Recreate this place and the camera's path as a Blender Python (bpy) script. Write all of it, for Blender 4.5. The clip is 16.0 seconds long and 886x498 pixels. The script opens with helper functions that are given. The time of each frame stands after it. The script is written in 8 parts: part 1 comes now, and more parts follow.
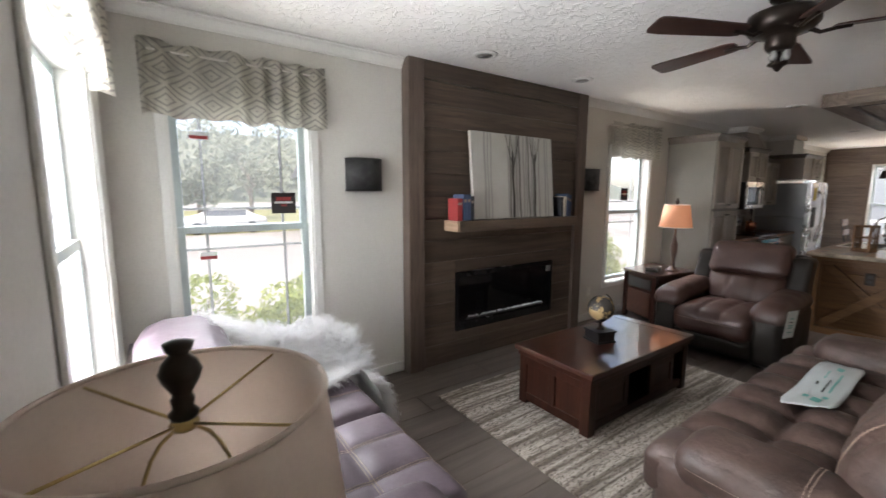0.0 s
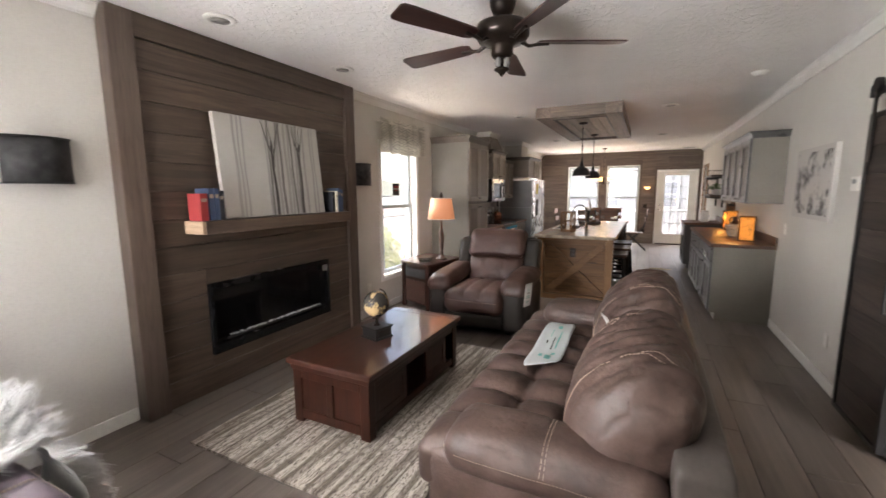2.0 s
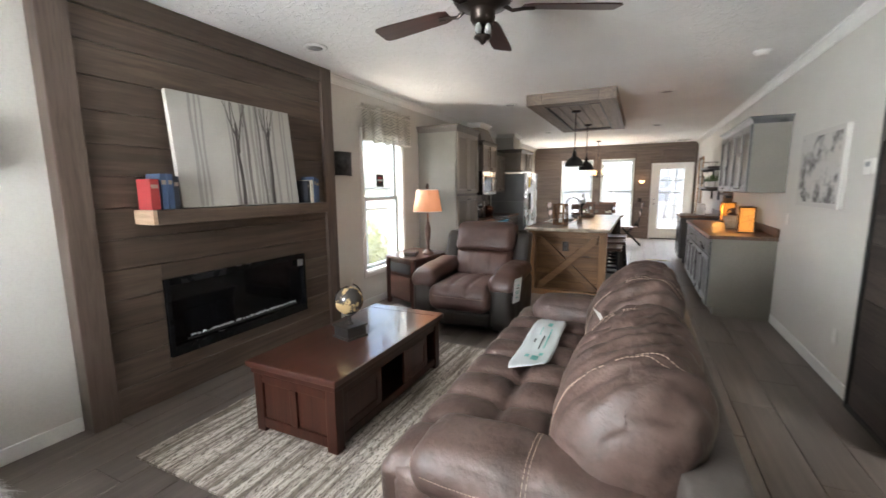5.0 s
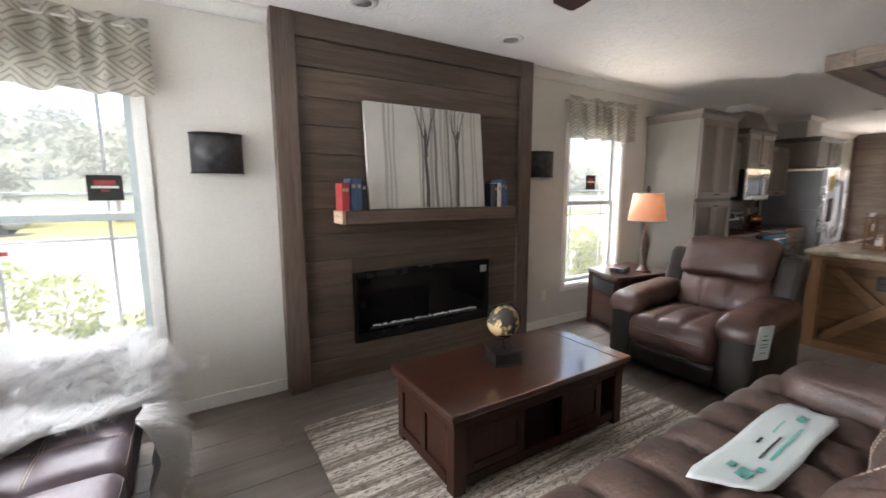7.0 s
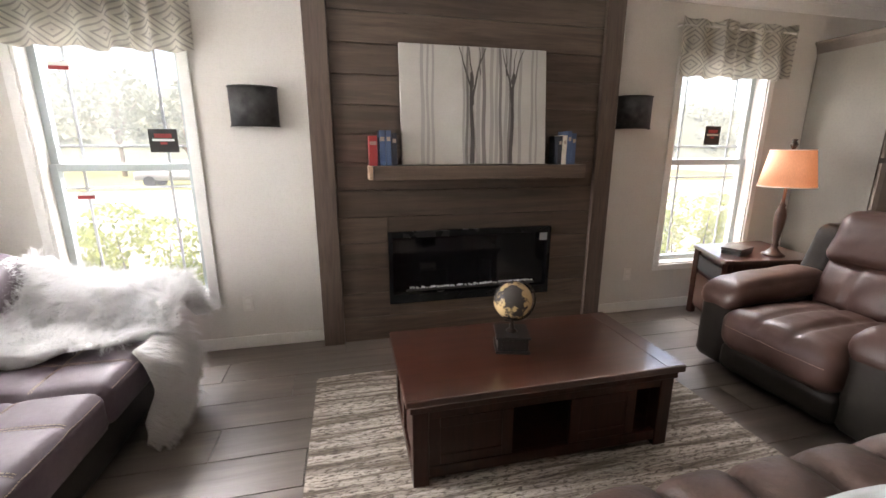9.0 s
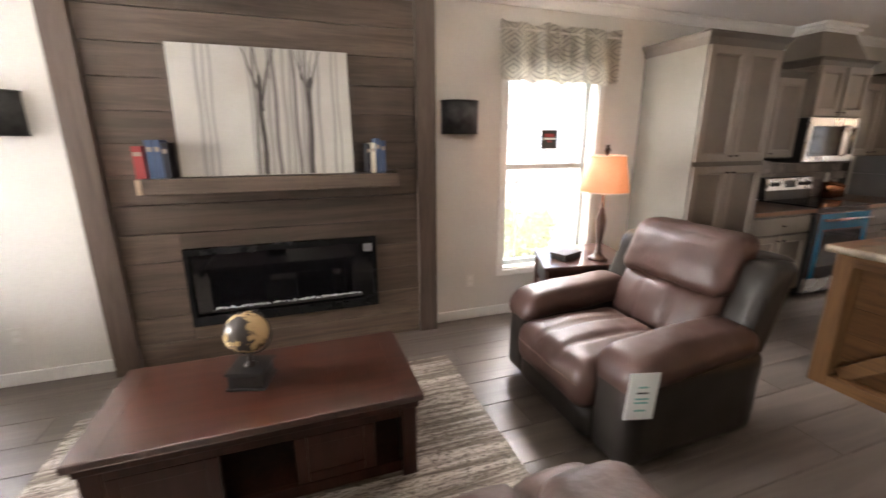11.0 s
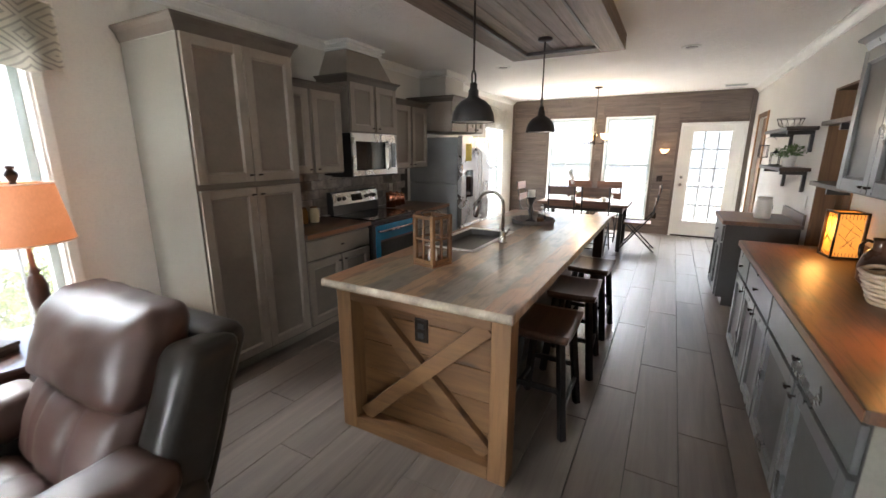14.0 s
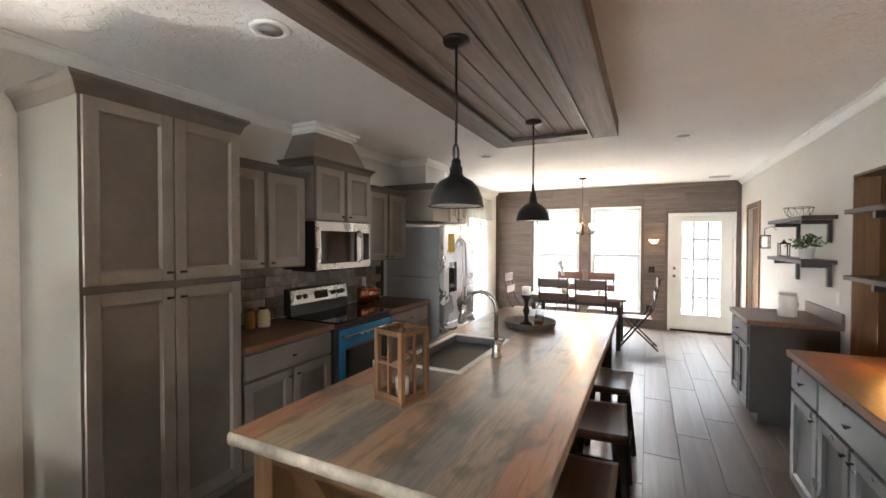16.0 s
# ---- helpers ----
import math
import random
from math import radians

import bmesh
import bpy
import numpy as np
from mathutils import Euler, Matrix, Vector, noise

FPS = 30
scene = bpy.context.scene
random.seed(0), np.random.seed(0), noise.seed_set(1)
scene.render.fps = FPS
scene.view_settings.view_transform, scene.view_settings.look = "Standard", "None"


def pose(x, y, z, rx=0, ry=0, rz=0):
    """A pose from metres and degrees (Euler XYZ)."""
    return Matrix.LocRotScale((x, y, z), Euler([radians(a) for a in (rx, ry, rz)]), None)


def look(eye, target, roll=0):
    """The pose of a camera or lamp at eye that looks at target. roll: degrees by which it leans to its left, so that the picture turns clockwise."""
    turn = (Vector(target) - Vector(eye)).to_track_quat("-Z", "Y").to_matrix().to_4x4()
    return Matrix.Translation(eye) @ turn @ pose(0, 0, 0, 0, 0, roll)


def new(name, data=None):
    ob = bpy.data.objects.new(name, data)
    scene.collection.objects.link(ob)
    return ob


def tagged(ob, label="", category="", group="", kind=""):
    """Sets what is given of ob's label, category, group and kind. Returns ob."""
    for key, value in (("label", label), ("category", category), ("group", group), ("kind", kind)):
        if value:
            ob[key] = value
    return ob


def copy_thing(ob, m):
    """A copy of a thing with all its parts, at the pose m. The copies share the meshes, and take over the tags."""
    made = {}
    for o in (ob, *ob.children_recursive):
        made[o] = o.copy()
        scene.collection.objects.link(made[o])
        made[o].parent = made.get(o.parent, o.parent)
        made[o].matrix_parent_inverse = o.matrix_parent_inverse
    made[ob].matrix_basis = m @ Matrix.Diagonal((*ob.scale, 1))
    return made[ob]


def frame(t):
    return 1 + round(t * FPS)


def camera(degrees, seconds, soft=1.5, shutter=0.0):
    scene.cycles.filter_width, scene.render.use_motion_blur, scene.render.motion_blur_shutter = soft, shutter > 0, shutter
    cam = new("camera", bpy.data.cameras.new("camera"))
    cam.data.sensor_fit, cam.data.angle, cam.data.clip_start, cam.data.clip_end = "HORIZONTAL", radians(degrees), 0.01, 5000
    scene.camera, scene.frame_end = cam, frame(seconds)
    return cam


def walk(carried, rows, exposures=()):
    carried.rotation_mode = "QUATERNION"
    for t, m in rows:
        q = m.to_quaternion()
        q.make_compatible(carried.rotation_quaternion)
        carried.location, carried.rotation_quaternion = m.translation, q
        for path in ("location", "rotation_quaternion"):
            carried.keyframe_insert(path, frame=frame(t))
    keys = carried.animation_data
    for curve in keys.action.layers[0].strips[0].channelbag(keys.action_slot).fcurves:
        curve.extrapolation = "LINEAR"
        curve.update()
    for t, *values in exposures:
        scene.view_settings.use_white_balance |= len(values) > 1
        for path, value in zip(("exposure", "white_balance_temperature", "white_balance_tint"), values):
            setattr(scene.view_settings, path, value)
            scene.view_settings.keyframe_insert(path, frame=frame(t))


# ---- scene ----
SKY, DAY = 0.075, 0.80
cam = camera(94.5, 16.0, shutter=0.4)
PATH = [
    (0, (0.17, 0.209, 1.565), (1.3, 1.838, 1.295), 0.2),
    (0.5, (0.229, 0.202, 1.588), (1.547, 1.679, 1.299), 0.1),
    (1, (0.32, 0.227, 1.567), (1.82, 1.52, 1.285), -0.0),
    (1.5, (0.41, 0.248, 1.53), (2.065, 1.337, 1.258), -0.3),
    (2, (0.451, 0.255, 1.526), (2.228, 1.131, 1.248), -0.3),
    (2.5, (0.463, 0.266, 1.533), (2.343, 0.874, 1.225), -0.4),
    (3, (0.451, 0.261, 1.523), (2.398, 0.6, 1.211), -0.5),
    (5.5, (0.879, 0.274, 1.44), (2.524, 1.374, 1.154), -0.6),
    (6, (1.043, 0.288, 1.458), (2.507, 1.623, 1.182), -0.6),
    (6.5, (1.159, 0.272, 1.49), (2.467, 1.764, 1.24), -0.0),
    (7, (1.343, 0.202, 1.471), (2.384, 1.886, 1.188), -0.1),
    (7.5, (1.534, 0.17, 1.451), (2.309, 1.974, 1.071), -0.1),
    (8, (1.731, 0.214, 1.427), (2.329, 2.07, 0.984), -0.1),
    (10.5, (2.833, 0.167, 1.491), (3.224, 2.069, 1.011), 0.1),
    (11, (3.161, 0.101, 1.535), (3.79, 1.932, 1.032), -0.2),
    (11.5, (3.452, 0.053, 1.538), (4.361, 1.762, 1.036), -0.4),
    (12, (3.807, 0.016, 1.522), (4.966, 1.571, 1.031), -0.7),
    (12.5, (3.989, 0.033, 1.535), (5.397, 1.361, 1.032), -0.3),
    (13, (4.228, -0.027, 1.569), (5.783, 1.121, 1.056), -0.1),
    (13.5, (4.44, -0.029, 1.559), (6.086, 0.991, 1.061), -0.0),
    (14, (4.665, 0.077, 1.58), (6.371, 1.013, 1.117), 0.1),
    (14.5, (4.855, 0.139, 1.572), (6.597, 1.038, 1.178), 0.1),
    (15, (5.065, 0.157, 1.585), (6.834, 1.05, 1.312), 0.1),
    (15.5, (5.169, 0.201, 1.573), (6.952, 1.1, 1.453), 0.0),
    (16, (5.248, 0.349, 1.586), (7.038, 1.241, 1.55), 0.1),
]
EXPOSURES = [(0.0, 2.07, 6900, 17), (0.5, 2.12, 7000, 19), (1.5, 2.37, 7500, 23), (3.0, 2.92, 6800, 14), (5.5, 2.82, 6800, 14), (7.0, 2.62, 6900, 17), (8.0, 2.62, 7100, 20),
             (10.5, 3.27, 7600, 22), (11.0, 3.47, 7500, 21), (11.5, 3.57, 7300, 20), (12.0, 3.62, 7000, 18), (12.5, 3.42, 6800, 15), (13.0, 3.17, 6650, 14), (14.0, 3.27, 6750, 13), (15.5, 3.47, 6750, 13), (16.0, 3.47, 6750, 13)]
walk(cam, [(t, look(eye, target, roll)) for t, eye, target, roll in PATH], EXPOSURES)

from mathutils.bvhtree import BVHTree

# ---- world, sun, exposure ----
world = bpy.data.worlds.new("World")
scene.world = world
world.use_nodes = True
wn = world.node_tree
sky = wn.nodes.new("ShaderNodeTexSky")
sky.sky_type = 'NISHITA'
sky.sun_disc = False
sky.sun_elevation = radians(70)
sky.sun_rotation = radians(208)
sky.air_density, sky.dust_density = 1.0, 2.0
wn.nodes["Background"].inputs["Strength"].default_value = SKY
wn.links.new(sky.outputs[0], wn.nodes["Background"].inputs["Color"])

sun_data = bpy.data.lights.new("sun", 'SUN')
sun_data.energy, sun_data.angle, sun_data.color = 1.7, radians(0.6), (1.0, 0.95, 0.87)
sun = new("sun", sun_data)
sun.matrix_world = look((-4, -12, 38), (2.5, 0, 0))


def area_light(name, eye, target, sx, sy, power, color=(0.86, 0.94, 1.0)):
    d = bpy.data.lights.new(name, 'AREA')
    d.shape, d.size, d.size_y, d.energy, d.color = 'RECTANGLE', sx, sy, power, color
    ob = new(name, d)
    ob.matrix_world = look(eye, target)
    return ob


# daylight from the open sky above each window, outside the glass
area_light("skylight_north_a", (0.68, 4.7, 2.9), (0.75, 2.6, 1.35), 1.8, 0.9, 60 * DAY)
area_light("skylight_north_b", (5.26, 4.7, 2.9), (5.26, 2.6, 1.35), 1.8, 0.9, 60 * DAY)
area_light("skylight_west", (-0.85, 2.65, 1.45), (1.9, 1.0, 1.5), 1.4, 1.7, 84 * DAY)
area_light("skylight_east", (15.1, 1.4, 3.0), (13.0, 1.3, 1.5), 2.6, 0.9, 110 * DAY)
area_light("skylight_door", (15.1, -0.5, 3.0), (13.0, -0.5, 1.5), 1.0, 0.9, 26 * DAY)
area_light("skylight_north_c", (12.6, 4.7, 2.9), (12.6, 2.6, 1.35), 1.6, 0.9, 90 * DAY)
# daylight thrown up from the sunlit ground below each sill
GLOW = (1.0, 0.95, 0.86)
area_light("ground_light_north_a", (0.68, 3.62, 0.05), (0.68, 2.2, 2.6), 1.0, 0.3, 6 * DAY, GLOW)
area_light("ground_light_north_b", (5.26, 3.62, 0.05), (5.26, 2.2, 2.6), 1.0, 0.3, 12 * DAY, GLOW)
area_light("ground_light_north_c", (12.6, 3.62, 0.05), (12.6, 2.2, 2.6), 1.0, 0.3, 9 * DAY, GLOW)
area_light("ground_light_east", (14.05, 1.4, 0.06), (12.0, 1.4, 2.6), 2.0, 0.3, 5 * DAY, GLOW)


def lamp_point(name, x, y, z, power, radius=0.04, color=(1.0, 0.62, 0.3)):
    d = bpy.data.lights.new(name, 'POINT')
    d.energy, d.shadow_soft_size, d.color = power, radius, color
    ob = new(name, d)
    ob.location = (x, y, z)
    return ob


# ---- materials ----
def nodes(name):
    m = bpy.data.materials.new(name)
    m.use_nodes = True
    nt = m.node_tree
    return m, nt, nt.nodes["Principled BSDF"]


def ramp(nt, fac, c0, c1, p0=0.3, p1=0.7):
    r = nt.nodes.new("ShaderNodeValToRGB")
    r.color_ramp.elements[0].color, r.color_ramp.elements[1].color = (*c0, 1), (*c1, 1)
    r.color_ramp.elements[0].position, r.color_ramp.elements[1].position = p0, p1
    nt.links.new(fac, r.inputs[0])
    return r.outputs[0]


def coords(nt, scale, random_shift=False, kind="Object"):
    tc = nt.nodes.new("ShaderNodeTexCoord")
    mp = nt.nodes.new("ShaderNodeMapping")
    mp.inputs["Scale"].default_value = scale
    nt.links.new(tc.outputs[kind], mp.inputs[0])
    if random_shift:
        info = nt.nodes.new("ShaderNodeObjectInfo")
        mul = nt.nodes.new("ShaderNodeVectorMath")
        mul.operation = 'SCALE'
        mul.inputs[0].default_value = (37.0, 53.0, 29.0)
        nt.links.new(info.outputs["Random"], mul.inputs["Scale"])
        nt.links.new(mul.outputs[0], mp.inputs["Location"])
    return mp.outputs[0]


def noise_tex(nt, vec, scale, detail=4, rough=0.55, distort=0.0):
    n = nt.nodes.new("ShaderNodeTexNoise")
    n.inputs["Scale"].default_value, n.inputs["Detail"].default_value = scale, detail
    n.inputs["Roughness"].default_value, n.inputs["Distortion"].default_value = rough, distort
    nt.links.new(vec, n.inputs["Vector"])
    return n.outputs[0]


def mix(nt, a, b, fac, mode='MIX'):
    m = nt.nodes.new("ShaderNodeMix")
    m.data_type, m.blend_type = 'RGBA', mode
    for s, v in ((m.inputs[6], a), (m.inputs[7], b), (m.inputs[0], fac)):
        if isinstance(v, (int, float)):
            s.default_value = v
        elif isinstance(v, tuple):
            s.default_value = (*v, 1)
        else:
            nt.links.new(v, s)
    return m.outputs[2]


def bump(nt, bsdf, height, strength, dist=0.01):
    b = nt.nodes.new("ShaderNodeBump")
    b.inputs["Strength"].default_value, b.inputs["Distance"].default_value = strength, dist
    nt.links.new(height, b.inputs["Height"])
    nt.links.new(b.outputs[0], bsdf.inputs["Normal"])


def surface(name, c0, c1, rough=0.6, scale=6.0, fine=60.0, bump_s=0.15, metal=0.0, dist=0.004, rvar=0.12):
    """Mottled paint, plaster, leather, stone, metal: two scales of variation, fine relief."""
    m, nt, p = nodes(name)
    v = coords(nt, (1, 1, 1))
    big = noise_tex(nt, v, scale, 5)
    small = noise_tex(nt, v, fine, 4)
    col = ramp(nt, big, c0, c1, 0.32, 0.68)
    col2 = mix(nt, col, tuple(0.8 * c for c in c0), ramp(nt, small, (0, 0, 0), (0.35, 0.35, 0.35), 0.45, 0.75))
    nt.links.new(col2, p.inputs["Base Color"])
    rr = nt.nodes.new("ShaderNodeMapRange")
    rr.inputs[3].default_value, rr.inputs[4].default_value = max(0.02, rough - rvar), min(1, rough + rvar)
    nt.links.new(big, rr.inputs[0])
    nt.links.new(rr.outputs[0], p.inputs["Roughness"])
    p.inputs["Metallic"].default_value = metal
    bump(nt, p, small, bump_s, dist)
    return m


def wood(name, dark, light, axis=0, rough=0.5, grain=1.0, tone=0.25, bump_s=0.25, streak=0.75):
    """Wood whose grain runs along axis; each object shifts its grain and its tone."""
    m, nt, p = nodes(name)
    s = [14.0 * grain] * 3
    s[axis] = 0.9 * grain
    v = coords(nt, tuple(s), True)
    a = noise_tex(nt, v, 1.0, 6, 0.62, 1.4)
    b = noise_tex(nt, v, 5.5, 5, 0.6, 0.5)
    col = ramp(nt, a, dark, light, 0.3, 0.72)
    col = mix(nt, col, tuple(0.55 * c for c in dark), ramp(nt, b, (0, 0, 0), (streak, streak, streak), 0.52, 0.78))
    info = nt.nodes.new("ShaderNodeObjectInfo")
    hsv = nt.nodes.new("ShaderNodeHueSaturation")
    r = nt.nodes.new("ShaderNodeMapRange")
    r.inputs[3].default_value, r.inputs[4].default_value = 1 - tone, 1 + tone
    nt.links.new(info.outputs["Random"], r.inputs[0])
    nt.links.new(r.outputs[0], hsv.inputs["Value"])
    nt.links.new(col, hsv.inputs["Color"])
    nt.links.new(hsv.outputs[0], p.inputs["Base Color"])
    p.inputs["Roughness"].default_value = rough
    bump(nt, p, b, bump_s, 0.004)
    return m


def plain(name, c, rough=0.5, metal=0.0, emit=None, power=0.0, sub=0.0):
    m, nt, p = nodes(name)
    p.inputs["Base Color"].default_value = (*c, 1)
    p.inputs["Roughness"].default_value, p.inputs["Metallic"].default_value = rough, metal
    if emit:
        p.inputs["Emission Color"].default_value, p.inputs["Emission Strength"].default_value = (*emit, 1), power
    return m


def glass_mat(name, tint=(1, 1, 1), rough=0.0):
    m, nt, p = nodes(name)
    p.inputs["Base Color"].default_value = (*tint, 1)
    p.inputs["Transmission Weight"].default_value, p.inputs["Roughness"].default_value = 1.0, rough
    p.inputs["IOR"].default_value = 1.35
    return m


def hazed_pane(name, amount):
    """Clear pane with a translucent film added to imitate glare haze over the view."""
    m = glass_mat(name)
    nt = m.node_tree
    tr = nt.nodes.new("ShaderNodeBsdfTranslucent")
    tr.inputs[0].default_value = (0.80, 0.84, 0.84, 1)
    mx = nt.nodes.new("ShaderNodeMixShader")
    nt.links.new(ramp(nt, noise_tex(nt, coords(nt, (1, 1, 1)), 2.5, 4), (0.7 * amount,) * 3, (1.3 * amount,) * 3), mx.inputs[0])
    nt.links.new(nt.nodes["Principled BSDF"].outputs[0], mx.inputs[1])
    nt.links.new(tr.outputs[0], mx.inputs[2])
    nt.links.new(mx.outputs[0], nt.nodes["Material Output"].inputs[0])
    return m


def ceiling_material():
    """White paint over a knocked-down splatter texture."""
    m, nt, p = nodes("ceiling_texture")
    v = coords(nt, (1, 1, 1))
    big = noise_tex(nt, v, 1.3, 4)
    nt.links.new(ramp(nt, big, (0.84, 0.83, 0.80), (0.90, 0.89, 0.86)), p.inputs["Base Color"])
    p.inputs["Roughness"].default_value = 0.8
    splat = ramp(nt, noise_tex(nt, v, 17, 5, 0.6, 0.8), (0, 0, 0), (1, 1, 1), 0.50, 0.60)
    bump(nt, p, splat, 0.55, 0.008)
    return m


M_wall = surface("wall_paint", (0.60, 0.58, 0.53), (0.66, 0.64, 0.585), 0.75, 1.2, 90, 0.07)
M_ceil = ceiling_material()
M_trim = surface("white_trim", (0.74, 0.74, 0.70), (0.80, 0.80, 0.76), 0.4, 3, 80, 0.03)
# white vinyl sashes, their backlit blue-grey shade put into the colour
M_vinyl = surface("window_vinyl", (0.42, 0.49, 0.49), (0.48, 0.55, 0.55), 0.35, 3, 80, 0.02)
# white bars, greyed in colour to stand out against the bright panes
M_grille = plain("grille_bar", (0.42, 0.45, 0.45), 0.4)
# buffet side: the shade on this face is put into a near-black colour
M_buffet = surface("shaded_buffet_side", (0.032, 0.028, 0.026), (0.046, 0.041, 0.037), 0.45, 5, 45, 0.1)
M_glass = hazed_pane("window_glass", 0.035)
M_floor = wood("floor_plank", (0.100, 0.081, 0.069), (0.172, 0.142, 0.121), 0, 0.38, 0.6, 0.13, 0.06, 0.3)
M_grout = plain("floor_joint", (0.045, 0.038, 0.034), 0.8)
M_fire = wood("fireplace_plank", (0.058, 0.041, 0.031), (0.138, 0.096, 0.070), 0, 0.40, 0.9, 0.30, 0.22, 0.6)
M_firev = wood("fireplace_trim", (0.062, 0.043, 0.034), (0.128, 0.092, 0.071), 2, 0.42, 0.9, 0.12, 0.25)
M_eastp = wood("accent_plank", (0.10, 0.073, 0.058), (0.21, 0.158, 0.128), 1, 0.45, 0.9, 0.22, 0.25)
M_eastv = wood("accent_trim", (0.09, 0.066, 0.052), (0.17, 0.125, 0.10), 2, 0.45, 0.9, 0.1, 0.25)
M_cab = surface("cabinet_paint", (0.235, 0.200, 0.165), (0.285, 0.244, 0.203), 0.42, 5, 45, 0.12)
# sunk panels: the shade of the recess is put into this darker colour
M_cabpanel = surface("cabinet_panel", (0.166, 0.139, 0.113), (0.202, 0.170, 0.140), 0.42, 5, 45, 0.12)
# cabinet paint of the south wall, darkened in colour for the shade there
M_cabshade = surface("shaded_cabinet_paint", (0.078, 0.080, 0.078), (0.102, 0.104, 0.101), 0.30, 5, 45, 0.1)
M_cabshadep = surface("shaded_cabinet_panel", (0.050, 0.048, 0.045), (0.068, 0.066, 0.062), 0.40, 5, 45, 0.1)
# face frames and cornices: shade around the doors put into the colour
M_face = surface("shaded_cabinet_trim", (0.105, 0.088, 0.072), (0.135, 0.113, 0.093), 0.42, 5, 45, 0.12)
M_cabin = surface("cabinet_side", (0.185, 0.172, 0.145), (0.220, 0.204, 0.172), 0.4, 2, 60, 0.05)
M_black = surface("black_iron", (0.009, 0.0085, 0.0085), (0.014, 0.013, 0.013), 0.42, 12, 90, 0.06)
M_bronze = surface("oil_rubbed_bronze", (0.020, 0.015, 0.012), (0.04, 0.028, 0.022), 0.35, 9, 60, 0.05, 0.7)
M_steel = surface("stainless_steel", (0.52, 0.51, 0.49), (0.60, 0.59, 0.57), 0.28, 2, 70, 0.03, 1.0)
M_nickel = plain("brushed_nickel", (0.48, 0.46, 0.43), 0.22, 1.0)
M_fridgeside = surface("grey_enamel", (0.240, 0.247, 0.247), (0.285, 0.292, 0.292), 0.45, 4, 90, 0.05)
M_blackglass = plain("black_glass", (0.006, 0.006, 0.007), 0.06)
M_firebox = surface("firebox_black", (0.006, 0.007, 0.008), (0.010, 0.011, 0.012), 0.25, 4, 50, 0.03)
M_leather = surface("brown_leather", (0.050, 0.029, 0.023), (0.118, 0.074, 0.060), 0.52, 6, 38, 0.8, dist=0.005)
# loveseat leather, its purple tint paints in the blue light of the sky
M_leather2 = surface("skylit_brown_leather", (0.080, 0.058, 0.070), (0.122, 0.092, 0.108), 0.54, 6, 45, 0.35, dist=0.004)
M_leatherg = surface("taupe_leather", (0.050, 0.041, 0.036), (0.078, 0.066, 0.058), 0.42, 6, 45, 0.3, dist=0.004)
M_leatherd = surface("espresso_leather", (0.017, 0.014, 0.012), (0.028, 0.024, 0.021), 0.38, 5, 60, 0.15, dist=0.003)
M_recl = surface("chestnut_leather", (0.042, 0.018, 0.013), (0.070, 0.033, 0.025), 0.47, 5, 40, 0.16, dist=0.004)
M_thread = plain("tan_thread", (0.33, 0.25, 0.20), 0.7)
M_cherry = wood("cherry_wood", (0.036, 0.010, 0.006), (0.068, 0.020, 0.011), 0, 0.30, 0.8, 0.03, 0.015, 0.12)
M_cherry.node_tree.nodes["Principled BSDF"].inputs["Coat Weight"].default_value = 1.0
M_cherry.node_tree.nodes["Principled BSDF"].inputs["Coat Roughness"].default_value = 0.11
M_cherry.node_tree.nodes["Principled BSDF"].inputs["Coat IOR"].default_value = 2.0
M_cherryd = wood("cherry_dark", (0.022, 0.007, 0.004), (0.050, 0.015, 0.009), 2, 0.35, 0.8, 0.06, 0.06)
for soft_mat in (M_cherryd, M_leatherd, M_firebox):
    soft_mat.node_tree.nodes["Principled BSDF"].inputs["Specular IOR Level"].default_value = 0.28
M_pine = wood("stained_pine", (0.085, 0.036, 0.011), (0.170, 0.083, 0.028), 1, 0.6, 0.7, 0.12, 0.2)
M_pinev = wood("stained_pine_post", (0.095, 0.041, 0.013), (0.190, 0.094, 0.033), 2, 0.6, 0.7, 0.10, 0.2)
M_shelfw = wood("grey_shelf_wood", (0.075, 0.056, 0.044), (0.15, 0.115, 0.092), 0, 0.55, 0.8, 0.08, 0.2)
# passage casing pine, with sunlight painted in as a lighter orange
M_sunpine = wood("sunlit_pine", (0.26, 0.125, 0.042), (0.40, 0.21, 0.08), 2, 0.55, 0.7, 0.08, 0.15)
M_niche = wood("knotty_pine", (0.125, 0.058, 0.021), (0.235, 0.120, 0.048), 2, 0.6, 0.7, 0.22, 0.2)
M_stud = wood("raw_pine", (0.40, 0.245, 0.12), (0.60, 0.42, 0.24), 2, 0.6, 0.7, 0.06, 0.15)
M_studh = wood("raw_pine_head", (0.48, 0.31, 0.15), (0.66, 0.46, 0.26), 0, 0.6, 0.7, 0.06, 0.15)
M_barn = wood("barn_board", (0.024, 0.018, 0.016), (0.068, 0.051, 0.042), 0, 0.6, 0.8, 0.3, 0.4)
M_beam = wood("tray_board", (0.119, 0.087, 0.066), (0.322, 0.245, 0.189), 0, 0.55, 0.7, 0.12, 0.4)
M_dark = wood("dark_shelf", (0.022, 0.013, 0.010), (0.05, 0.03, 0.022), 0, 0.4, 0.8, 0.1, 0.1)
M_outlet = plain("outlet_plastic", (0.68, 0.66, 0.60), 0.4)
M_copper = plain("copper", (0.62, 0.27, 0.15), 0.25, 1.0)
M_white = plain("white_ceramic", (0.75, 0.73, 0.68), 0.3)
M_paper = plain("paper", (0.75, 0.80, 0.78), 0.7)
M_teal = plain("printed_teal", (0.12, 0.42, 0.38), 0.6)
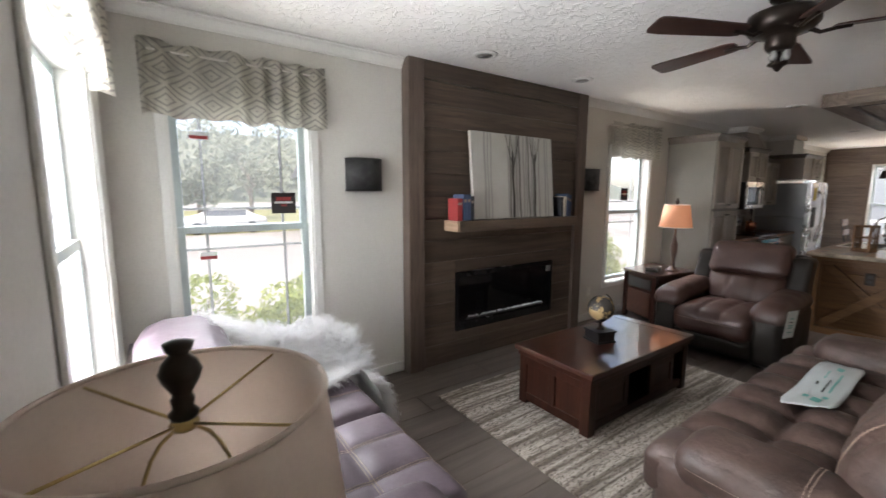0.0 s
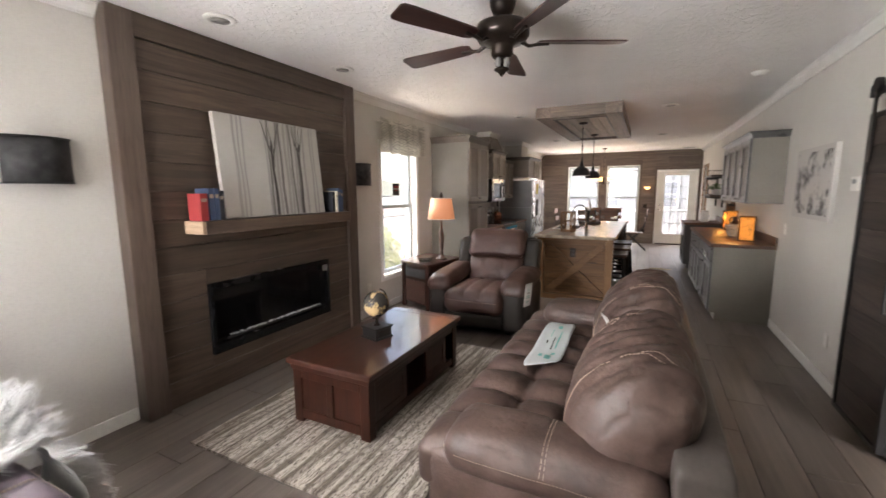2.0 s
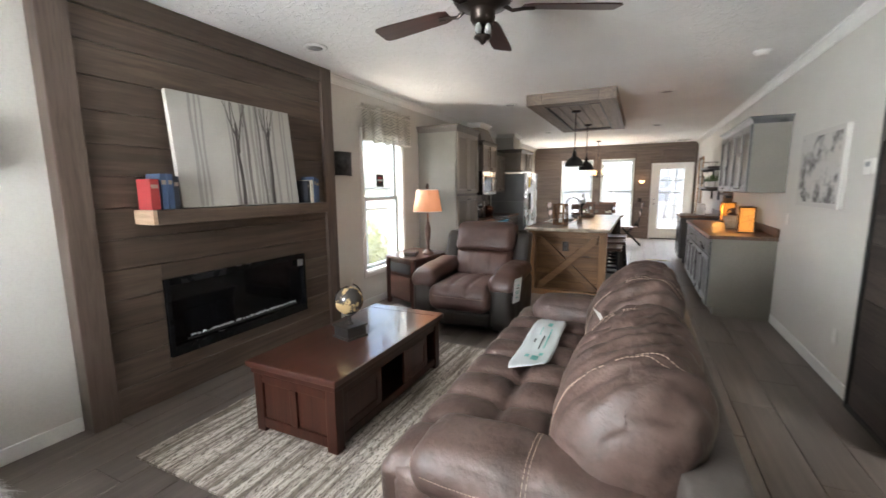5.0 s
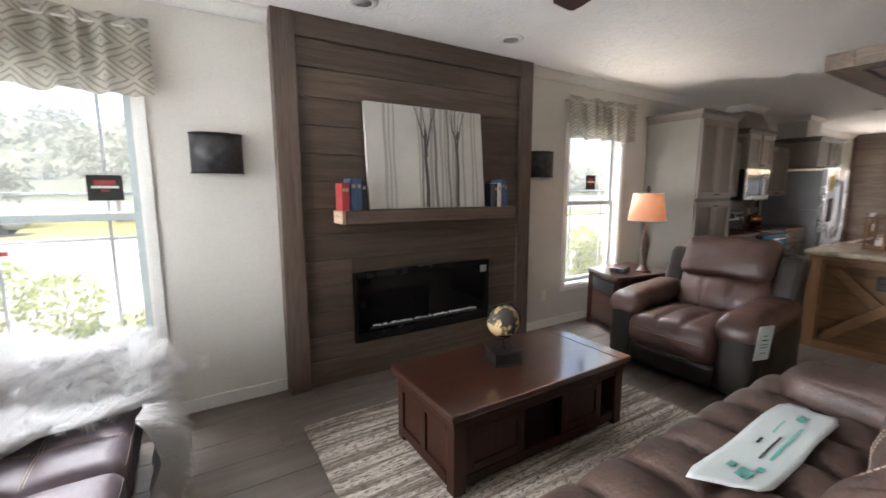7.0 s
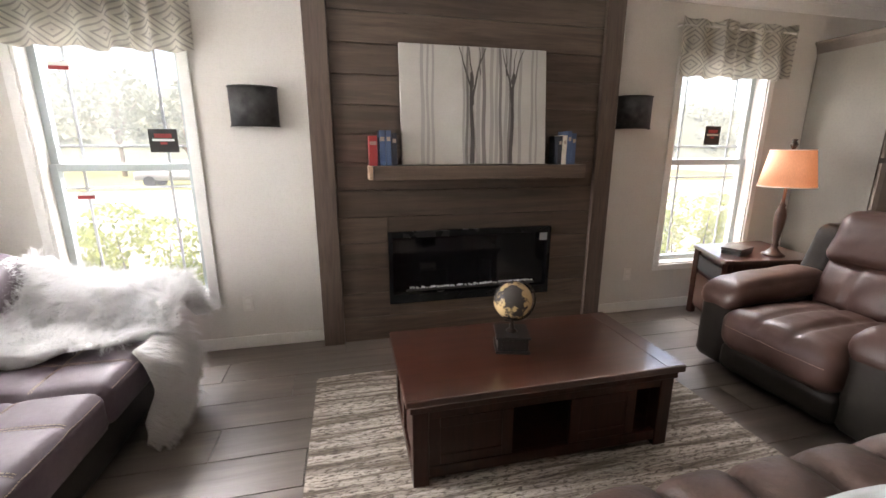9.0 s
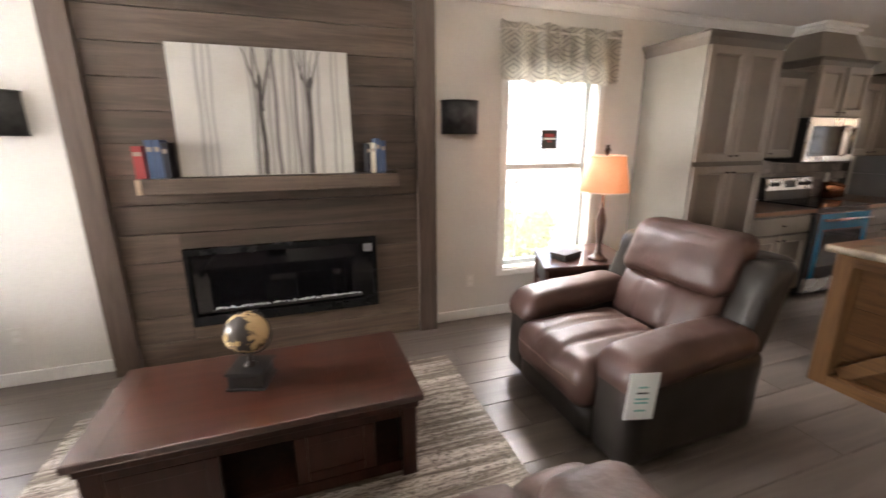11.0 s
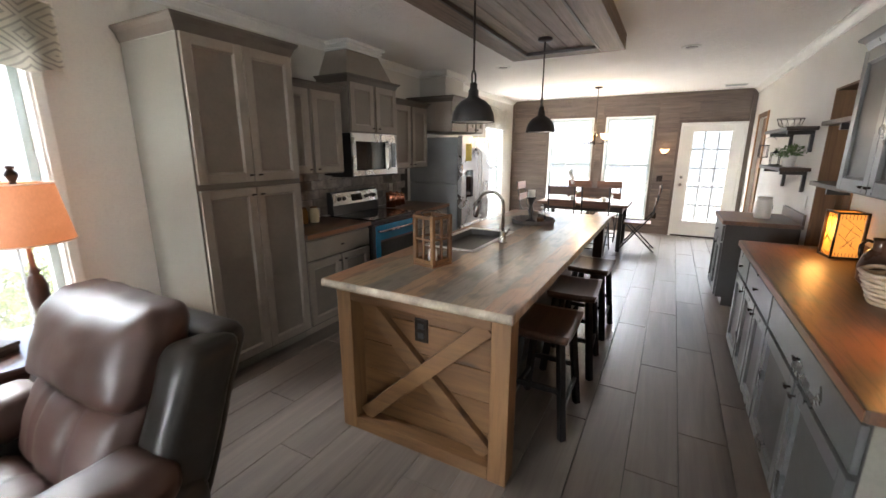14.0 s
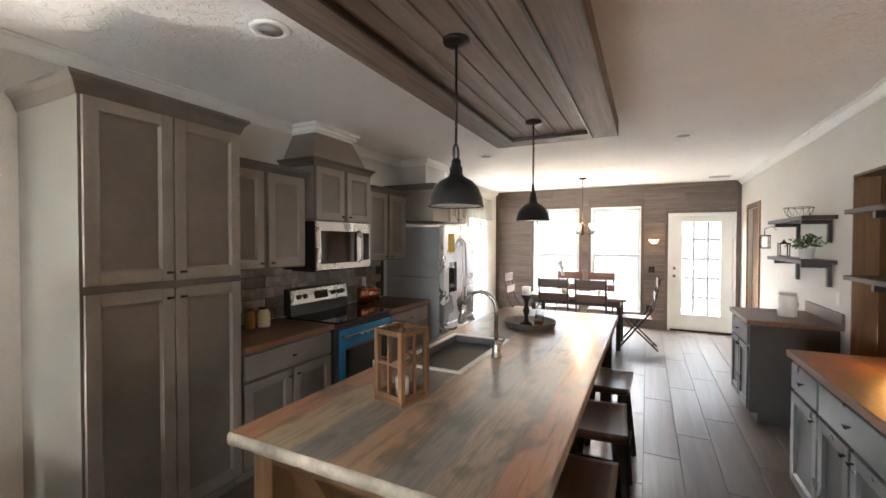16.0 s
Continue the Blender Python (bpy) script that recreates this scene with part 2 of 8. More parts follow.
M_ink = plain("printed_black", (0.02, 0.02, 0.02), 0.6)
M_red = plain("red_cloth", (0.32, 0.035, 0.035), 0.6)
M_blue = plain("blue_cloth", (0.05, 0.085, 0.16), 0.6)
M_navy = plain("black_cloth", (0.02, 0.022, 0.03), 0.6)
M_page = plain("book_pages", (0.6, 0.54, 0.42), 0.8)
M_plasticfilm = plain("blue_film", (0.01, 0.20, 0.38), 0.25)
M_rubber = plain("dark_rubber", (0.02, 0.02, 0.02), 0.7)
M_sink = surface("sink_composite", (0.10, 0.10, 0.10), (0.14, 0.14, 0.135), 0.4, 6, 80, 0.05)


def shade_material(name, tint, glow, power):
    m, nt, p = nodes(name)
    v = coords(nt, (40, 40, 6))
    n = noise_tex(nt, v, 6, 3)
    nt.links.new(ramp(nt, n, tuple(0.85 * c for c in tint), tint), p.inputs["Base Color"])
    p.inputs["Roughness"].default_value = 0.85
    p.inputs["Emission Color"].default_value, p.inputs["Emission Strength"].default_value = (*glow, 1), power
    return m


M_shadelit = shade_material("lit_linen_shade", (0.70, 0.36, 0.22), (1.0, 0.34, 0.13), 0.05)
M_amber = shade_material("lit_amber_paper", (0.7, 0.35, 0.1), (1.0, 0.30, 0.02), 0.085)
M_bulb = plain("lit_glass_bowl", (0.8, 0.7, 0.5), 0.4, 0, (1.0, 0.55, 0.20), 0.6)


def countertop_material(name, cols, rough, coat):
    """Laminate printed with wide reclaimed boards along x."""
    m, nt, p = nodes(name)
    tc = nt.nodes.new("ShaderNodeTexCoord")
    sep = nt.nodes.new("ShaderNodeSeparateXYZ")
    nt.links.new(tc.outputs["Object"], sep.inputs[0])
    wob = noise_tex(nt, coords(nt, (1.2, 5, 1)), 1.6, 4)
    band = nt.nodes.new("ShaderNodeMath")
    band.operation = 'MULTIPLY_ADD'
    band.inputs[1].default_value = 0.10
    nt.links.new(wob, band.inputs[0])
    nt.links.new(sep.outputs[1], band.inputs[2])
    r = nt.nodes.new("ShaderNodeMapRange")
    r.inputs[1].default_value, r.inputs[2].default_value = -0.50, 0.62
    nt.links.new(band.outputs[0], r.inputs[0])
    cr = nt.nodes.new("ShaderNodeValToRGB")
    cr.color_ramp.interpolation = 'CONSTANT'
    el = cr.color_ramp.elements
    while len(el) < len(cols):
        el.new(0.5)
    for i, c in enumerate(cols):
        el[i].position, el[i].color = i / len(cols), (*c, 1)
    nt.links.new(r.outputs[0], cr.inputs[0])
    g = noise_tex(nt, coords(nt, (1.5, 22, 6)), 2.5, 7, 0.6, 1.0)
    patch = noise_tex(nt, coords(nt, (2.2, 4, 1)), 1.7, 3)
    c1 = mix(nt, cr.outputs[0], (0.07, 0.06, 0.052), ramp(nt, patch, (0, 0, 0), (0.6, 0.6, 0.6), 0.52, 0.62))
    c2 = mix(nt, c1, (0.02, 0.014, 0.010), ramp(nt, g, (0, 0, 0), (0.7, 0.7, 0.7), 0.48, 0.75))
    nt.links.new(c2, p.inputs["Base Color"])
    p.inputs["Roughness"].default_value = rough
    p.inputs["Coat Weight"].default_value, p.inputs["Coat Roughness"].default_value = coat, 0.18
    p.inputs["Coat IOR"].default_value = 1.75
    bump(nt, p, g, 0.06, 0.002)
    return m


def knots(m, dark, scale, across):
    """Small dark oval knots scattered over a wood material."""
    nt = m.node_tree
    p = nt.nodes["Principled BSDF"]
    old = p.inputs["Base Color"].links[0].from_socket
    vo = nt.nodes.new("ShaderNodeTexVoronoi")
    vo.inputs["Scale"].default_value = scale
    nt.links.new(coords(nt, across, True), vo.inputs["Vector"])
    spot = ramp(nt, vo.outputs["Distance"], (0.9, 0.9, 0.9), (0, 0, 0), 0.07, 0.15)
    nt.links.new(mix(nt, old, dark, spot), p.inputs["Base Color"])


for knotty, tone in ((M_stud, (0.20, 0.095, 0.035)), (M_niche, (0.035, 0.014, 0.006)), (M_pine, (0.030, 0.012, 0.005)), (M_sunpine, (0.10, 0.04, 0.014))):
    knots(knotty, tone, 3.2, (1.0, 0.55, 1.4) if knotty is M_pine else (1.6, 1.6, 0.55))


M_island = countertop_material("reclaimed_laminate", [(0.36, 0.17, 0.09), (0.30, 0.22, 0.15), (0.20, 0.175, 0.15), (0.38, 0.23, 0.13), (0.19, 0.165, 0.14), (0.34, 0.25, 0.15), (0.36, 0.16, 0.08)], 0.3, 0.8)
M_counter = countertop_material("brown_laminate", [(0.11, 0.05, 0.026), (0.09, 0.055, 0.035), (0.15, 0.068, 0.034), (0.10, 0.055, 0.032)], 0.42, 0.0)
M_edge = surface("rough_board_edge", (0.16, 0.125, 0.09), (0.42, 0.35, 0.26), 0.6, 14, 60, 0.6)


def rug_material():
    """Woven rows along x: cream and brown bands broken into short dashes, with a knotted pile."""
    m, nt, p = nodes("striped_wool")
    a = noise_tex(nt, coords(nt, (1.1, 24, 1)), 1.0, 4, 0.6, 0.6)
    s = noise_tex(nt, coords(nt, (20, 70, 1)), 1.3, 4, 0.7, 0.6)
    f = noise_tex(nt, coords(nt, (90, 150, 60)), 2, 3)
    c = ramp(nt, a, (0.175, 0.142, 0.112), (0.60, 0.54, 0.465), 0.40, 0.58)
    c = mix(nt, c, (0.085, 0.066, 0.052), ramp(nt, s, (0, 0, 0), (0.9, 0.9, 0.9), 0.50, 0.60))
    c = mix(nt, c, (0.08, 0.064, 0.050), ramp(nt, f, (0, 0, 0), (0.6, 0.6, 0.6), 0.52, 0.75))
    nt.links.new(c, p.inputs["Base Color"])
    p.inputs["Roughness"].default_value = 0.95
    bump(nt, p, s, 0.9, 0.012)
    return m


M_rug = rug_material()


def translucent_cloth(name, c0, c1, amount):
    m = surface(name, c0, c1, 0.85, 4, 150, 0.2)
    nt = m.node_tree
    tr = nt.nodes.new("ShaderNodeBsdfTranslucent")
    tr.inputs[0].default_value = (*c1, 1)
    mx = nt.nodes.new("ShaderNodeMixShader")
    mx.inputs[0].default_value = amount
    nt.links.new(nt.nodes["Principled BSDF"].outputs[0], mx.inputs[1])
    nt.links.new(tr.outputs[0], mx.inputs[2])
    nt.links.new(mx.outputs[0], nt.nodes["Material Output"].inputs[0])
    return m


def valance_material():
    """Printed diamonds: nested rhombs of grey lines on cream cloth, from UV."""
    m, nt, p = nodes("diamond_cloth")
    uv = nt.nodes.new("ShaderNodeTexCoord")
    sep = nt.nodes.new("ShaderNodeSeparateXYZ")
    nt.links.new(uv.outputs["UV"], sep.inputs[0])

    def tri(sock, period):
        a = nt.nodes.new("ShaderNodeMath")
        a.operation, a.inputs[1].default_value = 'PINGPONG', period
        nt.links.new(sock, a.inputs[0])
        b = nt.nodes.new("ShaderNodeMath")
        b.operation, b.inputs[1].default_value = 'DIVIDE', period
        nt.links.new(a.outputs[0], b.inputs[0])
        return b.outputs[0]
    s = nt.nodes.new("ShaderNodeMath")
    nt.links.new(tri(sep.outputs[0], 0.125), s.inputs[0])
    nt.links.new(tri(sep.outputs[1], 0.09), s.inputs[1])
    w = nt.nodes.new("ShaderNodeMath")
    w.operation, w.inputs[1].default_value = 'PINGPONG', 0.2
    nt.links.new(s.outputs[0], w.inputs[0])
    c = ramp(nt, w.outputs[0], (0.43, 0.42, 0.385), (0.73, 0.71, 0.64), 0.030, 0.095)
    n = noise_tex(nt, coords(nt, (1, 1, 1)), 9, 4)
    c = mix(nt, c, (0.42, 0.41, 0.38), ramp(nt, n, (0, 0, 0), (0.5, 0.5, 0.5), 0.48, 0.68))
    nt.links.new(c, p.inputs["Base Color"])
    p.inputs["Roughness"].default_value = 0.9
    tr = nt.nodes.new("ShaderNodeBsdfTranslucent")
    nt.links.new(c, tr.inputs[0])
    mx = nt.nodes.new("ShaderNodeMixShader")
    mx.inputs[0].default_value = 0.58
    out = nt.nodes["Material Output"]
    nt.links.new(p.outputs[0], mx.inputs[1])
    nt.links.new(tr.outputs[0], mx.inputs[2])
    nt.links.new(mx.outputs[0], out.inputs[0])
    return m


M_valance = valance_material()


# ---- mesh helpers ----
def box(bm, x0, x1, y0, y1, z0, z1, bev=0.0, seg=2):
    m = Matrix.LocRotScale(((x0 + x1) / 2, (y0 + y1) / 2, (z0 + z1) / 2), None, (abs(x1 - x0), abs(y1 - y0), abs(z1 - z0)))
    vs = bmesh.ops.create_cube(bm, size=1, matrix=m)["verts"]
    if bev > 0:
        es = list({e for v in vs for e in v.link_edges})
        bmesh.ops.bevel(bm, geom=es, offset=bev, segments=seg, affect='EDGES', profile=0.6)
    return bm


def boxed(x0, x1, y0, y1, z0, z1, bev=0.004, seg=2):
    return box(bmesh.new(), x0, x1, y0, y1, z0, z1, bev, seg)


def lathe(bm, prof, seg=32, x=0.0, y=0.0):
    """Turn a profile of (radius, z) round the upright line at x, y."""
    rings = []
    for r, z in prof:
        rings.append([bm.verts.new((x + r * math.cos(2 * math.pi * i / seg), y + r * math.sin(2 * math.pi * i / seg), z)) for i in range(seg)])
    for a, b in zip(rings, rings[1:]):
        for i in range(seg):
            bm.faces.new((a[i], a[(i + 1) % seg], b[(i + 1) % seg], b[i]))
    for ring, flip in ((rings[0], True), (rings[-1], False)):
        if (ring[0].co - ring[seg // 2].co).length > 1e-5:
            bm.faces.new(ring[::-1] if flip else ring)
    return bm


def cyl(bm, x, y, z0, z1, r0, r1=None, seg=24):
    return lathe(bm, [(r0, z0), (r0 if r1 is None else r1, z1)], seg, x, y)


def tube(bm, pts, r, seg=10):
    """A round bar along a line of points."""
    pts = [Vector(p) for p in pts]
    rings = []
    for i, p in enumerate(pts):
        d = (pts[min(i + 1, len(pts) - 1)] - pts[max(i - 1, 0)]).normalized()
        u = d.orthogonal().normalized() if i == 0 else (rings_u - d * rings_u.dot(d)).normalized()
        rings_u = u
        w = d.cross(u)
        rr = r[i] if isinstance(r, (list, tuple)) else r
        rings.append([bm.verts.new(p + rr * (math.cos(2 * math.pi * k / seg) * u + math.sin(2 * math.pi * k / seg) * w)) for k in range(seg)])
    for a, b in zip(rings, rings[1:]):
        for k in range(seg):
            bm.faces.new((a[k], a[(k + 1) % seg], b[(k + 1) % seg], b[k]))
    bm.faces.new(rings[0][::-1])
    bm.faces.new(rings[-1])
    return bm


def bar(bm, a, b, wx, wy, bev=0.0):
    """A square bar from a to b."""
    a, b = Vector(a), Vector(b)
    d = b - a
    rot = d.to_track_quat('Z', 'Y').to_matrix().to_4x4()
    m = Matrix.Translation((a + b) / 2) @ rot @ Matrix.Diagonal((wx, wy, d.length, 1))
    vs = bmesh.ops.create_cube(bm, size=1, matrix=m)["verts"]
    if bev > 0:
        es = list({e for v in vs for e in v.link_edges})
        bmesh.ops.bevel(bm, geom=es, offset=bev, segments=2, affect='EDGES', profile=0.6)
    return bm


def prism(bm, poly, z0, z1):
    lo = [bm.verts.new((x, y, z0)) for x, y in poly]
    hi = [bm.verts.new((x, y, z1)) for x, y in poly]
    bm.faces.new(lo[::-1])
    bm.faces.new(hi)
    for i in range(len(poly)):
        j = (i + 1) % len(poly)
        bm.faces.new((lo[i], lo[j], hi[j], hi[i]))
    return bm


def cushion(x0, x1, y0, y1, z0, z1, r=0.06, cuts=14, bulge=0.02, tufts=(), axis=2, wrinkle=0.004, seed=0.0, pleats=0.0, deep=1.0):
    """A stuffed block: rounded edges, a crown on one side, stitched valleys (u along, v across, 0..1) and soft folds."""
    bm = bmesh.new()
    bmesh.ops.create_cube(bm, size=2)
    bmesh.ops.subdivide_edges(bm, edges=bm.edges[:], cuts=cuts, use_grid_fill=True)
    h = Vector(((x1 - x0) / 2, (y1 - y0) / 2, (z1 - z0) / 2))
    c = Vector(((x1 + x0) / 2, (y1 + y0) / 2, (z1 + z0) / 2))
    r = min(r, 0.98 * min(h))
    o1, o2 = [i for i in range(3) if i != axis]
    for v in bm.verts:
        u = v.co.copy()
        p = Vector((u.x * h.x, u.y * h.y, u.z * h.z))
        inner = Vector([max(-h[i] + r, min(h[i] - r, p[i])) for i in range(3)])
        d = p - inner
        if d.length > 1e-9:
            p = inner + d.normalized() * r
        side = max(0.0, min(1.0, (u[axis] - 0.2) / 0.6))
        b = bulge * (1 - u[o1] ** 2) * (1 - u[o2] ** 2)
        s, t = (u[o1] + 1) / 2, (u[o2] + 1) / 2
        dent = 0.0
        for kind, at in tufts:
            dd = (s - at) * 2 * h[o1] if kind == 'u' else (t - at) * 2 * h[o2]
            dent += math.exp(-(dd / 0.020) ** 2)
        puff = 0.0
        if len(tufts) > 2:
            us = [0.0] + sorted(a for kk, a in tufts if kk == 'u') + [1.0]
            vs_ = [0.0] + sorted(a for kk, a in tufts if kk == 'v') + [1.0]
            puff = 1.0
            for q, lines in ((s, us), (t, vs_)):
                for l0, l1 in zip(lines, lines[1:]):
                    if l0 <= q <= l1:
                        f = 2 * (q - l0) / (l1 - l0) - 1
                        puff *= 1 - f * f
        p[axis] += side * (b + 0.034 * deep * puff ** 0.6 - 0.016 * deep * min(dent, 1.6))
        if pleats:
            p[axis] += side * pleats * (math.sin(s * 40 + 4 * math.sin(t * 3 + seed)) + 0.5 * math.sin(s * 71 + 2 * math.sin(t * 6))) * (0.3 + 0.7 * t)
        q = p + Vector((seed, seed * 2, 0))
        p += noise.noise_vector(q * 7) * wrinkle + noise.noise_vector(Vector((q.x * 20, q.y * 13, q.z * 16))) * wrinkle * 0.45
        v.co = c + p
    for f in bm.faces:
        f.smooth = True
    return bm


def stitch(ob, parent, a, b, way, gap=0.016, r=0.0016, n_rows=1, aside=(0, 0, 0)):
    """Rows of small thread stitches laid on the surface of ob, from a to b, met along way."""
    me = ob.data
    tree_ = BVHTree.FromPolygons([v.co for v in me.vertices], [tuple(p.vertices) for p in me.polygons])
    bm = bmesh.new()
    way = Vector(way).normalized()
    for k in range(n_rows):
        p0, p1 = Vector(a) + Vector(aside) * k, Vector(b) + Vector(aside) * k
        n = max(2, int((p1 - p0).length / gap))
        last = None
        for i in range(n + 1):
            hit, nrm, _, _ = tree_.ray_cast(p0 + (p1 - p0) * i / n, way)
            if hit is None:
                last = None
                continue
            q = hit + nrm * 0.0012
            if last is not None and (q - last).length < gap * 3:
                bar(bm, last, last + (q - last) * 0.68, 2 * r, 2 * r)
            last = q
    part("stitching", bm, M_thread, parent)


def smooth(bm):
    for f in bm.faces:
        f.smooth = True
    return bm


def part(name, bm, material, parent, label=""):
    """Link a bmesh as one mesh object under a thing or a part."""
    me = bpy.data.meshes.new(name)
    bmesh.ops.recalc_face_normals(bm, faces=bm.faces[:])
    bm.to_mesh(me)
    bm.free()
    me.materials.append(material)
    ob = new(name, me)
    ob.parent = parent
    if label:
        tagged(ob, label)
    return ob


def share(name, me, parent, m):
    ob = new(name, me)
    ob.parent = parent
    ob.matrix_basis = m
    return ob


def thing(name, x, y, z=0.0, rz=0.0, label="", category="", group="", kind=""):
    ob = new(name)
    ob.empty_display_size = 0.1
    ob.matrix_basis = pose(x, y, z, 0, 0, rz)
    return tagged(ob, label, category, group, kind)


def structure(name, bm, material, label="", category=""):
    ob = part(name, bm, material, None)
    return tagged(ob, label, category, "", "structure")


def lone(name, bm, material, label, category, x=0, y=0, z=0, rz=0, group=""):
    ob = part(name, bm, material, None)
    ob.matrix_basis = pose(x, y, z, 0, 0, rz)
    return tagged(ob, label, category, group)


# ---- shell of the house ----
WEST, EAST, SOUTH, NORTH, CEIL = -0.06, 13.68, -1.07, 3.27, 2.64
TH = 0.16


def panels(a0, a1, z0, z1, holes):
    """Rectangles (a0, a1, z0, z1) of a wall that leave the holes free."""
    xs = sorted({a0, a1, *[h[0] for h in holes], *[h[1] for h in holes]})
    out = []
    for p, q in zip(xs, xs[1:]):
        spans = sorted((h[2], h[3]) for h in holes if h[0] < (p + q) / 2 < h[1])
        z = z0
        for lo, hi in spans:
            if lo > z:
                out.append((p, q, z, lo))
            z = hi
        if z < z1:
            out.append((p, q, z, z1))
    return out


N_WIN = [(0.24, 1.12, 0.40, 2.12), (4.80, 5.70, 0.42, 2.12), (12.15, 13.05, 0.30, 2.12)]
E_WIN = [(1.55, 2.45, 0.27, 2.25), (0.45, 1.33, 0.27, 2.25)]
E_DOOR = (-1.0, 0.01, 0.0, 2.10)
W_WIN = (1.58, 2.74, 0.42, 2.12)
S_OPEN = (2.45, 3.46, -0.1, 1.98)
S_NICHE = (8.62, 9.46, 0.0, 2.10)
S_HALL = (12.42, 13.12, 0.0, 2.10)

bm = bmesh.new()
for a, b, z0, z1 in panels(WEST - TH, EAST + TH, -0.1, CEIL + 0.1, N_WIN):
    box(bm, a, b, NORTH, NORTH + TH, z0, z1)
structure("wall_north", bm, M_wall, "off-white painted long wall with tall windows", "wall")
bm = bmesh.new()
for a, b, z0, z1 in panels(WEST - TH, EAST + TH, -0.1, CEIL + 0.1, [S_OPEN, S_NICHE, S_HALL]):
    box(bm, a, b, SOUTH - TH, SOUTH, z0, z1)
structure("wall_south", bm, M_wall, "off-white painted long wall with a wide doorway", "wall")
bm = bmesh.new()
for a, b, z0, z1 in panels(SOUTH, NORTH, -0.1, CEIL + 0.1, [W_WIN]):
    box(bm, WEST - TH, WEST, a, b, z0, z1)
structure("wall_west", bm, M_wall, "off-white painted end wall with a window", "wall")
bm = bmesh.new()
for a, b, z0, z1 in panels(SOUTH, NORTH, -0.1, CEIL + 0.1, [*E_WIN, E_DOOR]):
    box(bm, EAST + 0.012, EAST + TH, a, b, z0, z1)
wall_east = structure("wall_east", bm, M_eastv, "end wall clad in grey-brown wooden planks", "wall")
structure("ceiling", boxed(WEST - TH, EAST + TH, SOUTH - TH, NORTH + TH, CEIL, CEIL + 0.12, 0), M_ceil, "white textured ceiling", "ceiling")
structure("roof", boxed(WEST - 0.3, EAST + 0.3, -5.3, NORTH + 0.45, CEIL + 0.35, CEIL + 0.45, 0), M_trim, "flat roof of the house", "roof")
floor = structure("floor", boxed(WEST - TH, EAST + TH, SOUTH - TH, NORTH + TH, -0.12, -0.010, 0), M_grout, "grey-brown wood-look plank floor with dark joints", "floor")

# bedroom behind the barn doors, and the passages behind the other openings
bm = bmesh.new()
box(bm, 6.3, 6.42, -4.6, SOUTH - TH, -0.05, CEIL)
for y0_, y1_, z0_, z1_ in panels(-4.6, SOUTH - TH, -0.05, CEIL, [(-3.7, -2.2, 0.8, 2.1)]):
    box(bm, 0.3, 0.42, y0_, y1_, z0_, z1_)
box(bm, 0.3, 6.42, -4.72, -4.6, -0.05, CEIL)
structure("wall_bedroom", bm, M_wall, "pale painted walls of the next room", "wall")
M_carpet = surface("beige_carpet", (0.36, 0.31, 0.25), (0.46, 0.40, 0.33), 0.95, 5, 160, 0.6)
structure("floor_bedroom", boxed(0.3, 6.4, -4.7, SOUTH - TH, -0.05, 0.002, 0), M_carpet, "beige carpet of the next room", "carpet")
structure("ceiling_bedroom", boxed(0.3, 6.4, -4.7, SOUTH - TH, CEIL, CEIL + 0.1, 0), M_ceil, "white ceiling of the next room", "ceiling")
structure("baseboard_bedroom", boxed(0.42, 6.3, -4.6, -4.585, 0.002, 0.09, 0.003), M_trim, "white baseboard", "baseboard")
# lamp added in an out-of-view wall hole to brighten the next room
area_light("bedroom_fill_light", (0.34, -2.95, 1.45), (3.0, -2.9, 1.2), 1.45, 1.25, 36 * DAY)
bm = bmesh.new()
box(bm, 8.4, 13.5, -2.6, -2.5, -0.05, CEIL)
box(bm, 8.3, 8.4, -2.6, SOUTH - TH, -0.05, CEIL)
box(bm, 13.5, 13.6, -2.6, SOUTH - TH, -0.05, CEIL)
structure("wall_passage", bm, M_wall, "painted walls of the passage", "wall")
structure("floor_passage", boxed(8.3, 13.6, -2.6, SOUTH - TH, -0.05, -0.002, 0), M_carpet, "passage floor", "floor")
structure("ceiling_passage", boxed(8.3, 13.6, -2.6, SOUTH - TH, CEIL, CEIL + 0.1, 0), M_ceil, "passage ceiling", "ceiling")


def crown(name, a, b, inward):
    """Cornice from a to b below the ceiling; inward is the way into the room."""
    a, b = Vector(a), Vector(b)
    n = Vector(inward)
    bm = bmesh.new()
    prof = [(0, 0), (0.012, 0), (0.018, 0.014), (0.05, 0.05), (0.056, 0.064), (0.07, 0.068), (0.07, 0.078), (0, 0.078)]
    ends = []
    for p in (a, b):
        ends.append([bm.verts.new((p.x + n.x * d, p.y + n.y * d, CEIL - 0.08 + h)) for d, h in prof])
    k = len(prof)
    for i in range(k):
        bm.faces.new((ends[0][i], ends[0][(i + 1) % k], ends[1][(i + 1) % k], ends[1][i]))
    bm.faces.new(ends[0])
    bm.faces.new(ends[1][::-1])
    return structure(name, bm, M_trim, "white crown moulding below the ceiling", "trim")


crown("trim_crown_north", (WEST, NORTH, 0), (1.872, NORTH, 0), (0, -1, 0))
crown("trim_crown_north", (4.158, NORTH, 0), (7.98, NORTH, 0), (0, -1, 0))
crown("trim_crown_north", (8.54, NORTH, 0), (EAST, NORTH, 0), (0, -1, 0))
crown("trim_crown_south", (WEST, SOUTH, 0), (EAST, SOUTH, 0), (0, 1, 0))
crown("trim_crown_west", (WEST, SOUTH + 0.07, 0), (WEST, NORTH - 0.07, 0), (1, 0, 0))
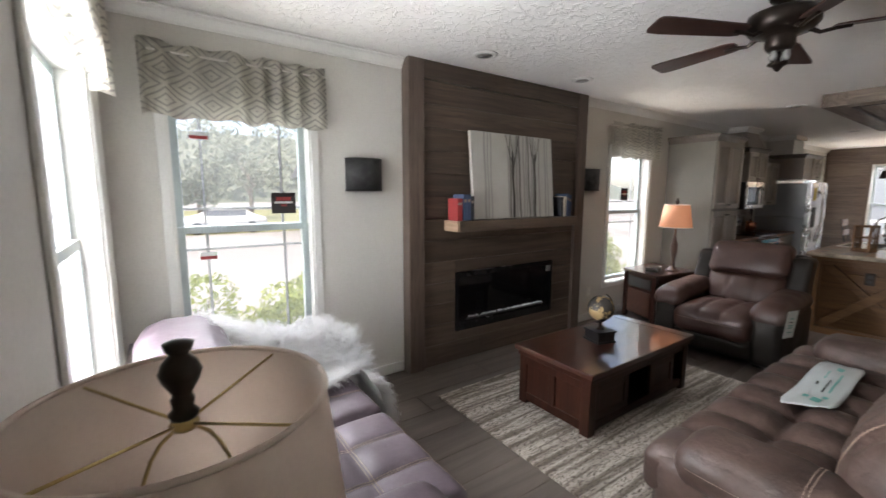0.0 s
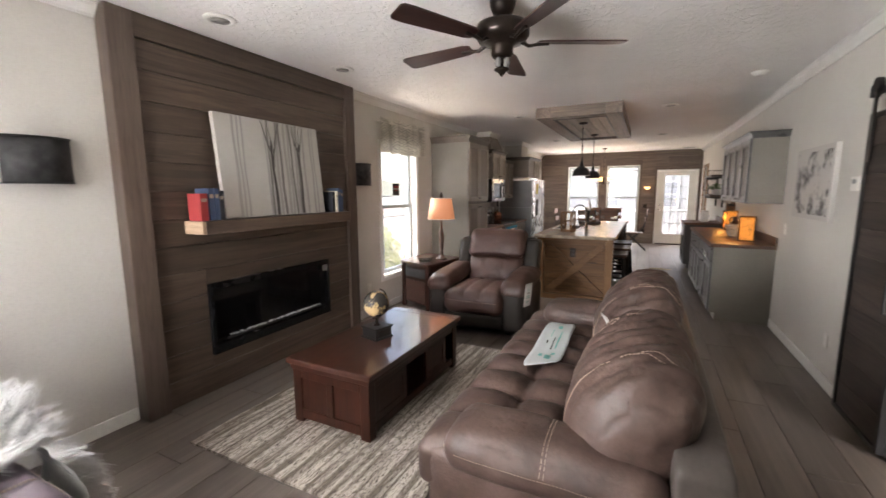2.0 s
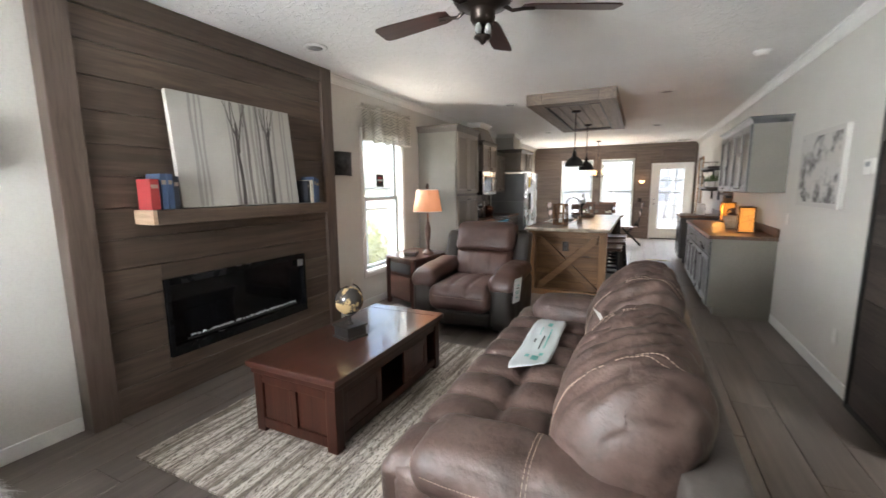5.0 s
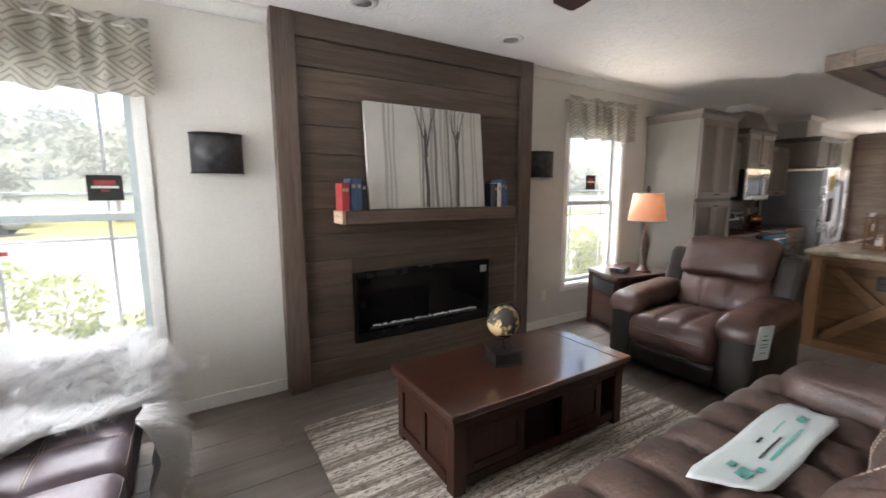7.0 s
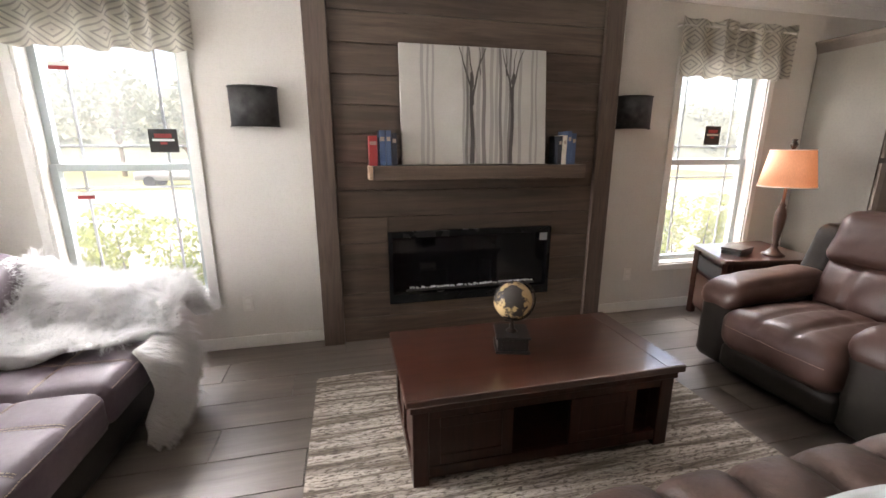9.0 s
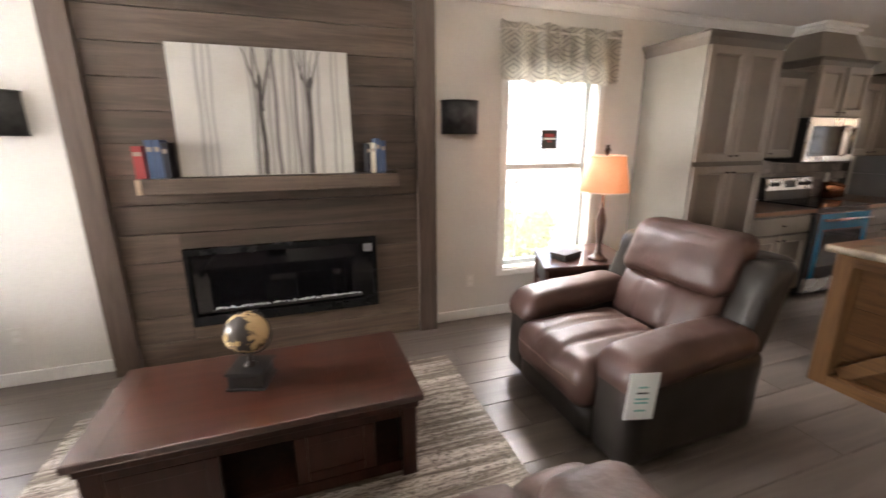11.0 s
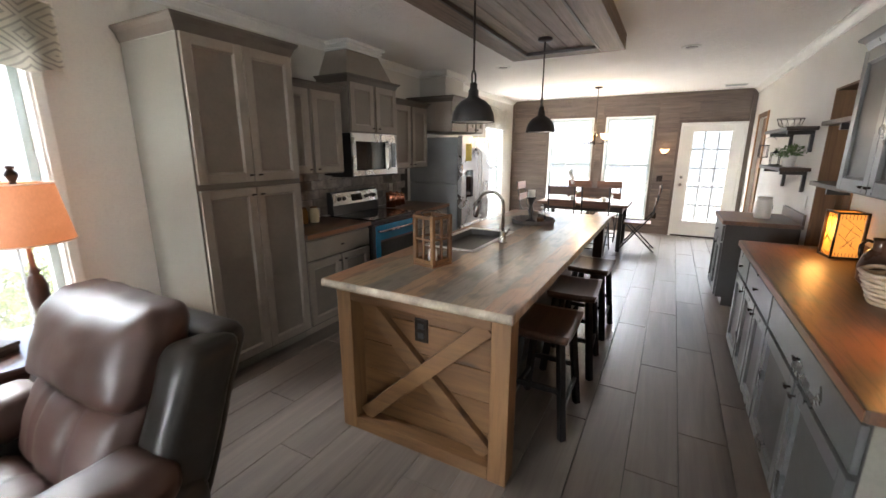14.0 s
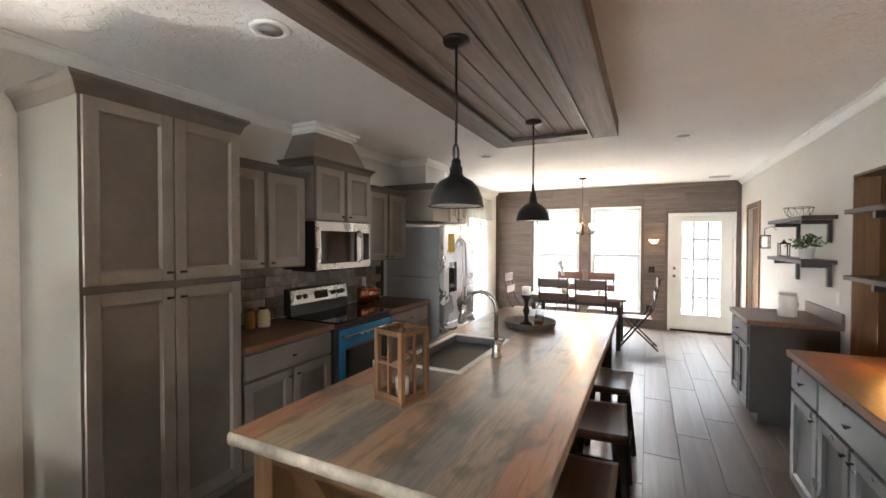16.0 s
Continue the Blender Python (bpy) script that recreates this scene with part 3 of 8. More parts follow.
for a, b in ((WEST, 1.87), (4.16, 6.16), (10.45, EAST)):
    structure("baseboard_north", boxed(a, b, NORTH - 0.014, NORTH, 0, 0.09, 0.004), M_trim, "white baseboard", "baseboard")
for a, b in ((WEST, S_OPEN[0] - 0.03), (S_OPEN[1] + 0.03, 6.06), (10.46, S_HALL[0] - 0.08)):
    structure("baseboard_south", boxed(a, b, SOUTH, SOUTH + 0.014, 0, 0.09, 0.004), M_trim, "white baseboard", "baseboard")
structure("baseboard_west", boxed(WEST, WEST + 0.014, SOUTH + 0.02, NORTH - 0.02, 0, 0.09, 0.004), M_trim, "white baseboard", "baseboard")


# windows: built with the room side at local y = 0 facing -y
def window(name, m, w, z0, z1, casing=True, prairie=True, label="tall white vinyl single-hung window"):
    th = thing(name, 0, 0, 0, 0, label, "window", "", "structure")
    th.matrix_basis = m
    h = w / 2
    bm = bmesh.new()
    for a, b, c, d in ((-h, -h + 0.02, z0, z1), (h - 0.02, h, z0, z1), (-h, h, z1 - 0.02, z1), (-h, h, z0, z0 + 0.02)):
        box(bm, a, b, -0.002, TH, c, d, 0.002)
    part("window_jamb", bm, M_trim, th)
    if casing:
        bm = bmesh.new()
        for a, b, c, d in ((-h - 0.05, -h + 0.004, z0 - 0.05, z1 + 0.05), (h - 0.004, h + 0.05, z0 - 0.05, z1 + 0.05), (-h + 0.004, h - 0.004, z1 - 0.004, z1 + 0.05), (-h + 0.004, h - 0.004, z0 - 0.05, z0 + 0.004)):
            box(bm, a, b, -0.016, -0.0025, c, d, 0.004)
        part("window_casing", bm, M_trim, th)
    mid = z0 + (z1 - z0) * 0.535
    y0, y1 = TH - 0.07, TH - 0.02
    for nm, lo, hi, dy in (("upper_sash", mid - 0.02, z1 - 0.02, 0.012), ("lower_sash", z0 + 0.02, mid + 0.02, -0.012)):
        bm = bmesh.new()
        s = 0.045
        for a, b, c, d in ((-h + 0.02, -h + 0.02 + s, lo, hi), (h - 0.02 - s, h - 0.02, lo, hi), (-h + 0.02 + s, h - 0.02 - s, hi - s, hi), (-h + 0.02 + s, h - 0.02 - s, lo, lo + s)):
            box(bm, a, b, y0 + dy, y1 + dy, c, d, 0.004)
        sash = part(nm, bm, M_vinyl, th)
        ym = (y0 + y1) / 2 + dy
        pane = part("pane", boxed(-h + 0.06, h - 0.06, ym - 0.003, ym + 0.003, lo + 0.04, hi - 0.04, 0), M_glass, sash)
        pane.visible_shadow = False
        if prairie:
            for a in (-h + 0.19, h - 0.19):
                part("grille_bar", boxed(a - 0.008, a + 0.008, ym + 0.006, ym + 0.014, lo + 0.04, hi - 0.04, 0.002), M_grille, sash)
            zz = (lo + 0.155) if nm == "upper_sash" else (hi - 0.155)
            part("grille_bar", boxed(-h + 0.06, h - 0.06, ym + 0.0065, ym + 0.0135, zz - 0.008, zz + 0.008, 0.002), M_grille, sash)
    return th


for i, (a, b, c, d) in enumerate(N_WIN):
    window("window_%d" % (i + 1), pose((a + b) / 2, NORTH, 0), b - a, c, d)
window("window_4", pose(WEST, (W_WIN[0] + W_WIN[1]) / 2, 0, 0, 0, 90), W_WIN[1] - W_WIN[0], W_WIN[2], W_WIN[3])
for i, (a, b, c, d) in enumerate(E_WIN):
    window("window_%d" % (i + 5), pose(EAST, (a + b) / 2, 0, 0, 0, -90), b - a, c, d, False, False, "tall white picture window in the plank wall")

# east door with a fifteen-lite glass
def glazed_door():
    th = thing("door_1", EAST, (E_DOOR[0] + E_DOOR[1]) / 2, 0, -90, "closed white exterior door with a fifteen-lite glass panel", "door", "", "structure")
    h = (E_DOOR[1] - E_DOOR[0]) / 2
    bm = bmesh.new()
    for a, b, c, d in ((-h, -h + 0.04, 0, 2.10), (h - 0.04, h, 0, 2.10), (-h + 0.04, h - 0.04, 2.06, 2.10)):
        box(bm, a, b, -0.03, TH, c, d, 0.003)
    part("door_frame", bm, M_trim, th)
    part("threshold", boxed(-h + 0.04, h - 0.04, -0.02, TH, 0, 0.025, 0.004), M_bronze, th, "dark threshold")
    g0, g1, z0, z1 = -h + 0.185, h - 0.185, 0.27, 1.97
    bm = bmesh.new()
    for a, b, c, d in ((-h + 0.042, g0, 0.03, 2.055), (g1, h - 0.042, 0.03, 2.055), (g0, g1, z1, 2.055), (g0, g1, 0.03, z0)):
        box(bm, a, b, 0.0, 0.045, c, d, 0.003)
    for a, b, c, d in ((g0, g0 + 0.03, z0, z1), (g1 - 0.03, g1, z0, z1), (g0 + 0.03, g1 - 0.03, z1 - 0.03, z1), (g0 + 0.03, g1 - 0.03, z0, z0 + 0.03)):
        box(bm, a, b, -0.012, 0.02, c, d, 0.005)
    leaf = part("door_leaf", bm, M_trim, th)
    w = (g1 - g0) / 3
    for i in (1, 2):
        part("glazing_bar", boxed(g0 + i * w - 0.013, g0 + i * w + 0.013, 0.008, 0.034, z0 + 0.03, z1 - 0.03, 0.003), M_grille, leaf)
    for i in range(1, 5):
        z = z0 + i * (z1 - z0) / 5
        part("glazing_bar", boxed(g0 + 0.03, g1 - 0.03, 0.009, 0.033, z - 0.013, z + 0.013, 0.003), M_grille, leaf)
    pane = part("pane", boxed(g0 + 0.01, g1 - 0.01, 0.019, 0.023, z0 + 0.01, z1 - 0.01, 0), M_glass, leaf)
    pane.visible_shadow = False
    for z in (0.98, 1.12):
        bm = bmesh.new()
        tube(bm, [(0, 0, 0), (0, -0.035, 0), (0, -0.05, 0)], [0.026, 0.012, 0.026])
        tube(bm, [(0, -0.045, 0), (0, -0.06, 0), (0, -0.07, 0)], [0.018, 0.028, 0.018])
        k = part("door_knob" if z < 1 else "deadbolt", bm, M_nickel, leaf, "satin nickel")
        k.location = (-h + 0.10, 0, z)


glazed_door()


# ---- fireplace surround ----
FX0, FX1, FY = 1.872, 4.158, 3.178
fp = thing("fireplace", (FX0 + FX1) / 2, NORTH, 0, 0, "full-height dark plank fireplace surround with a linear electric firebox", "fireplace")
OX = (FX0 + FX1) / 2
part("backing", boxed(FX0 - OX + 0.02, FX1 - OX - 0.02, FY + 0.016 - NORTH, -0.001, 0, CEIL - 0.004, 0), M_dark, fp)
for s in (FX0 - OX, FX1 - OX - 0.15):
    part("side_trim", boxed(s, s + 0.15, FY - 0.03 - NORTH, -0.002, 0.0, CEIL - 0.002, 0.008), M_firev, fp)
part("top_trim", boxed(FX0 - OX + 0.15, FX1 - OX - 0.15, FY - 0.028 - NORTH, FY + 0.014 - NORTH, CEIL - 0.15, CEIL - 0.003, 0.006), M_fire, fp)
BX0, BX1, BZ0, BZ1 = 2.37 - OX, 3.668 - OX, 0.29, 0.845
bm = bmesh.new()
for a, b, c, d in ((BX0, BX0 + 0.03, BZ0, BZ1), (BX1 - 0.03, BX1, BZ0, BZ1), (BX0 + 0.03, BX1 - 0.03, BZ1 - 0.045, BZ1), (BX0 + 0.03, BX1 - 0.03, BZ0, BZ0 + 0.07)):
    box(bm, a, b, FY - 0.024 - NORTH, FY + 0.012 - NORTH, c, d, 0.003)
fbx = part("firebox", bm, M_firebox, fp, "black glass-framed electric firebox")
bm = bmesh.new()
box(bm, BX0 + 0.03, BX1 - 0.03, FY + 0.006 - NORTH, FY + 0.012 - NORTH, BZ0 + 0.07, BZ1 - 0.045)
part("firebox_back", bm, M_blackglass, fbx)
ember = bmesh.new()
rnd = random.Random(5)
for i in range(64):
    x = BX0 + 0.16 + i * (BX1 - BX0 - 0.3) / 63 + rnd.uniform(-0.006, 0.006)
    s = rnd.uniform(0.005, 0.011)
    bmesh.ops.create_icosphere(ember, subdivisions=1, radius=s, matrix=Matrix.Translation((x, FY - 0.004 - NORTH, BZ0 + 0.10 + s + rnd.uniform(0, 0.006))))
part("crystals", ember, plain("clear_crystals", (0.6, 0.62, 0.62), 0.1), fbx, "row of clear crystals")
part("label_plate", boxed(BX1 - 0.10, BX1 - 0.035, FY - 0.0275 - NORTH, FY - 0.0245 - NORTH, BZ1 - 0.11, BZ1 - 0.05, 0), M_fridgeside, fbx)
part("crystal_tray", boxed(BX0 + 0.13, BX1 - 0.12, FY - 0.012 - NORTH, FY + 0.004 - NORTH, BZ0 + 0.085, BZ0 + 0.10, 0.003), M_black, fbx)
# shiplap boards round the firebox
PH, NP = 0.192, 13
for i in range(NP):
    z0, z1 = i * PH + 0.0020, min((i + 1) * PH - 0.0020, CEIL - 0.152)
    if z1 <= z0:
        continue
    a0, a1 = FX0 - OX + 0.152, FX1 - OX - 0.152
    spans = [(a0, a1, z0, z1)] if z1 < BZ0 or z0 > BZ1 else [(p, q, max(r, z0), min(s, z1)) for p, q, r, s in panels(a0, a1, z0, z1, [(BX0 - 0.002, BX1 + 0.002, max(BZ0 - 0.002, z0 - 0.0001), min(BZ1 + 0.002, z1 + 0.0001))])]
    for p, q, r, s in spans:
        if s - r > 0.004:
            part("plank", boxed(p, q, FY - NORTH, FY + 0.015 - NORTH, r, s, 0.002, 1), M_fire, fp)
# mantel
mantel = thing("mantel_shelf", (2.24 + 3.82) / 2, FY, 1.235, 0, "thick wooden mantel shelf with a pale raw end", "shelf")
part("shelf_board", boxed(-0.79 + 0.03, 0.79, -0.205, -0.001, 0, 0.095, 0.006), M_fire, mantel)
part("end_cap", boxed(-0.79, -0.79 + 0.028, -0.203, -0.001, 0.002, 0.093, 0.005), wood("pale_end_grain", (0.36, 0.25, 0.16), (0.52, 0.38, 0.26), 1, 0.6, 0.8, 0.05, 0.2), mantel, "pale raw wood end")
MZ = 1.331


# picture of bare trees on canvas
def tree_canvas():
    th = thing("canvas_picture", 2.995, 3.072, MZ, 0, "wide cream canvas print of bare grey tree trunks", "picture")
    tilt = math.atan2(0.075, 0.78)
    w, h = 1.05, 0.785
    cloth = surface("canvas_cream", (0.50, 0.48, 0.43), (0.60, 0.58, 0.53), 0.85, 2.2, 120, 0.15)
    cv = part("canvas", boxed(-w / 2, w / 2, -0.035, 0, 0, h, 0.004), cloth, th)
    cv.matrix_basis = pose(0, 0.0, 0.0, -math.degrees(tilt))
    greys = [plain("trunk_print_pale", (0.38, 0.36, 0.33), 0.85), plain("trunk_print_mid", (0.22, 0.205, 0.19), 0.85), plain("trunk_print_dark", (0.095, 0.085, 0.078), 0.85)]
    rnd = random.Random(11)

    def limb(bm, x0, z0, x1, z1, w0, w1):
        n = 8
        prev = None
        for i in range(n + 1):
            t = i / n
            x = x0 + (x1 - x0) * t ** 1.4 + 0.004 * math.sin(9 * t + x0 * 40)
            z = z0 + (z1 - z0) * t
            ww = w0 + (w1 - w0) * t
            x = max(-w / 2 + ww, min(w / 2 - ww, x))
            cur = (bm.verts.new((x - ww / 2, 0, z)), bm.verts.new((x + ww / 2, 0, z)))
            if prev:
                bm.faces.new((prev[0], prev[1], cur[1], cur[0]))
            prev = cur
    layers = [(0, [(-0.37, .028), (-0.30, .02), (0.02, .03), (0.12, .03), (0.33, .026), (0.42, .022), (-0.08, .018), (-0.335, .02), (0.155, .026), (0.225, .03), (0.46, .016)], []),
              (1, [(0.065, .03), (0.19, .025), (0.25, .022), (-0.06, .02)], []),
              (2, [(-0.02, .034), (0.265, .030)], [(-0.02, .40, -.12, .78, .018, .006), (-0.02, .46, .07, .78, .018, .006), (-0.02, .52, -.05, .78, .014, .005), (.03, .60, .03, .78, .008, .004),
                                                   (0.265, .42, .19, .78, .016, .005), (0.265, .47, .35, .78, .016, .005), (0.265, .55, .30, .78, .012, .004), (.225, .6, .22, .78, .008, .004)])]
    for li, (g, trunks, limbs) in enumerate(layers):
        for x, ww in trunks:
            bm = bmesh.new()
            limb(bm, x - 0.01, 0.004, x + rnd.uniform(-0.015, 0.015), h - 0.004 if g < 2 else 0.62, ww, ww * (0.75 if g < 2 else 0.55))
            ob = part("printed_trunk", bm, greys[g], cv)
            ob.location = (0, -0.0362 - 0.0008 * li, 0)
        for l in limbs:
            bm = bmesh.new()
            limb(bm, l[0], l[1], l[2], l[3] - 0.004 + 0.001, l[4], l[5])
            ob = part("printed_branch", bm, greys[g], cv)
            ob.location = (0, -0.0370 - 0.0008 * li, 0)


tree_canvas()


def book(x, y, z, w, d, h, cloth, rz=0, lean=0, label="hardback book"):
    th = thing("book", x, y, z, rz, label, "book", "books on the mantel")
    bm = bmesh.new()
    box(bm, -w / 2, -w / 2 + 0.003, -d / 2, d / 2, 0, h, 0.001)
    box(bm, w / 2 - 0.003, w / 2, -d / 2, d / 2, 0, h, 0.001)
    box(bm, -w / 2 + 0.0031, w / 2 - 0.0031, -d / 2, -d / 2 + 0.003, 0, h, 0.0012)
    part("cover", bm, cloth, th)
    part("pages", boxed(-w / 2 + 0.0035, w / 2 - 0.0035, -d / 2 + 0.004, d / 2 - 0.004, 0.003, h - 0.004, 0), M_page, th)
    part("spine_bar", boxed(-w / 2 + 0.006, w / 2 - 0.006, -d / 2 - 0.0009, -d / 2 - 0.0001, h * 0.7, h * 0.82, 0), M_thread, th)
    th.matrix_basis = pose(x, y, z, 0, lean, rz)
    return th


for x, y, w, d, h, c, l in ((2.275, 3.06, 0.055, 0.14, 0.19, M_red, "red hardback book on the mantel"), (2.335, 3.07, 0.04, 0.15, 0.225, M_blue, "blue hardback book on the mantel"), (2.376, 3.07, 0.035, 0.15, 0.225, M_blue, "blue hardback book on the mantel"), (2.414, 3.07, 0.035, 0.15, 0.21, M_navy, "black hardback book on the mantel"),
                            (3.62, 3.08, 0.03, 0.14, 0.20, M_navy, "black hardback book on the mantel"), (3.652, 3.07, 0.03, 0.14, 0.205, M_page, "grey hardback book on the mantel"), (3.685, 3.07, 0.032, 0.15, 0.235, M_blue, "blue hardback book on the mantel"), (3.72, 3.07, 0.034, 0.15, 0.22, M_blue, "slate-blue hardback book on the mantel")):
    book(x, y, MZ, w, d, h, c, 0, 0, l)


def wall_sconce(x, z):
    th = thing("wall_sconce", x, NORTH, z, 0, "black mesh half-drum wall sconce, unlit", "wall lamp", "sconces beside the fireplace")
    part("back_plate", boxed(-0.06, 0.06, -0.02, -0.001, -0.06, 0.06, 0.006), M_black, th)
    bm = bmesh.new()
    n = 20
    for r, (za, zb) in ((0, (-0.125, 0.125)),):
        prev = None
        for i in range(n + 1):
            a = math.pi * i / n
            co = [(-0.15 * math.cos(a) * k, -0.105 * math.sin(a) * k - 0.002, zz) for k in (1, 0.97) for zz in (za, zb)]
            cur = [bm.verts.new(c) for c in co]
            if prev:
                bm.faces.new((prev[0], cur[0], cur[1], prev[1]))
                bm.faces.new((prev[2], prev[3], cur[3], cur[2]))
                bm.faces.new((prev[1], cur[1], cur[3], prev[3]))
                bm.faces.new((prev[0], prev[2], cur[2], cur[0]))
            prev = cur
    part("mesh_shade", smooth(bm), surface("black_mesh", (0.014, 0.014, 0.015), (0.06, 0.06, 0.06), 0.5, 16, 220, 0.3, 0.3), th)
    for zz in (-0.122, 0.122):
        bm = bmesh.new()
        tube(bm, [(-0.152 * math.cos(math.pi * i / n), -0.107 * math.sin(math.pi * i / n) - 0.002, zz) for i in range(n + 1)], 0.005, 6)
        part("rim", bm, M_black, th)
    bm = bmesh.new()
    lathe(bm, [(0.004, -0.06), (0.014, -0.05), (0.014, 0.0), (0.012, 0.03), (0.003, 0.06)], 12, 0, -0.05)
    part("bulb", smooth(bm), M_white, th)
    return th


wall_sconce(1.525, 1.705)
wall_sconce(4.39, 1.725)


def outlet(x, y, z, rz, label="ivory plastic wall outlet plate", w=0.072, h=0.115, mat=None):
    th = thing("wall_outlet", x, y, z, rz, label, "outlet", "outlets")
    part("cover_plate", boxed(-w / 2, w / 2, -0.007, -0.0005, -h / 2, h / 2, 0.003), mat or M_outlet, th)
    for dz in (-0.024, 0.024):
        part("socket", boxed(-0.017, 0.017, -0.009, -0.0072, dz - 0.014, dz + 0.014, 0.0008), mat or M_white, th)
    return th


outlet(1.35, NORTH, 0.34, 0)
outlet(4.50, NORTH, 0.355, 0)


# valances
def valance(x, y, w, z0, z1, rz, seed):
    th = thing("valance", x, y, z0, rz, "gathered cream and grey diamond-print window valance", "valance", "valances")
    nx, nz = 150, 14
    bm = bmesh.new()
    uvl = bm.loops.layers.uv.new("UVMap")
    H = z1 - z0
    grid = []
    for j in range(nz + 1):
        t = j / nz
        row = []
        for i in range(nx + 1):
            s = i / nx
            amp = 0.016 + 0.012 * (1 - t)
            ph = 46 * s + 2.2 * math.sin(9 * s + seed) + 0.5 * t
            yy = -0.05 - amp * math.sin(ph) - 0.012 * math.sin(17 * s + seed)
            zz = t * H + (0.010 * math.sin(46 * s * 0.7 + seed) + 0.008 * math.sin(21 * s)) * (1 if t > 0.9 or t < 0.1 else 0.3)
            xx = (s - 0.5) * w + 0.004 * math.cos(ph)
            row.append((bm.verts.new((xx, yy, zz)), (s * w * 1.0, t * H)))
        grid.append(row)
    for j in range(nz):
        for i in range(nx):
            q = (grid[j][i], grid[j][i + 1], grid[j + 1][i + 1], grid[j + 1][i])
            f = bm.faces.new([v for v, _ in q])
            f.smooth = True
            for lp, (_, uv) in zip(f.loops, q):
                lp[uvl].uv = uv
    bmesh.ops.solidify(bm, geom=bm.faces[:], thickness=0.002)
    part("cloth", bm, M_valance, th)
    bm = bmesh.new()
    tube(bm, [(-w / 2 + 0.01, -0.045, H - 0.05), (w / 2 - 0.01, -0.045, H - 0.05)], 0.008, 8)
    for s in (-1, 1):
        tube(bm, [(s * (w / 2 - 0.012), -0.045, H - 0.05), (s * (w / 2 - 0.012), -0.001, H - 0.05)], 0.008, 8)
    part("curtain_rod", bm, M_white, th)
    return th


valance(0.68, NORTH - 0.02, 1.10, 2.01, 2.43, 0, 0.0)
valance(5.26, NORTH - 0.02, 1.14, 2.01, 2.43, 0, 1.7)
valance(WEST + 0.02, 2.17, 1.14, 2.01, 2.43, 90, 3.1)
valance(12.6, NORTH - 0.02, 1.14, 2.01, 2.43, 0, 4.4)


def warning_card(x, z, w, h, group):
    th = thing("window_sticker", x, NORTH + TH - 0.075, z, 0, group, "sticker")
    part("card", boxed(-w / 2, w / 2, -0.003, 0, -h / 2, h / 2, 0), M_ink if h > 0.08 else M_paper, th)
    if h > 0.08:
        part("printed_bar", boxed(-w * 0.3, w * 0.3, -0.0042, -0.0032, h * 0.12, h * 0.3, 0), M_red, th)
        part("printed_bar", boxed(-w * 0.38, w * 0.38, -0.0042, -0.0032, -0.02 * h, h * 0.08, 0), M_paper, th)
        part("printed_bar", boxed(-w * 0.12, w * 0.12, -0.0042, -0.0032, -0.16 * h, -0.06 * h, 0), M_red, th)
    else:
        part("printed_bar", boxed(-w * 0.49, w * 0.49, -0.0042, -0.0032, -h * 0.45, h * 0.0, 0), M_red, th)
    return th


warning_card(0.93, 1.49, 0.17, 0.15, "dark square product card stuck on the window")
warning_card(0.42, 1.93, 0.11, 0.05, "small red and white sticker on the glass")
warning_card(0.43, 1.14, 0.10, 0.05, "small red and white sticker on the glass")
warning_card(5.28, 1.56, 0.16, 0.16, "dark square product card stuck on the window")


# ---- living room ----
def rug():
    w, d = 2.22, 1.52
    nx, ny = 60, 40
    bm = bmesh.new()
    bmesh.ops.create_grid(bm, x_segments=nx, y_segments=ny, size=0.5)
    for v in bm.verts:
        x, y = v.co.x * w, v.co.y * d
        e = 1 if abs(v.co.x) > 0.499 or abs(v.co.y) > 0.499 else 0
        v.co = (x + e * 0.004 * noise.noise((x * 9, y * 9, 1)), y + e * 0.006 * noise.noise((x * 9, y * 9, 5)), 0.014 + 0.003 * noise.noise((x * 4, y * 4, 0)))
    r = bmesh.ops.extrude_face_region(bm, geom=bm.faces[:])
    for v in [g for g in r["geom"] if isinstance(g, bmesh.types.BMVert)]:
        v.co.z = 0.001
    lone("area_rug", bm, M_rug, "cream and brown striped woven wool area rug", "rug", 2.96, 1.92, 0)


rug()


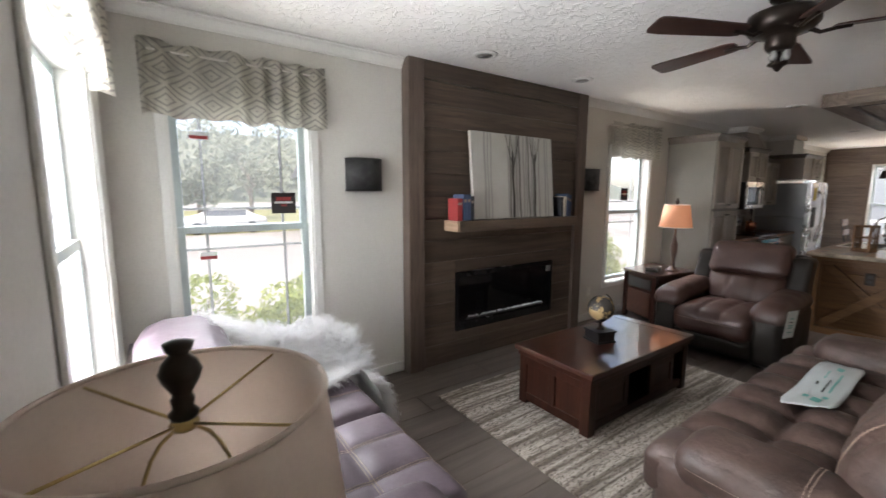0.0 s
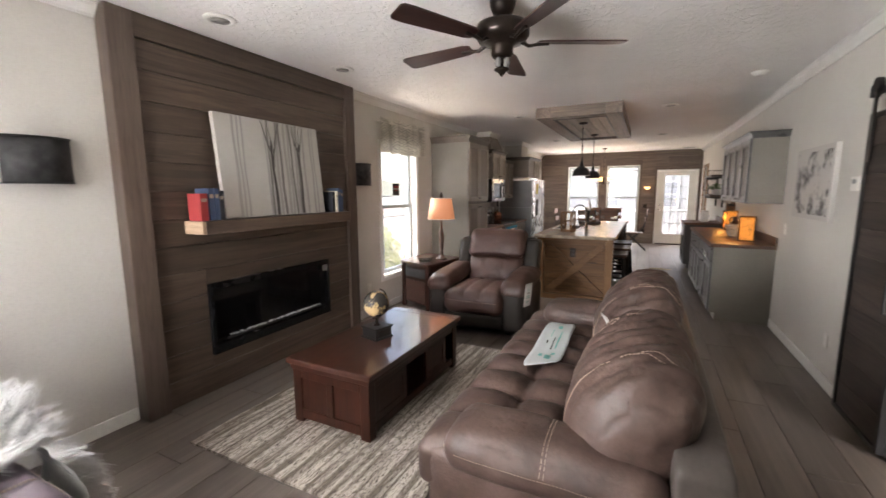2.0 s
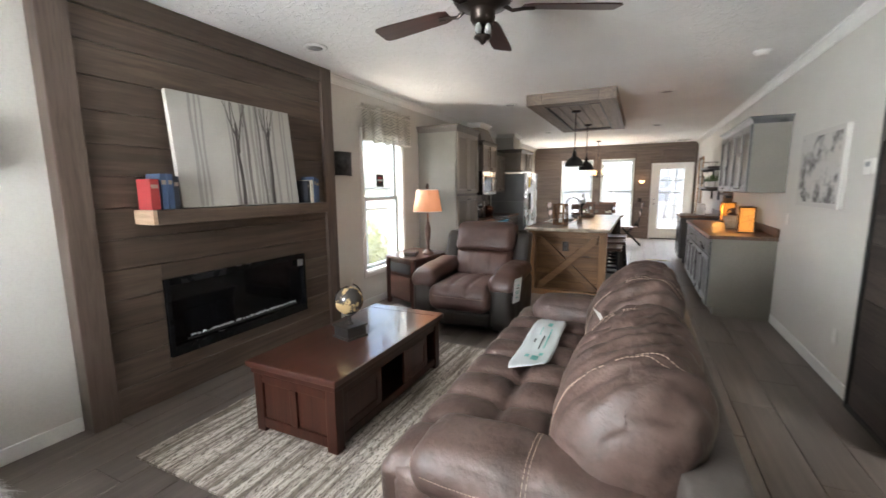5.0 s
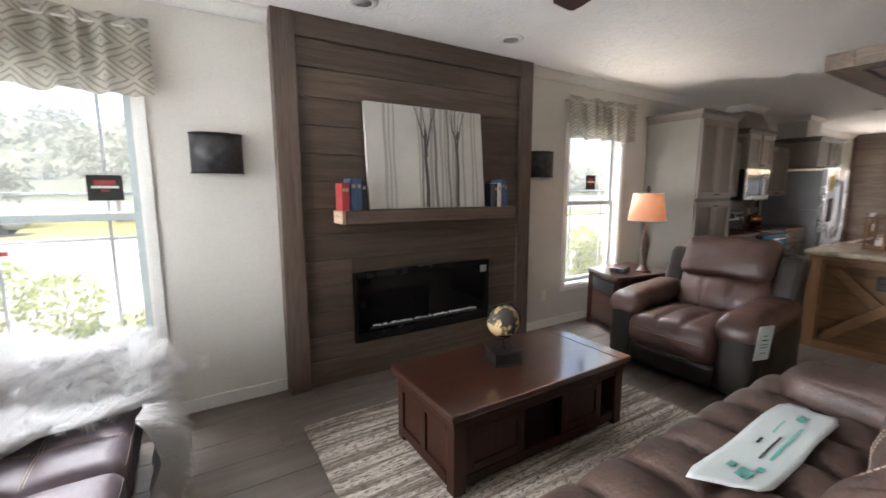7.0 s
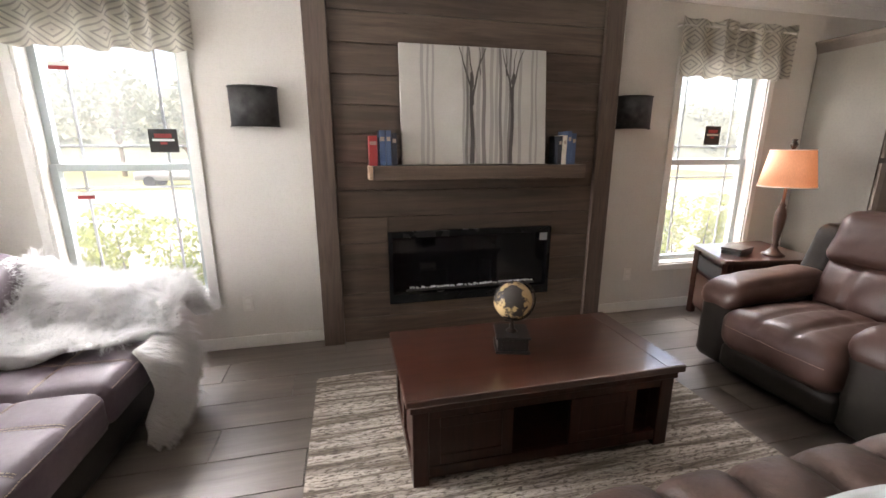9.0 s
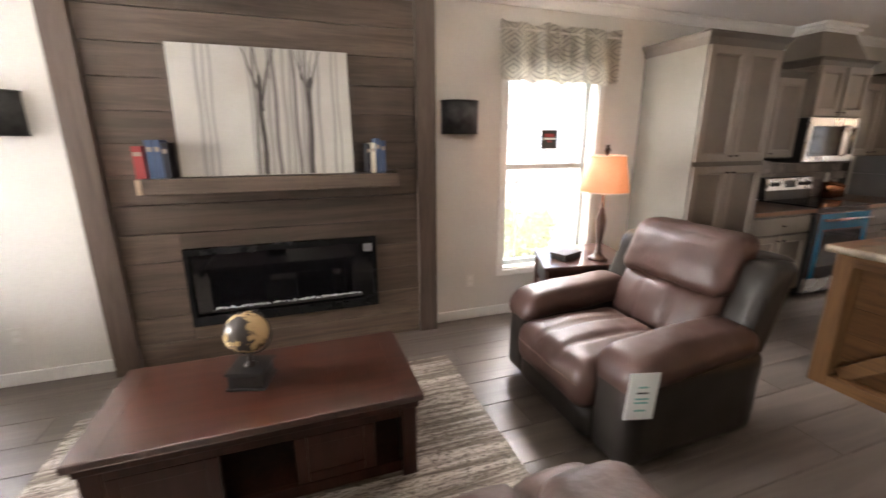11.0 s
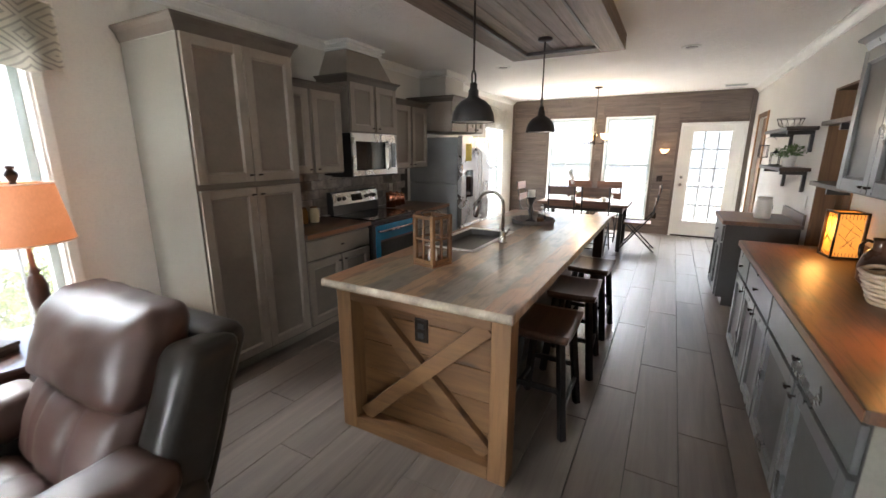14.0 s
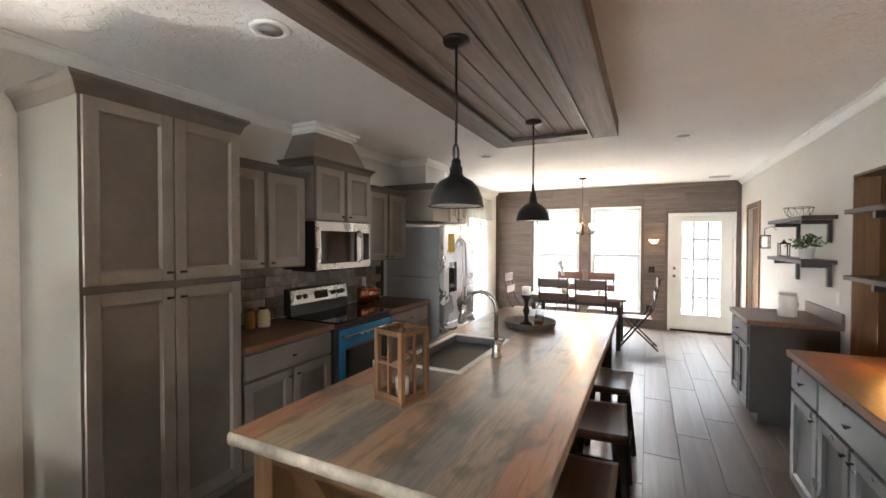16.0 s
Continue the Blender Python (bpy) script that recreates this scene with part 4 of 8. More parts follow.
def coffee_table():
    th = thing("coffee_table", 2.94, 1.975, 0.017, 0, "dark cherry wooden storage coffee table with panelled sides", "coffee table")
    w, d, h = 0.66, 0.335, 0.44
    part("tabletop", boxed(-w, w, -d, d, h - 0.035, h, 0.008), M_cherry, th)
    part("edge_board", boxed(w - 0.10, w - 0.006, -d + 0.006, d - 0.006, h + 0.0005, h + 0.002, 0), M_cherry, th)
    part("edge_board", boxed(-w + 0.006, -w + 0.10, -d + 0.006, d - 0.006, h + 0.0005, h + 0.002, 0), M_cherry, th)
    bm = bmesh.new()
    box(bm, -w + 0.02, w - 0.02, -d + 0.02, d - 0.02, h - 0.075, h - 0.037, 0.006)
    part("apron", bm, M_cherryd, th)
    for sx in (-1, 1):
        for sy in (-1, 1):
            x, y = sx * (w - 0.065), sy * (d - 0.065)
            part("leg", boxed(x - 0.035, x + 0.035, y - 0.035, y + 0.035, 0.0, h - 0.077, 0.006), M_cherryd, th)
    for sx in (-1, 1):
        bm = bmesh.new()
        x = sx * (w - 0.05)
        box(bm, x - 0.008, x + 0.008, -d + 0.1, d - 0.1, 0.06, h - 0.077, 0.002)
        pn = part("end_panel", bm, M_cherryd, th)
        bm = bmesh.new()
        x2 = sx * (w - 0.038)
        box(bm, x2 - 0.009, x2 + 0.009, -d + 0.1, d - 0.1, h - 0.13, h - 0.08, 0.003)
        box(bm, x2 - 0.009, x2 + 0.009, -d + 0.1, d - 0.1, 0.03, 0.09, 0.003)
        box(bm, x2 - 0.009, x2 + 0.009, -0.025, 0.025, 0.09, h - 0.13, 0.003)
        part("panel_frame", bm, M_cherryd, pn)
    for sy in (-1, 1):
        y = sy * (d - 0.05)
        bm = bmesh.new()
        box(bm, -w + 0.1, w - 0.1, y - 0.012, y + 0.012, 0.03, 0.085, 0.003)
        box(bm, -w + 0.1, w - 0.1, y - 0.012, y + 0.012, h - 0.12, h - 0.077, 0.003)
        part("rail", bm, M_cherryd, th)
        for a, b in ((-w + 0.1, -0.18), (0.10, w - 0.22)):
            bm = bmesh.new()
            for p, q, r, s in ((a, a + 0.05, 0.088, h - 0.123), (b - 0.05, b, 0.088, h - 0.123), (a + 0.05, b - 0.05, h - 0.17, h - 0.123), (a + 0.05, b - 0.05, 0.088, 0.135)):
                box(bm, p, q, y - 0.010, y + 0.010, r, s, 0.003)
            box(bm, a + 0.045, b - 0.045, y - 0.004, y + 0.004, 0.13, h - 0.165, 0)
            part("cabinet_panel", bm, M_cherryd, th)
    part("shelf", boxed(-w + 0.06, w - 0.06, -d + 0.06, d - 0.06, 0.05, 0.07, 0.002), M_cherryd, th)


coffee_table()


def globe():
    th = thing("desk_globe", 2.87, 2.0, 0.4575, -15, "small antique-style desk globe on a black square box base", "globe")
    bm = bmesh.new()
    box(bm, -0.085, 0.085, -0.085, 0.085, 0.0, 0.012, 0.003)
    box(bm, -0.075, 0.075, -0.075, 0.075, 0.012, 0.075, 0.003)
    box(bm, -0.085, 0.085, -0.085, 0.085, 0.075, 0.088, 0.004)
    b = part("base", bm, M_black, th)
    part("drawer", boxed(-0.055, 0.055, -0.079, -0.0755, 0.022, 0.066, 0.002), M_leatherd, b)
    bm = bmesh.new()
    lathe(bm, [(0.03, 0.088), (0.022, 0.096), (0.010, 0.104), (0.014, 0.116), (0.009, 0.128), (0.012, 0.135), (0.006, 0.146)], 16)
    part("stem", smooth(bm), M_bronze, th)
    bm = bmesh.new()
    c = (0, 0, 0.25)
    tube(bm, [(0.110 * math.cos(a), 0, 0.25 + 0.110 * math.sin(a)) for a in [math.radians(t) for t in range(-110, 71, 9)]], 0.005, 8)
    part("meridian", smooth(bm), M_bronze, th)
    bm = bmesh.new()
    bmesh.ops.create_uvsphere(bm, u_segments=32, v_segments=20, radius=0.096, matrix=Matrix.Translation(c))
    m, nt, p = nodes("globe_map")
    v = coords(nt, (1, 1, 1))
    n = noise_tex(nt, v, 9, 6, 0.6)
    cc = ramp(nt, n, (0.05, 0.045, 0.04), (0.48, 0.34, 0.17), 0.485, 0.525)
    nt.links.new(cc, p.inputs["Base Color"])
    p.inputs["Roughness"].default_value = 0.18
    part("ball", smooth(bm), m, th)


globe()


def seat_block(name, th, cushions, mat, seed):
    for i, (x0, x1, y0, y1, z0, z1, tuf) in enumerate(cushions):
        part(name, cushion(x0, x1, y0, y1, z0, z1, 0.05, 36, 0.004, tuf, 2, 0.003, seed + i, 0.0, 1.45), mat, th)


def back_pillow(x0, x1, y0, y1, z0, z1, seed):
    """A big soft back cushion that faces +y: rounded ends, leaning back, gathered into folds over its top."""
    bm = cushion(x0, x1, y0, y1, z0, z1, 0.20, 44, 0.05, (), 1, 0.010, seed)
    for v in bm.verts:
        t = max(0.0, min(1.0, (v.co.z - z0) / (z1 - z0)))
        u = (v.co.x - x0) / (x1 - x0)
        v.co.y -= 0.07 * t - 0.05 * math.sin(math.pi * min(1, t * 1.25)) * (1 if v.co.y > (y0 + y1) / 2 else 0)
        end = min(u, 1 - u) * (x1 - x0)
        v.co.z -= 0.09 * max(0.0, 1 - end / 0.24) ** 2 * t
        w = max(0.0, t - 0.35) / 0.65
        fold = math.sin(v.co.x * 58 + 5 * noise.noise((v.co.x * 3, v.co.y * 5, seed)) + 9 * v.co.y) + 0.6 * math.sin(v.co.x * 97 + 14 * v.co.y + seed)
        v.co.z += 0.012 * fold * w
        v.co.y += 0.009 * fold * w * (1 if v.co.y > (y0 + y1) / 2 else -1)
    return bm


def sofa():
    """Faces +y; local origin at the left front foot of the back, x along its length."""
    th = thing("sofa", 1.84, -0.03, 0, 0, "brown suede-leather sofa with tufted seats and ruched back cushions", "sofa")
    L, D = 2.22, 1.13
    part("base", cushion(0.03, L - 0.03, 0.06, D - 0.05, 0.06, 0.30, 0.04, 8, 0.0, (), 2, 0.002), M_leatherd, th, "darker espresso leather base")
    for x in (0.12, L - 0.12):
        for y in (0.12, D - 0.14):
            part("foot", boxed(x - 0.03, x + 0.03, y - 0.03, y + 0.03, 0, 0.07, 0.004), M_rubber, th)
    part("back_frame", cushion(0.02, L - 0.02, -0.03, 0.16, 0.08, 0.655, 0.03, 10, 0.0, (), 1, 0.003, 3), M_leatherg, th, "taupe leather outer back")
    t = [('u', 0.27), ('u', 0.52), ('u', 0.76), ('v', 0.38), ('v', 0.66)]
    t2 = [('u', 0.24), ('u', 0.48), ('u', 0.73), ('v', 0.38), ('v', 0.66)]
    seat_block("seat_cushion", th, [(0.03, 1.11, 0.18, D, 0.25, 0.455, t), (1.115, L - 0.03, 0.18, D, 0.25, 0.455, t2)], M_leather, 2)
    for k, (a, b, top) in enumerate(((0.0, 0.33, 0.56), (L - 0.33, L, 0.61))):
        arm = part("arm", cushion(a + 0.02, b - 0.02, 0.10, D - 0.06, 0.10, 0.46, 0.05, 10, 0.0, (), 2, 0.004, 5 + k), M_leather, th)
        ap = part("arm_pillow", cushion(a - 0.01, b + 0.01, 0.14, D - 0.13, 0.36, top, 0.095, 24, 0.030, (('v', 0.50),), 2, 0.008, 8 + k), M_leather, arm)
        stitch(ap, arm, (a - 0.008, 0.565, 1.0), (b + 0.008, 0.565, 1.0), (0, 0, -1), 0.014, 0.0014, 2, (0, 0.014, 0))
        stitch(ap, arm, (a - 0.2, 0.20, 0.47), (a - 0.2, D - 0.2, 0.47), (1, 0, 0), 0.014, 0.0014)
        stitch(ap, arm, (a + 0.03, D + 0.3, 0.47), (b - 0.03, D + 0.3, 0.47), (0, -1, 0), 0.014, 0.0014)
    for k, (a, b) in enumerate(((0.09, 1.12), (1.13, L - 0.13))):
        pil = part("back_cushion", back_pillow(a, b, 0.10, 0.49, 0.37, 0.955 if k else 0.905, 31 + k), M_leather, th, "ruched brown back cushion")
        for xs in (a + 0.20, b - 0.22):
            stitch(pil, pil, (xs, 1.0, 0.50), (xs, 1.0, 0.86), (0, -1, 0), 0.014, 0.0016, 2, (0.018, 0, 0))
            stitch(pil, pil, (xs, 0.34, 1.5), (xs, 0.02, 1.5), (0, 0, -1), 0.014, 0.0016, 2, (0.018, 0, 0))
    tg = part("hang_tag", boxed(-0.06, 0.06, -0.05, 0.05, 0, 0.003, 0.001), plain("manila_card", (0.42, 0.34, 0.20), 0.7), th, "manila paper tag")
    tg.matrix_basis = pose(1.86, 0.17, 0.972, 6, 10, 25)
    tg = part("care_tag", boxed(-0.045, 0.045, -0.002, 0.002, -0.09, 0.0, 0.001), plain("white_card", (0.5, 0.5, 0.48), 0.6), th, "white paper tag")
    tg.matrix_basis = pose(1.125, 0.47, 0.80, -30, 0, 25)
    return th


sofa()


def shipping_sheet():
    th = thing("plastic_care_sheet", 3.17, 0.765, 0.512, 1, "white and teal printed plastic care sheet lying on the sofa seat", "sheet")
    bm = bmesh.new()
    nx, ny = 24, 10
    bmesh.ops.create_grid(bm, x_segments=nx, y_segments=ny, size=0.5)
    for v in bm.verts:
        x, y = v.co.x, v.co.y
        cap = 0.5 - max(0, abs(x) - 0.42) * 1.2
        v.co = (x * 0.84 - (0.12 * y if x < 0 else 0.0) * -2 * x, y * 0.20 * 2 * cap, 0.008 + 0.007 * noise.noise((x * 5, y * 4, 2)) + 0.010 * math.sin(7 * x))
    bmesh.ops.solidify(bm, geom=bm.faces[:], thickness=0.003)
    sh = part("sheet", smooth(bm), plain("white_film", (0.62, 0.68, 0.68), 0.25), th)
    for x, y, w, h, m in ((-0.29, -0.02, 0.07, 0.05, M_teal), (-0.27, 0.04, 0.05, 0.03, M_teal), (-0.22, -0.05, 0.04, 0.03, M_teal), (0.02, -0.045, 0.30, 0.012, M_teal), (-0.03, 0.045, 0.05, 0.012, M_ink), (-0.05, -0.01, 0.20, 0.010, M_ink), (0.12, 0.03, 0.12, 0.008, M_teal), (0.27, -0.01, 0.08, 0.035, M_teal)):
        bm = bmesh.new()
        bmesh.ops.create_grid(bm, x_segments=6, y_segments=3, size=0.5)
        for v in bm.verts:
            px, py = x + v.co.x * w, y + v.co.y * h
            py *= 0.76
            u, q = px / 0.78, py / 0.17
            v.co = (px, py, 0.0125 + 0.007 * noise.noise((u * 5, q * 4, 2)) + 0.010 * math.sin(7 * u))
        part("printed_bar", bm, m, sh)


shipping_sheet()


def loveseat():
    """Faces +x along the west wall."""
    th = thing("loveseat", WEST + 0.03, 1.03, 0, 0, "brown leather loveseat with stitched tufted seats, blue sky light in its plum colour", "loveseat")
    D, L = 1.08, 2.0
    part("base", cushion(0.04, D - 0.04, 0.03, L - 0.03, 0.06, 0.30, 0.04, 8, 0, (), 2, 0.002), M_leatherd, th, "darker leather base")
    for x in (0.10, D - 0.12):
        for y in (0.10, L - 0.10):
            part("foot", boxed(x - 0.03, x + 0.03, y - 0.03, y + 0.03, 0, 0.07, 0.004), M_rubber, th)
    part("back_frame", cushion(0.0, 0.17, 0.02, L - 0.02, 0.10, 0.74, 0.035, 8, 0, (), 0, 0.003), M_leatherd, th)
    t = [('u', 0.35), ('u', 0.68), ('v', 0.34), ('v', 0.67)]
    for k, (a, b) in enumerate(((0.27, 0.995), (1.0, L - 0.28))):
        c = part("seat_cushion", cushion(0.16, D + 0.02, a, b, 0.26, 0.455, 0.05, 36, 0.010, t, 2, 0.003, 20 + k, 0.0, 0.45), M_leather2, th)
        for u in (0.35, 0.68):
            x = 0.16 + u * (D - 0.14)
            stitch(c, c, (x, a + 0.03, 1.0), (x, b - 0.03, 1.0), (0, 0, -1), 0.014, 0.0013, 2, (0.012, 0, 0))
        for v in (0.34, 0.67):
            y = a + v * (b - a)
            stitch(c, c, (0.3, y, 1.0), (D, y, 1.0), (0, 0, -1), 0.014, 0.0013, 2, (0, 0.012, 0))
        stitch(c, c, (D + 0.5, a + 0.04, 0.43), (D + 0.5, b - 0.04, 0.43), (-1, 0, 0), 0.014, 0.0013)
    for k, (a, b) in enumerate(((0.0, 0.30), (L - 0.30, L))):
        arm = part("arm", cushion(0.08, D - 0.05, a + 0.02, b - 0.02, 0.10, 0.48, 0.05, 8, 0, (), 2, 0.004, 25 + k), M_leather2, th)
        part("arm_pillow", cushion(0.14, D - 0.16, a, b, 0.42, 0.63, 0.10, 14, 0.03, (), 2, 0.006, 27 + k), M_leather2, arm)
    for k, (a, b) in enumerate(((0.14, 0.995), (1.005, L - 0.14))):
        part("back_cushion", cushion(0.05, 0.44, a, b, 0.44, 0.90, 0.13, 20, 0.03, (), 0, 0.010, 30 + k), M_leather2, th)


loveseat()


def fur_throw():
    """A long-haired white hide over the corner of the loveseat and down its front."""
    th = thing("fur_throw", 0.7, 2.6, 0.5, 0, "long-haired white faux-fur throw draped over the loveseat arm", "throw")
    rnd = random.Random(3)

    def sst(a, b, x):
        t = max(0.0, min(1.0, (x - a) / (b - a)))
        return t * t * (3 - 2 * t)

    def spread(u, v):
        x = 0.28 + 0.87 * u
        y0 = 2.10 + 0.36 * u
        y = y0 + (3.0 - y0) * v
        z = 0.495 + 0.155 * sst(2.46, 2.74, y) + 0.16 * (1 - sst(0.30, 0.62, x))
        z += 0.05 * noise.noise((x * 5, y * 5, 3))
        z -= 0.22 * sst(1.07, 1.16, x) * sst(2.6, 2.9, y)
        return Vector((x, y, z))

    def hang(u, v):
        y = 2.22 + 0.42 * u - 0.05 * v
        x = 1.10 + 0.05 * math.sin(math.pi * min(1, v * 1.3)) + 0.03 * noise.noise((y * 6, v * 4, 1))
        z = 0.52 - 0.46 * v
        return Vector((x, y, z))
    M_hide = surface("hide", (0.66, 0.65, 0.63), (0.76, 0.75, 0.72), 0.9, 5, 60, 0.2)
    m, nt, p = nodes("white_hair")
    n = noise_tex(nt, coords(nt, (1, 1, 1)), 7, 3)
    nt.links.new(ramp(nt, n, (0.66, 0.65, 0.64), (0.82, 0.82, 0.81)), p.inputs["Base Color"])
    p.inputs["Roughness"].default_value = 0.6
    glow = nt.nodes.new("ShaderNodeBsdfTranslucent")
    glow.inputs[0].default_value = (0.78, 0.78, 0.78, 1)
    blend = nt.nodes.new("ShaderNodeMixShader")
    blend.inputs[0].default_value = 0.45
    nt.links.new(p.outputs[0], blend.inputs[1])
    nt.links.new(glow.outputs[0], blend.inputs[2])
    nt.links.new(blend.outputs[0], nt.nodes["Material Output"].inputs[0])
    root = Vector((0.7, 2.6, 0.5))
    for fn, count, drop in ((spread, 42000, Vector((0.25, -0.15, -0.25))), (hang, 18000, Vector((0.22, 0.0, -0.8)))):
        bm = bmesh.new()
        g = [[bm.verts.new(fn(i / 16, j / 16) - root) for i in range(17)] for j in range(17)]
        for j in range(16):
            for i in range(16):
                bm.faces.new((g[j][i], g[j][i + 1], g[j + 1][i + 1], g[j + 1][i]))
        bmesh.ops.solidify(bm, geom=bm.faces[:], thickness=0.012)
        hide = part("hide", smooth(bm), M_hide, th)
        vs, fs = [], []
        for k in range(count // 15):
            uc, vc = rnd.random(), rnd.random()
            pc = fn(uc, vc)
            du, dv = fn(min(1, uc + 0.02), vc) - fn(max(0, uc - 0.02), vc), fn(uc, min(1, vc + 0.02)) - fn(uc, max(0, vc - 0.02))
            nrm = du.cross(dv).normalized()
            if fn is spread and nrm.z < 0 or fn is hang and nrm.x < 0:
                nrm = -nrm
            swirl = Vector((math.sin(pc.y * 9 + pc.x * 5), math.cos(pc.x * 11), 0)) * 0.5
            lock = (nrm * 0.55 + drop * 0.8 + swirl * 0.8 + Vector((rnd.gauss(0, .25), rnd.gauss(0, .25), rnd.gauss(0, .15)))).normalized()
            ln = rnd.uniform(0.06, 0.14)
            tip_c = pc + lock * ln + drop * 0.035
            for h_ in range(15):
                u, v = min(1, max(0, uc + rnd.gauss(0, 0.022))), min(1, max(0, vc + rnd.gauss(0, 0.022)))
                p0 = fn(u, v)
                tip = tip_c + Vector((rnd.gauss(0, .010), rnd.gauss(0, .010), rnd.gauss(0, .008)))
                side = lock.cross(Vector((rnd.gauss(0, 1), rnd.gauss(0, 1), rnd.gauss(0, 1)))).normalized() * rnd.uniform(0.0006, 0.0014)
                mid = p0.lerp(tip, 0.5) + nrm * ln * 0.16
                b = len(vs)
                vs += [p0 - side - root, p0 + side - root, mid + side * 0.8 - root, mid - side * 0.8 - root, tip - root]
                fs += [(b, b + 1, b + 2, b + 3), (b + 3, b + 2, b + 4)]
        me = bpy.data.meshes.new("hair")
        me.from_pydata(vs, [], fs)
        me.materials.append(m)
        hair = new("hair", me)
        hair.parent = hide
        tagged(hair, "long white hairs", "", "", "stuff")


fur_throw()


def turned_lamp(x, y, z, label, r_top, r_bot, z_lo, z_hi, lit, total):
    th = thing("table_lamp", x, y, z, 0, label, "table lamp")
    bm = bmesh.new()
    lathe(bm, [(0.075, 0), (0.078, 0.012), (0.06, 0.022), (0.035, 0.045), (0.02, 0.07), (0.028, 0.085), (0.018, 0.10), (0.022, 0.14), (0.036, 0.25), (0.040, 0.32), (0.028, 0.37), (0.018, 0.385), (0.024, 0.40), (0.012, 0.42), (0.010, z_lo + 0.02)], 28)
    part("base", smooth(bm), surface("turned_brown_base", (0.05, 0.025, 0.018), (0.10, 0.052, 0.036), 0.35, 8, 40, 0.1), th)
    bm = bmesh.new()
    n = 48
    prof = [(r_bot, z_lo), (r_bot + (r_top - r_bot) * 0.5, (z_lo + z_hi) / 2), (r_top, z_hi)]
    inner = [(r - 0.003, zz) for r, zz in reversed(prof)]
    rings = []
    for r, zz in prof + inner:
        rings.append([bm.verts.new((r * math.cos(2 * math.pi * i / n), r * math.sin(2 * math.pi * i / n), zz)) for i in range(n)])
    for a, b in zip(rings, rings[1:] + rings[:1]):
        for i in range(n):
            bm.faces.new((a[i], a[(i + 1) % n], b[(i + 1) % n], b[i]))
    sh = part("shade", smooth(bm), M_shadelit if lit else M_shadeplain, th)
    for r, zz in ((r_top, z_hi), (r_bot, z_lo)):
        bm = bmesh.new()
        tube(bm, [(r * math.cos(2 * math.pi * i / n), r * math.sin(2 * math.pi * i / n), zz) for i in range(n + 1)], 0.004, 6)
        part("shade_binding", smooth(bm), M_shadeplain, sh)
    bm = bmesh.new()
    zs = z_hi - 0.018
    for k in range(4):
        a = math.radians(40 + 90 * k)
        tube(bm, [(0, 0, zs - 0.015), ((r_top - 0.004) * math.cos(a), (r_top - 0.004) * math.sin(a), zs + 0.010)], 0.0022, 6)
    lathe(bm, [(0.014, zs - 0.022), (0.018, zs - 0.014), (0.012, zs - 0.006)], 14)
    tube(bm, [(0.055 * math.sin(a), 0, (z_lo + 0.01) + (zs - 0.02 - z_lo - 0.01) * (1 - math.cos(a)) / 2) if a < math.pi else (0, 0, zs - 0.02) for a in [math.pi * i / 12 for i in range(13)]], 0.0025, 6)
    tube(bm, [(-0.055 * math.sin(a), 0, (z_lo + 0.01) + (zs - 0.02 - z_lo - 0.01) * (1 - math.cos(a)) / 2) for a in [math.pi * i / 12 for i in range(13)]], 0.0025, 6)
    part("harp", smooth(bm), plain("brass_wire", (0.55, 0.42, 0.2), 0.3, 1.0), th, "brass harp and spokes")
    bm = bmesh.new()
    f = zs - 0.006
    lathe(bm, [(0.016, f), (0.018, f + 0.006), (0.012, f + 0.013), (0.014, f + 0.025), (0.011, f + 0.032), (0.022, f + 0.052), (0.025, f + 0.062), (0.020, f + 0.075), (0.011, f + 0.085), (0.016, f + 0.092), (0.018, f + 0.10), (0.004, f + 0.104)], 20)
    part("finial", smooth(bm), M_bronze, th, "dark carved finial")
    bm = bmesh.new()
    lathe(bm, [(0.012, z_lo + 0.0), (0.014, z_lo + 0.03), (0.026, z_lo + 0.07), (0.028, z_lo + 0.09), (0.018, z_lo + 0.115), (0.003, z_lo + 0.12)], 16)
    part("bulb", smooth(bm), M_white, th)
    return th


M_shadeplain = translucent_cloth("linen_shade", (0.72, 0.62, 0.55), (0.84, 0.75, 0.68), 0.5)


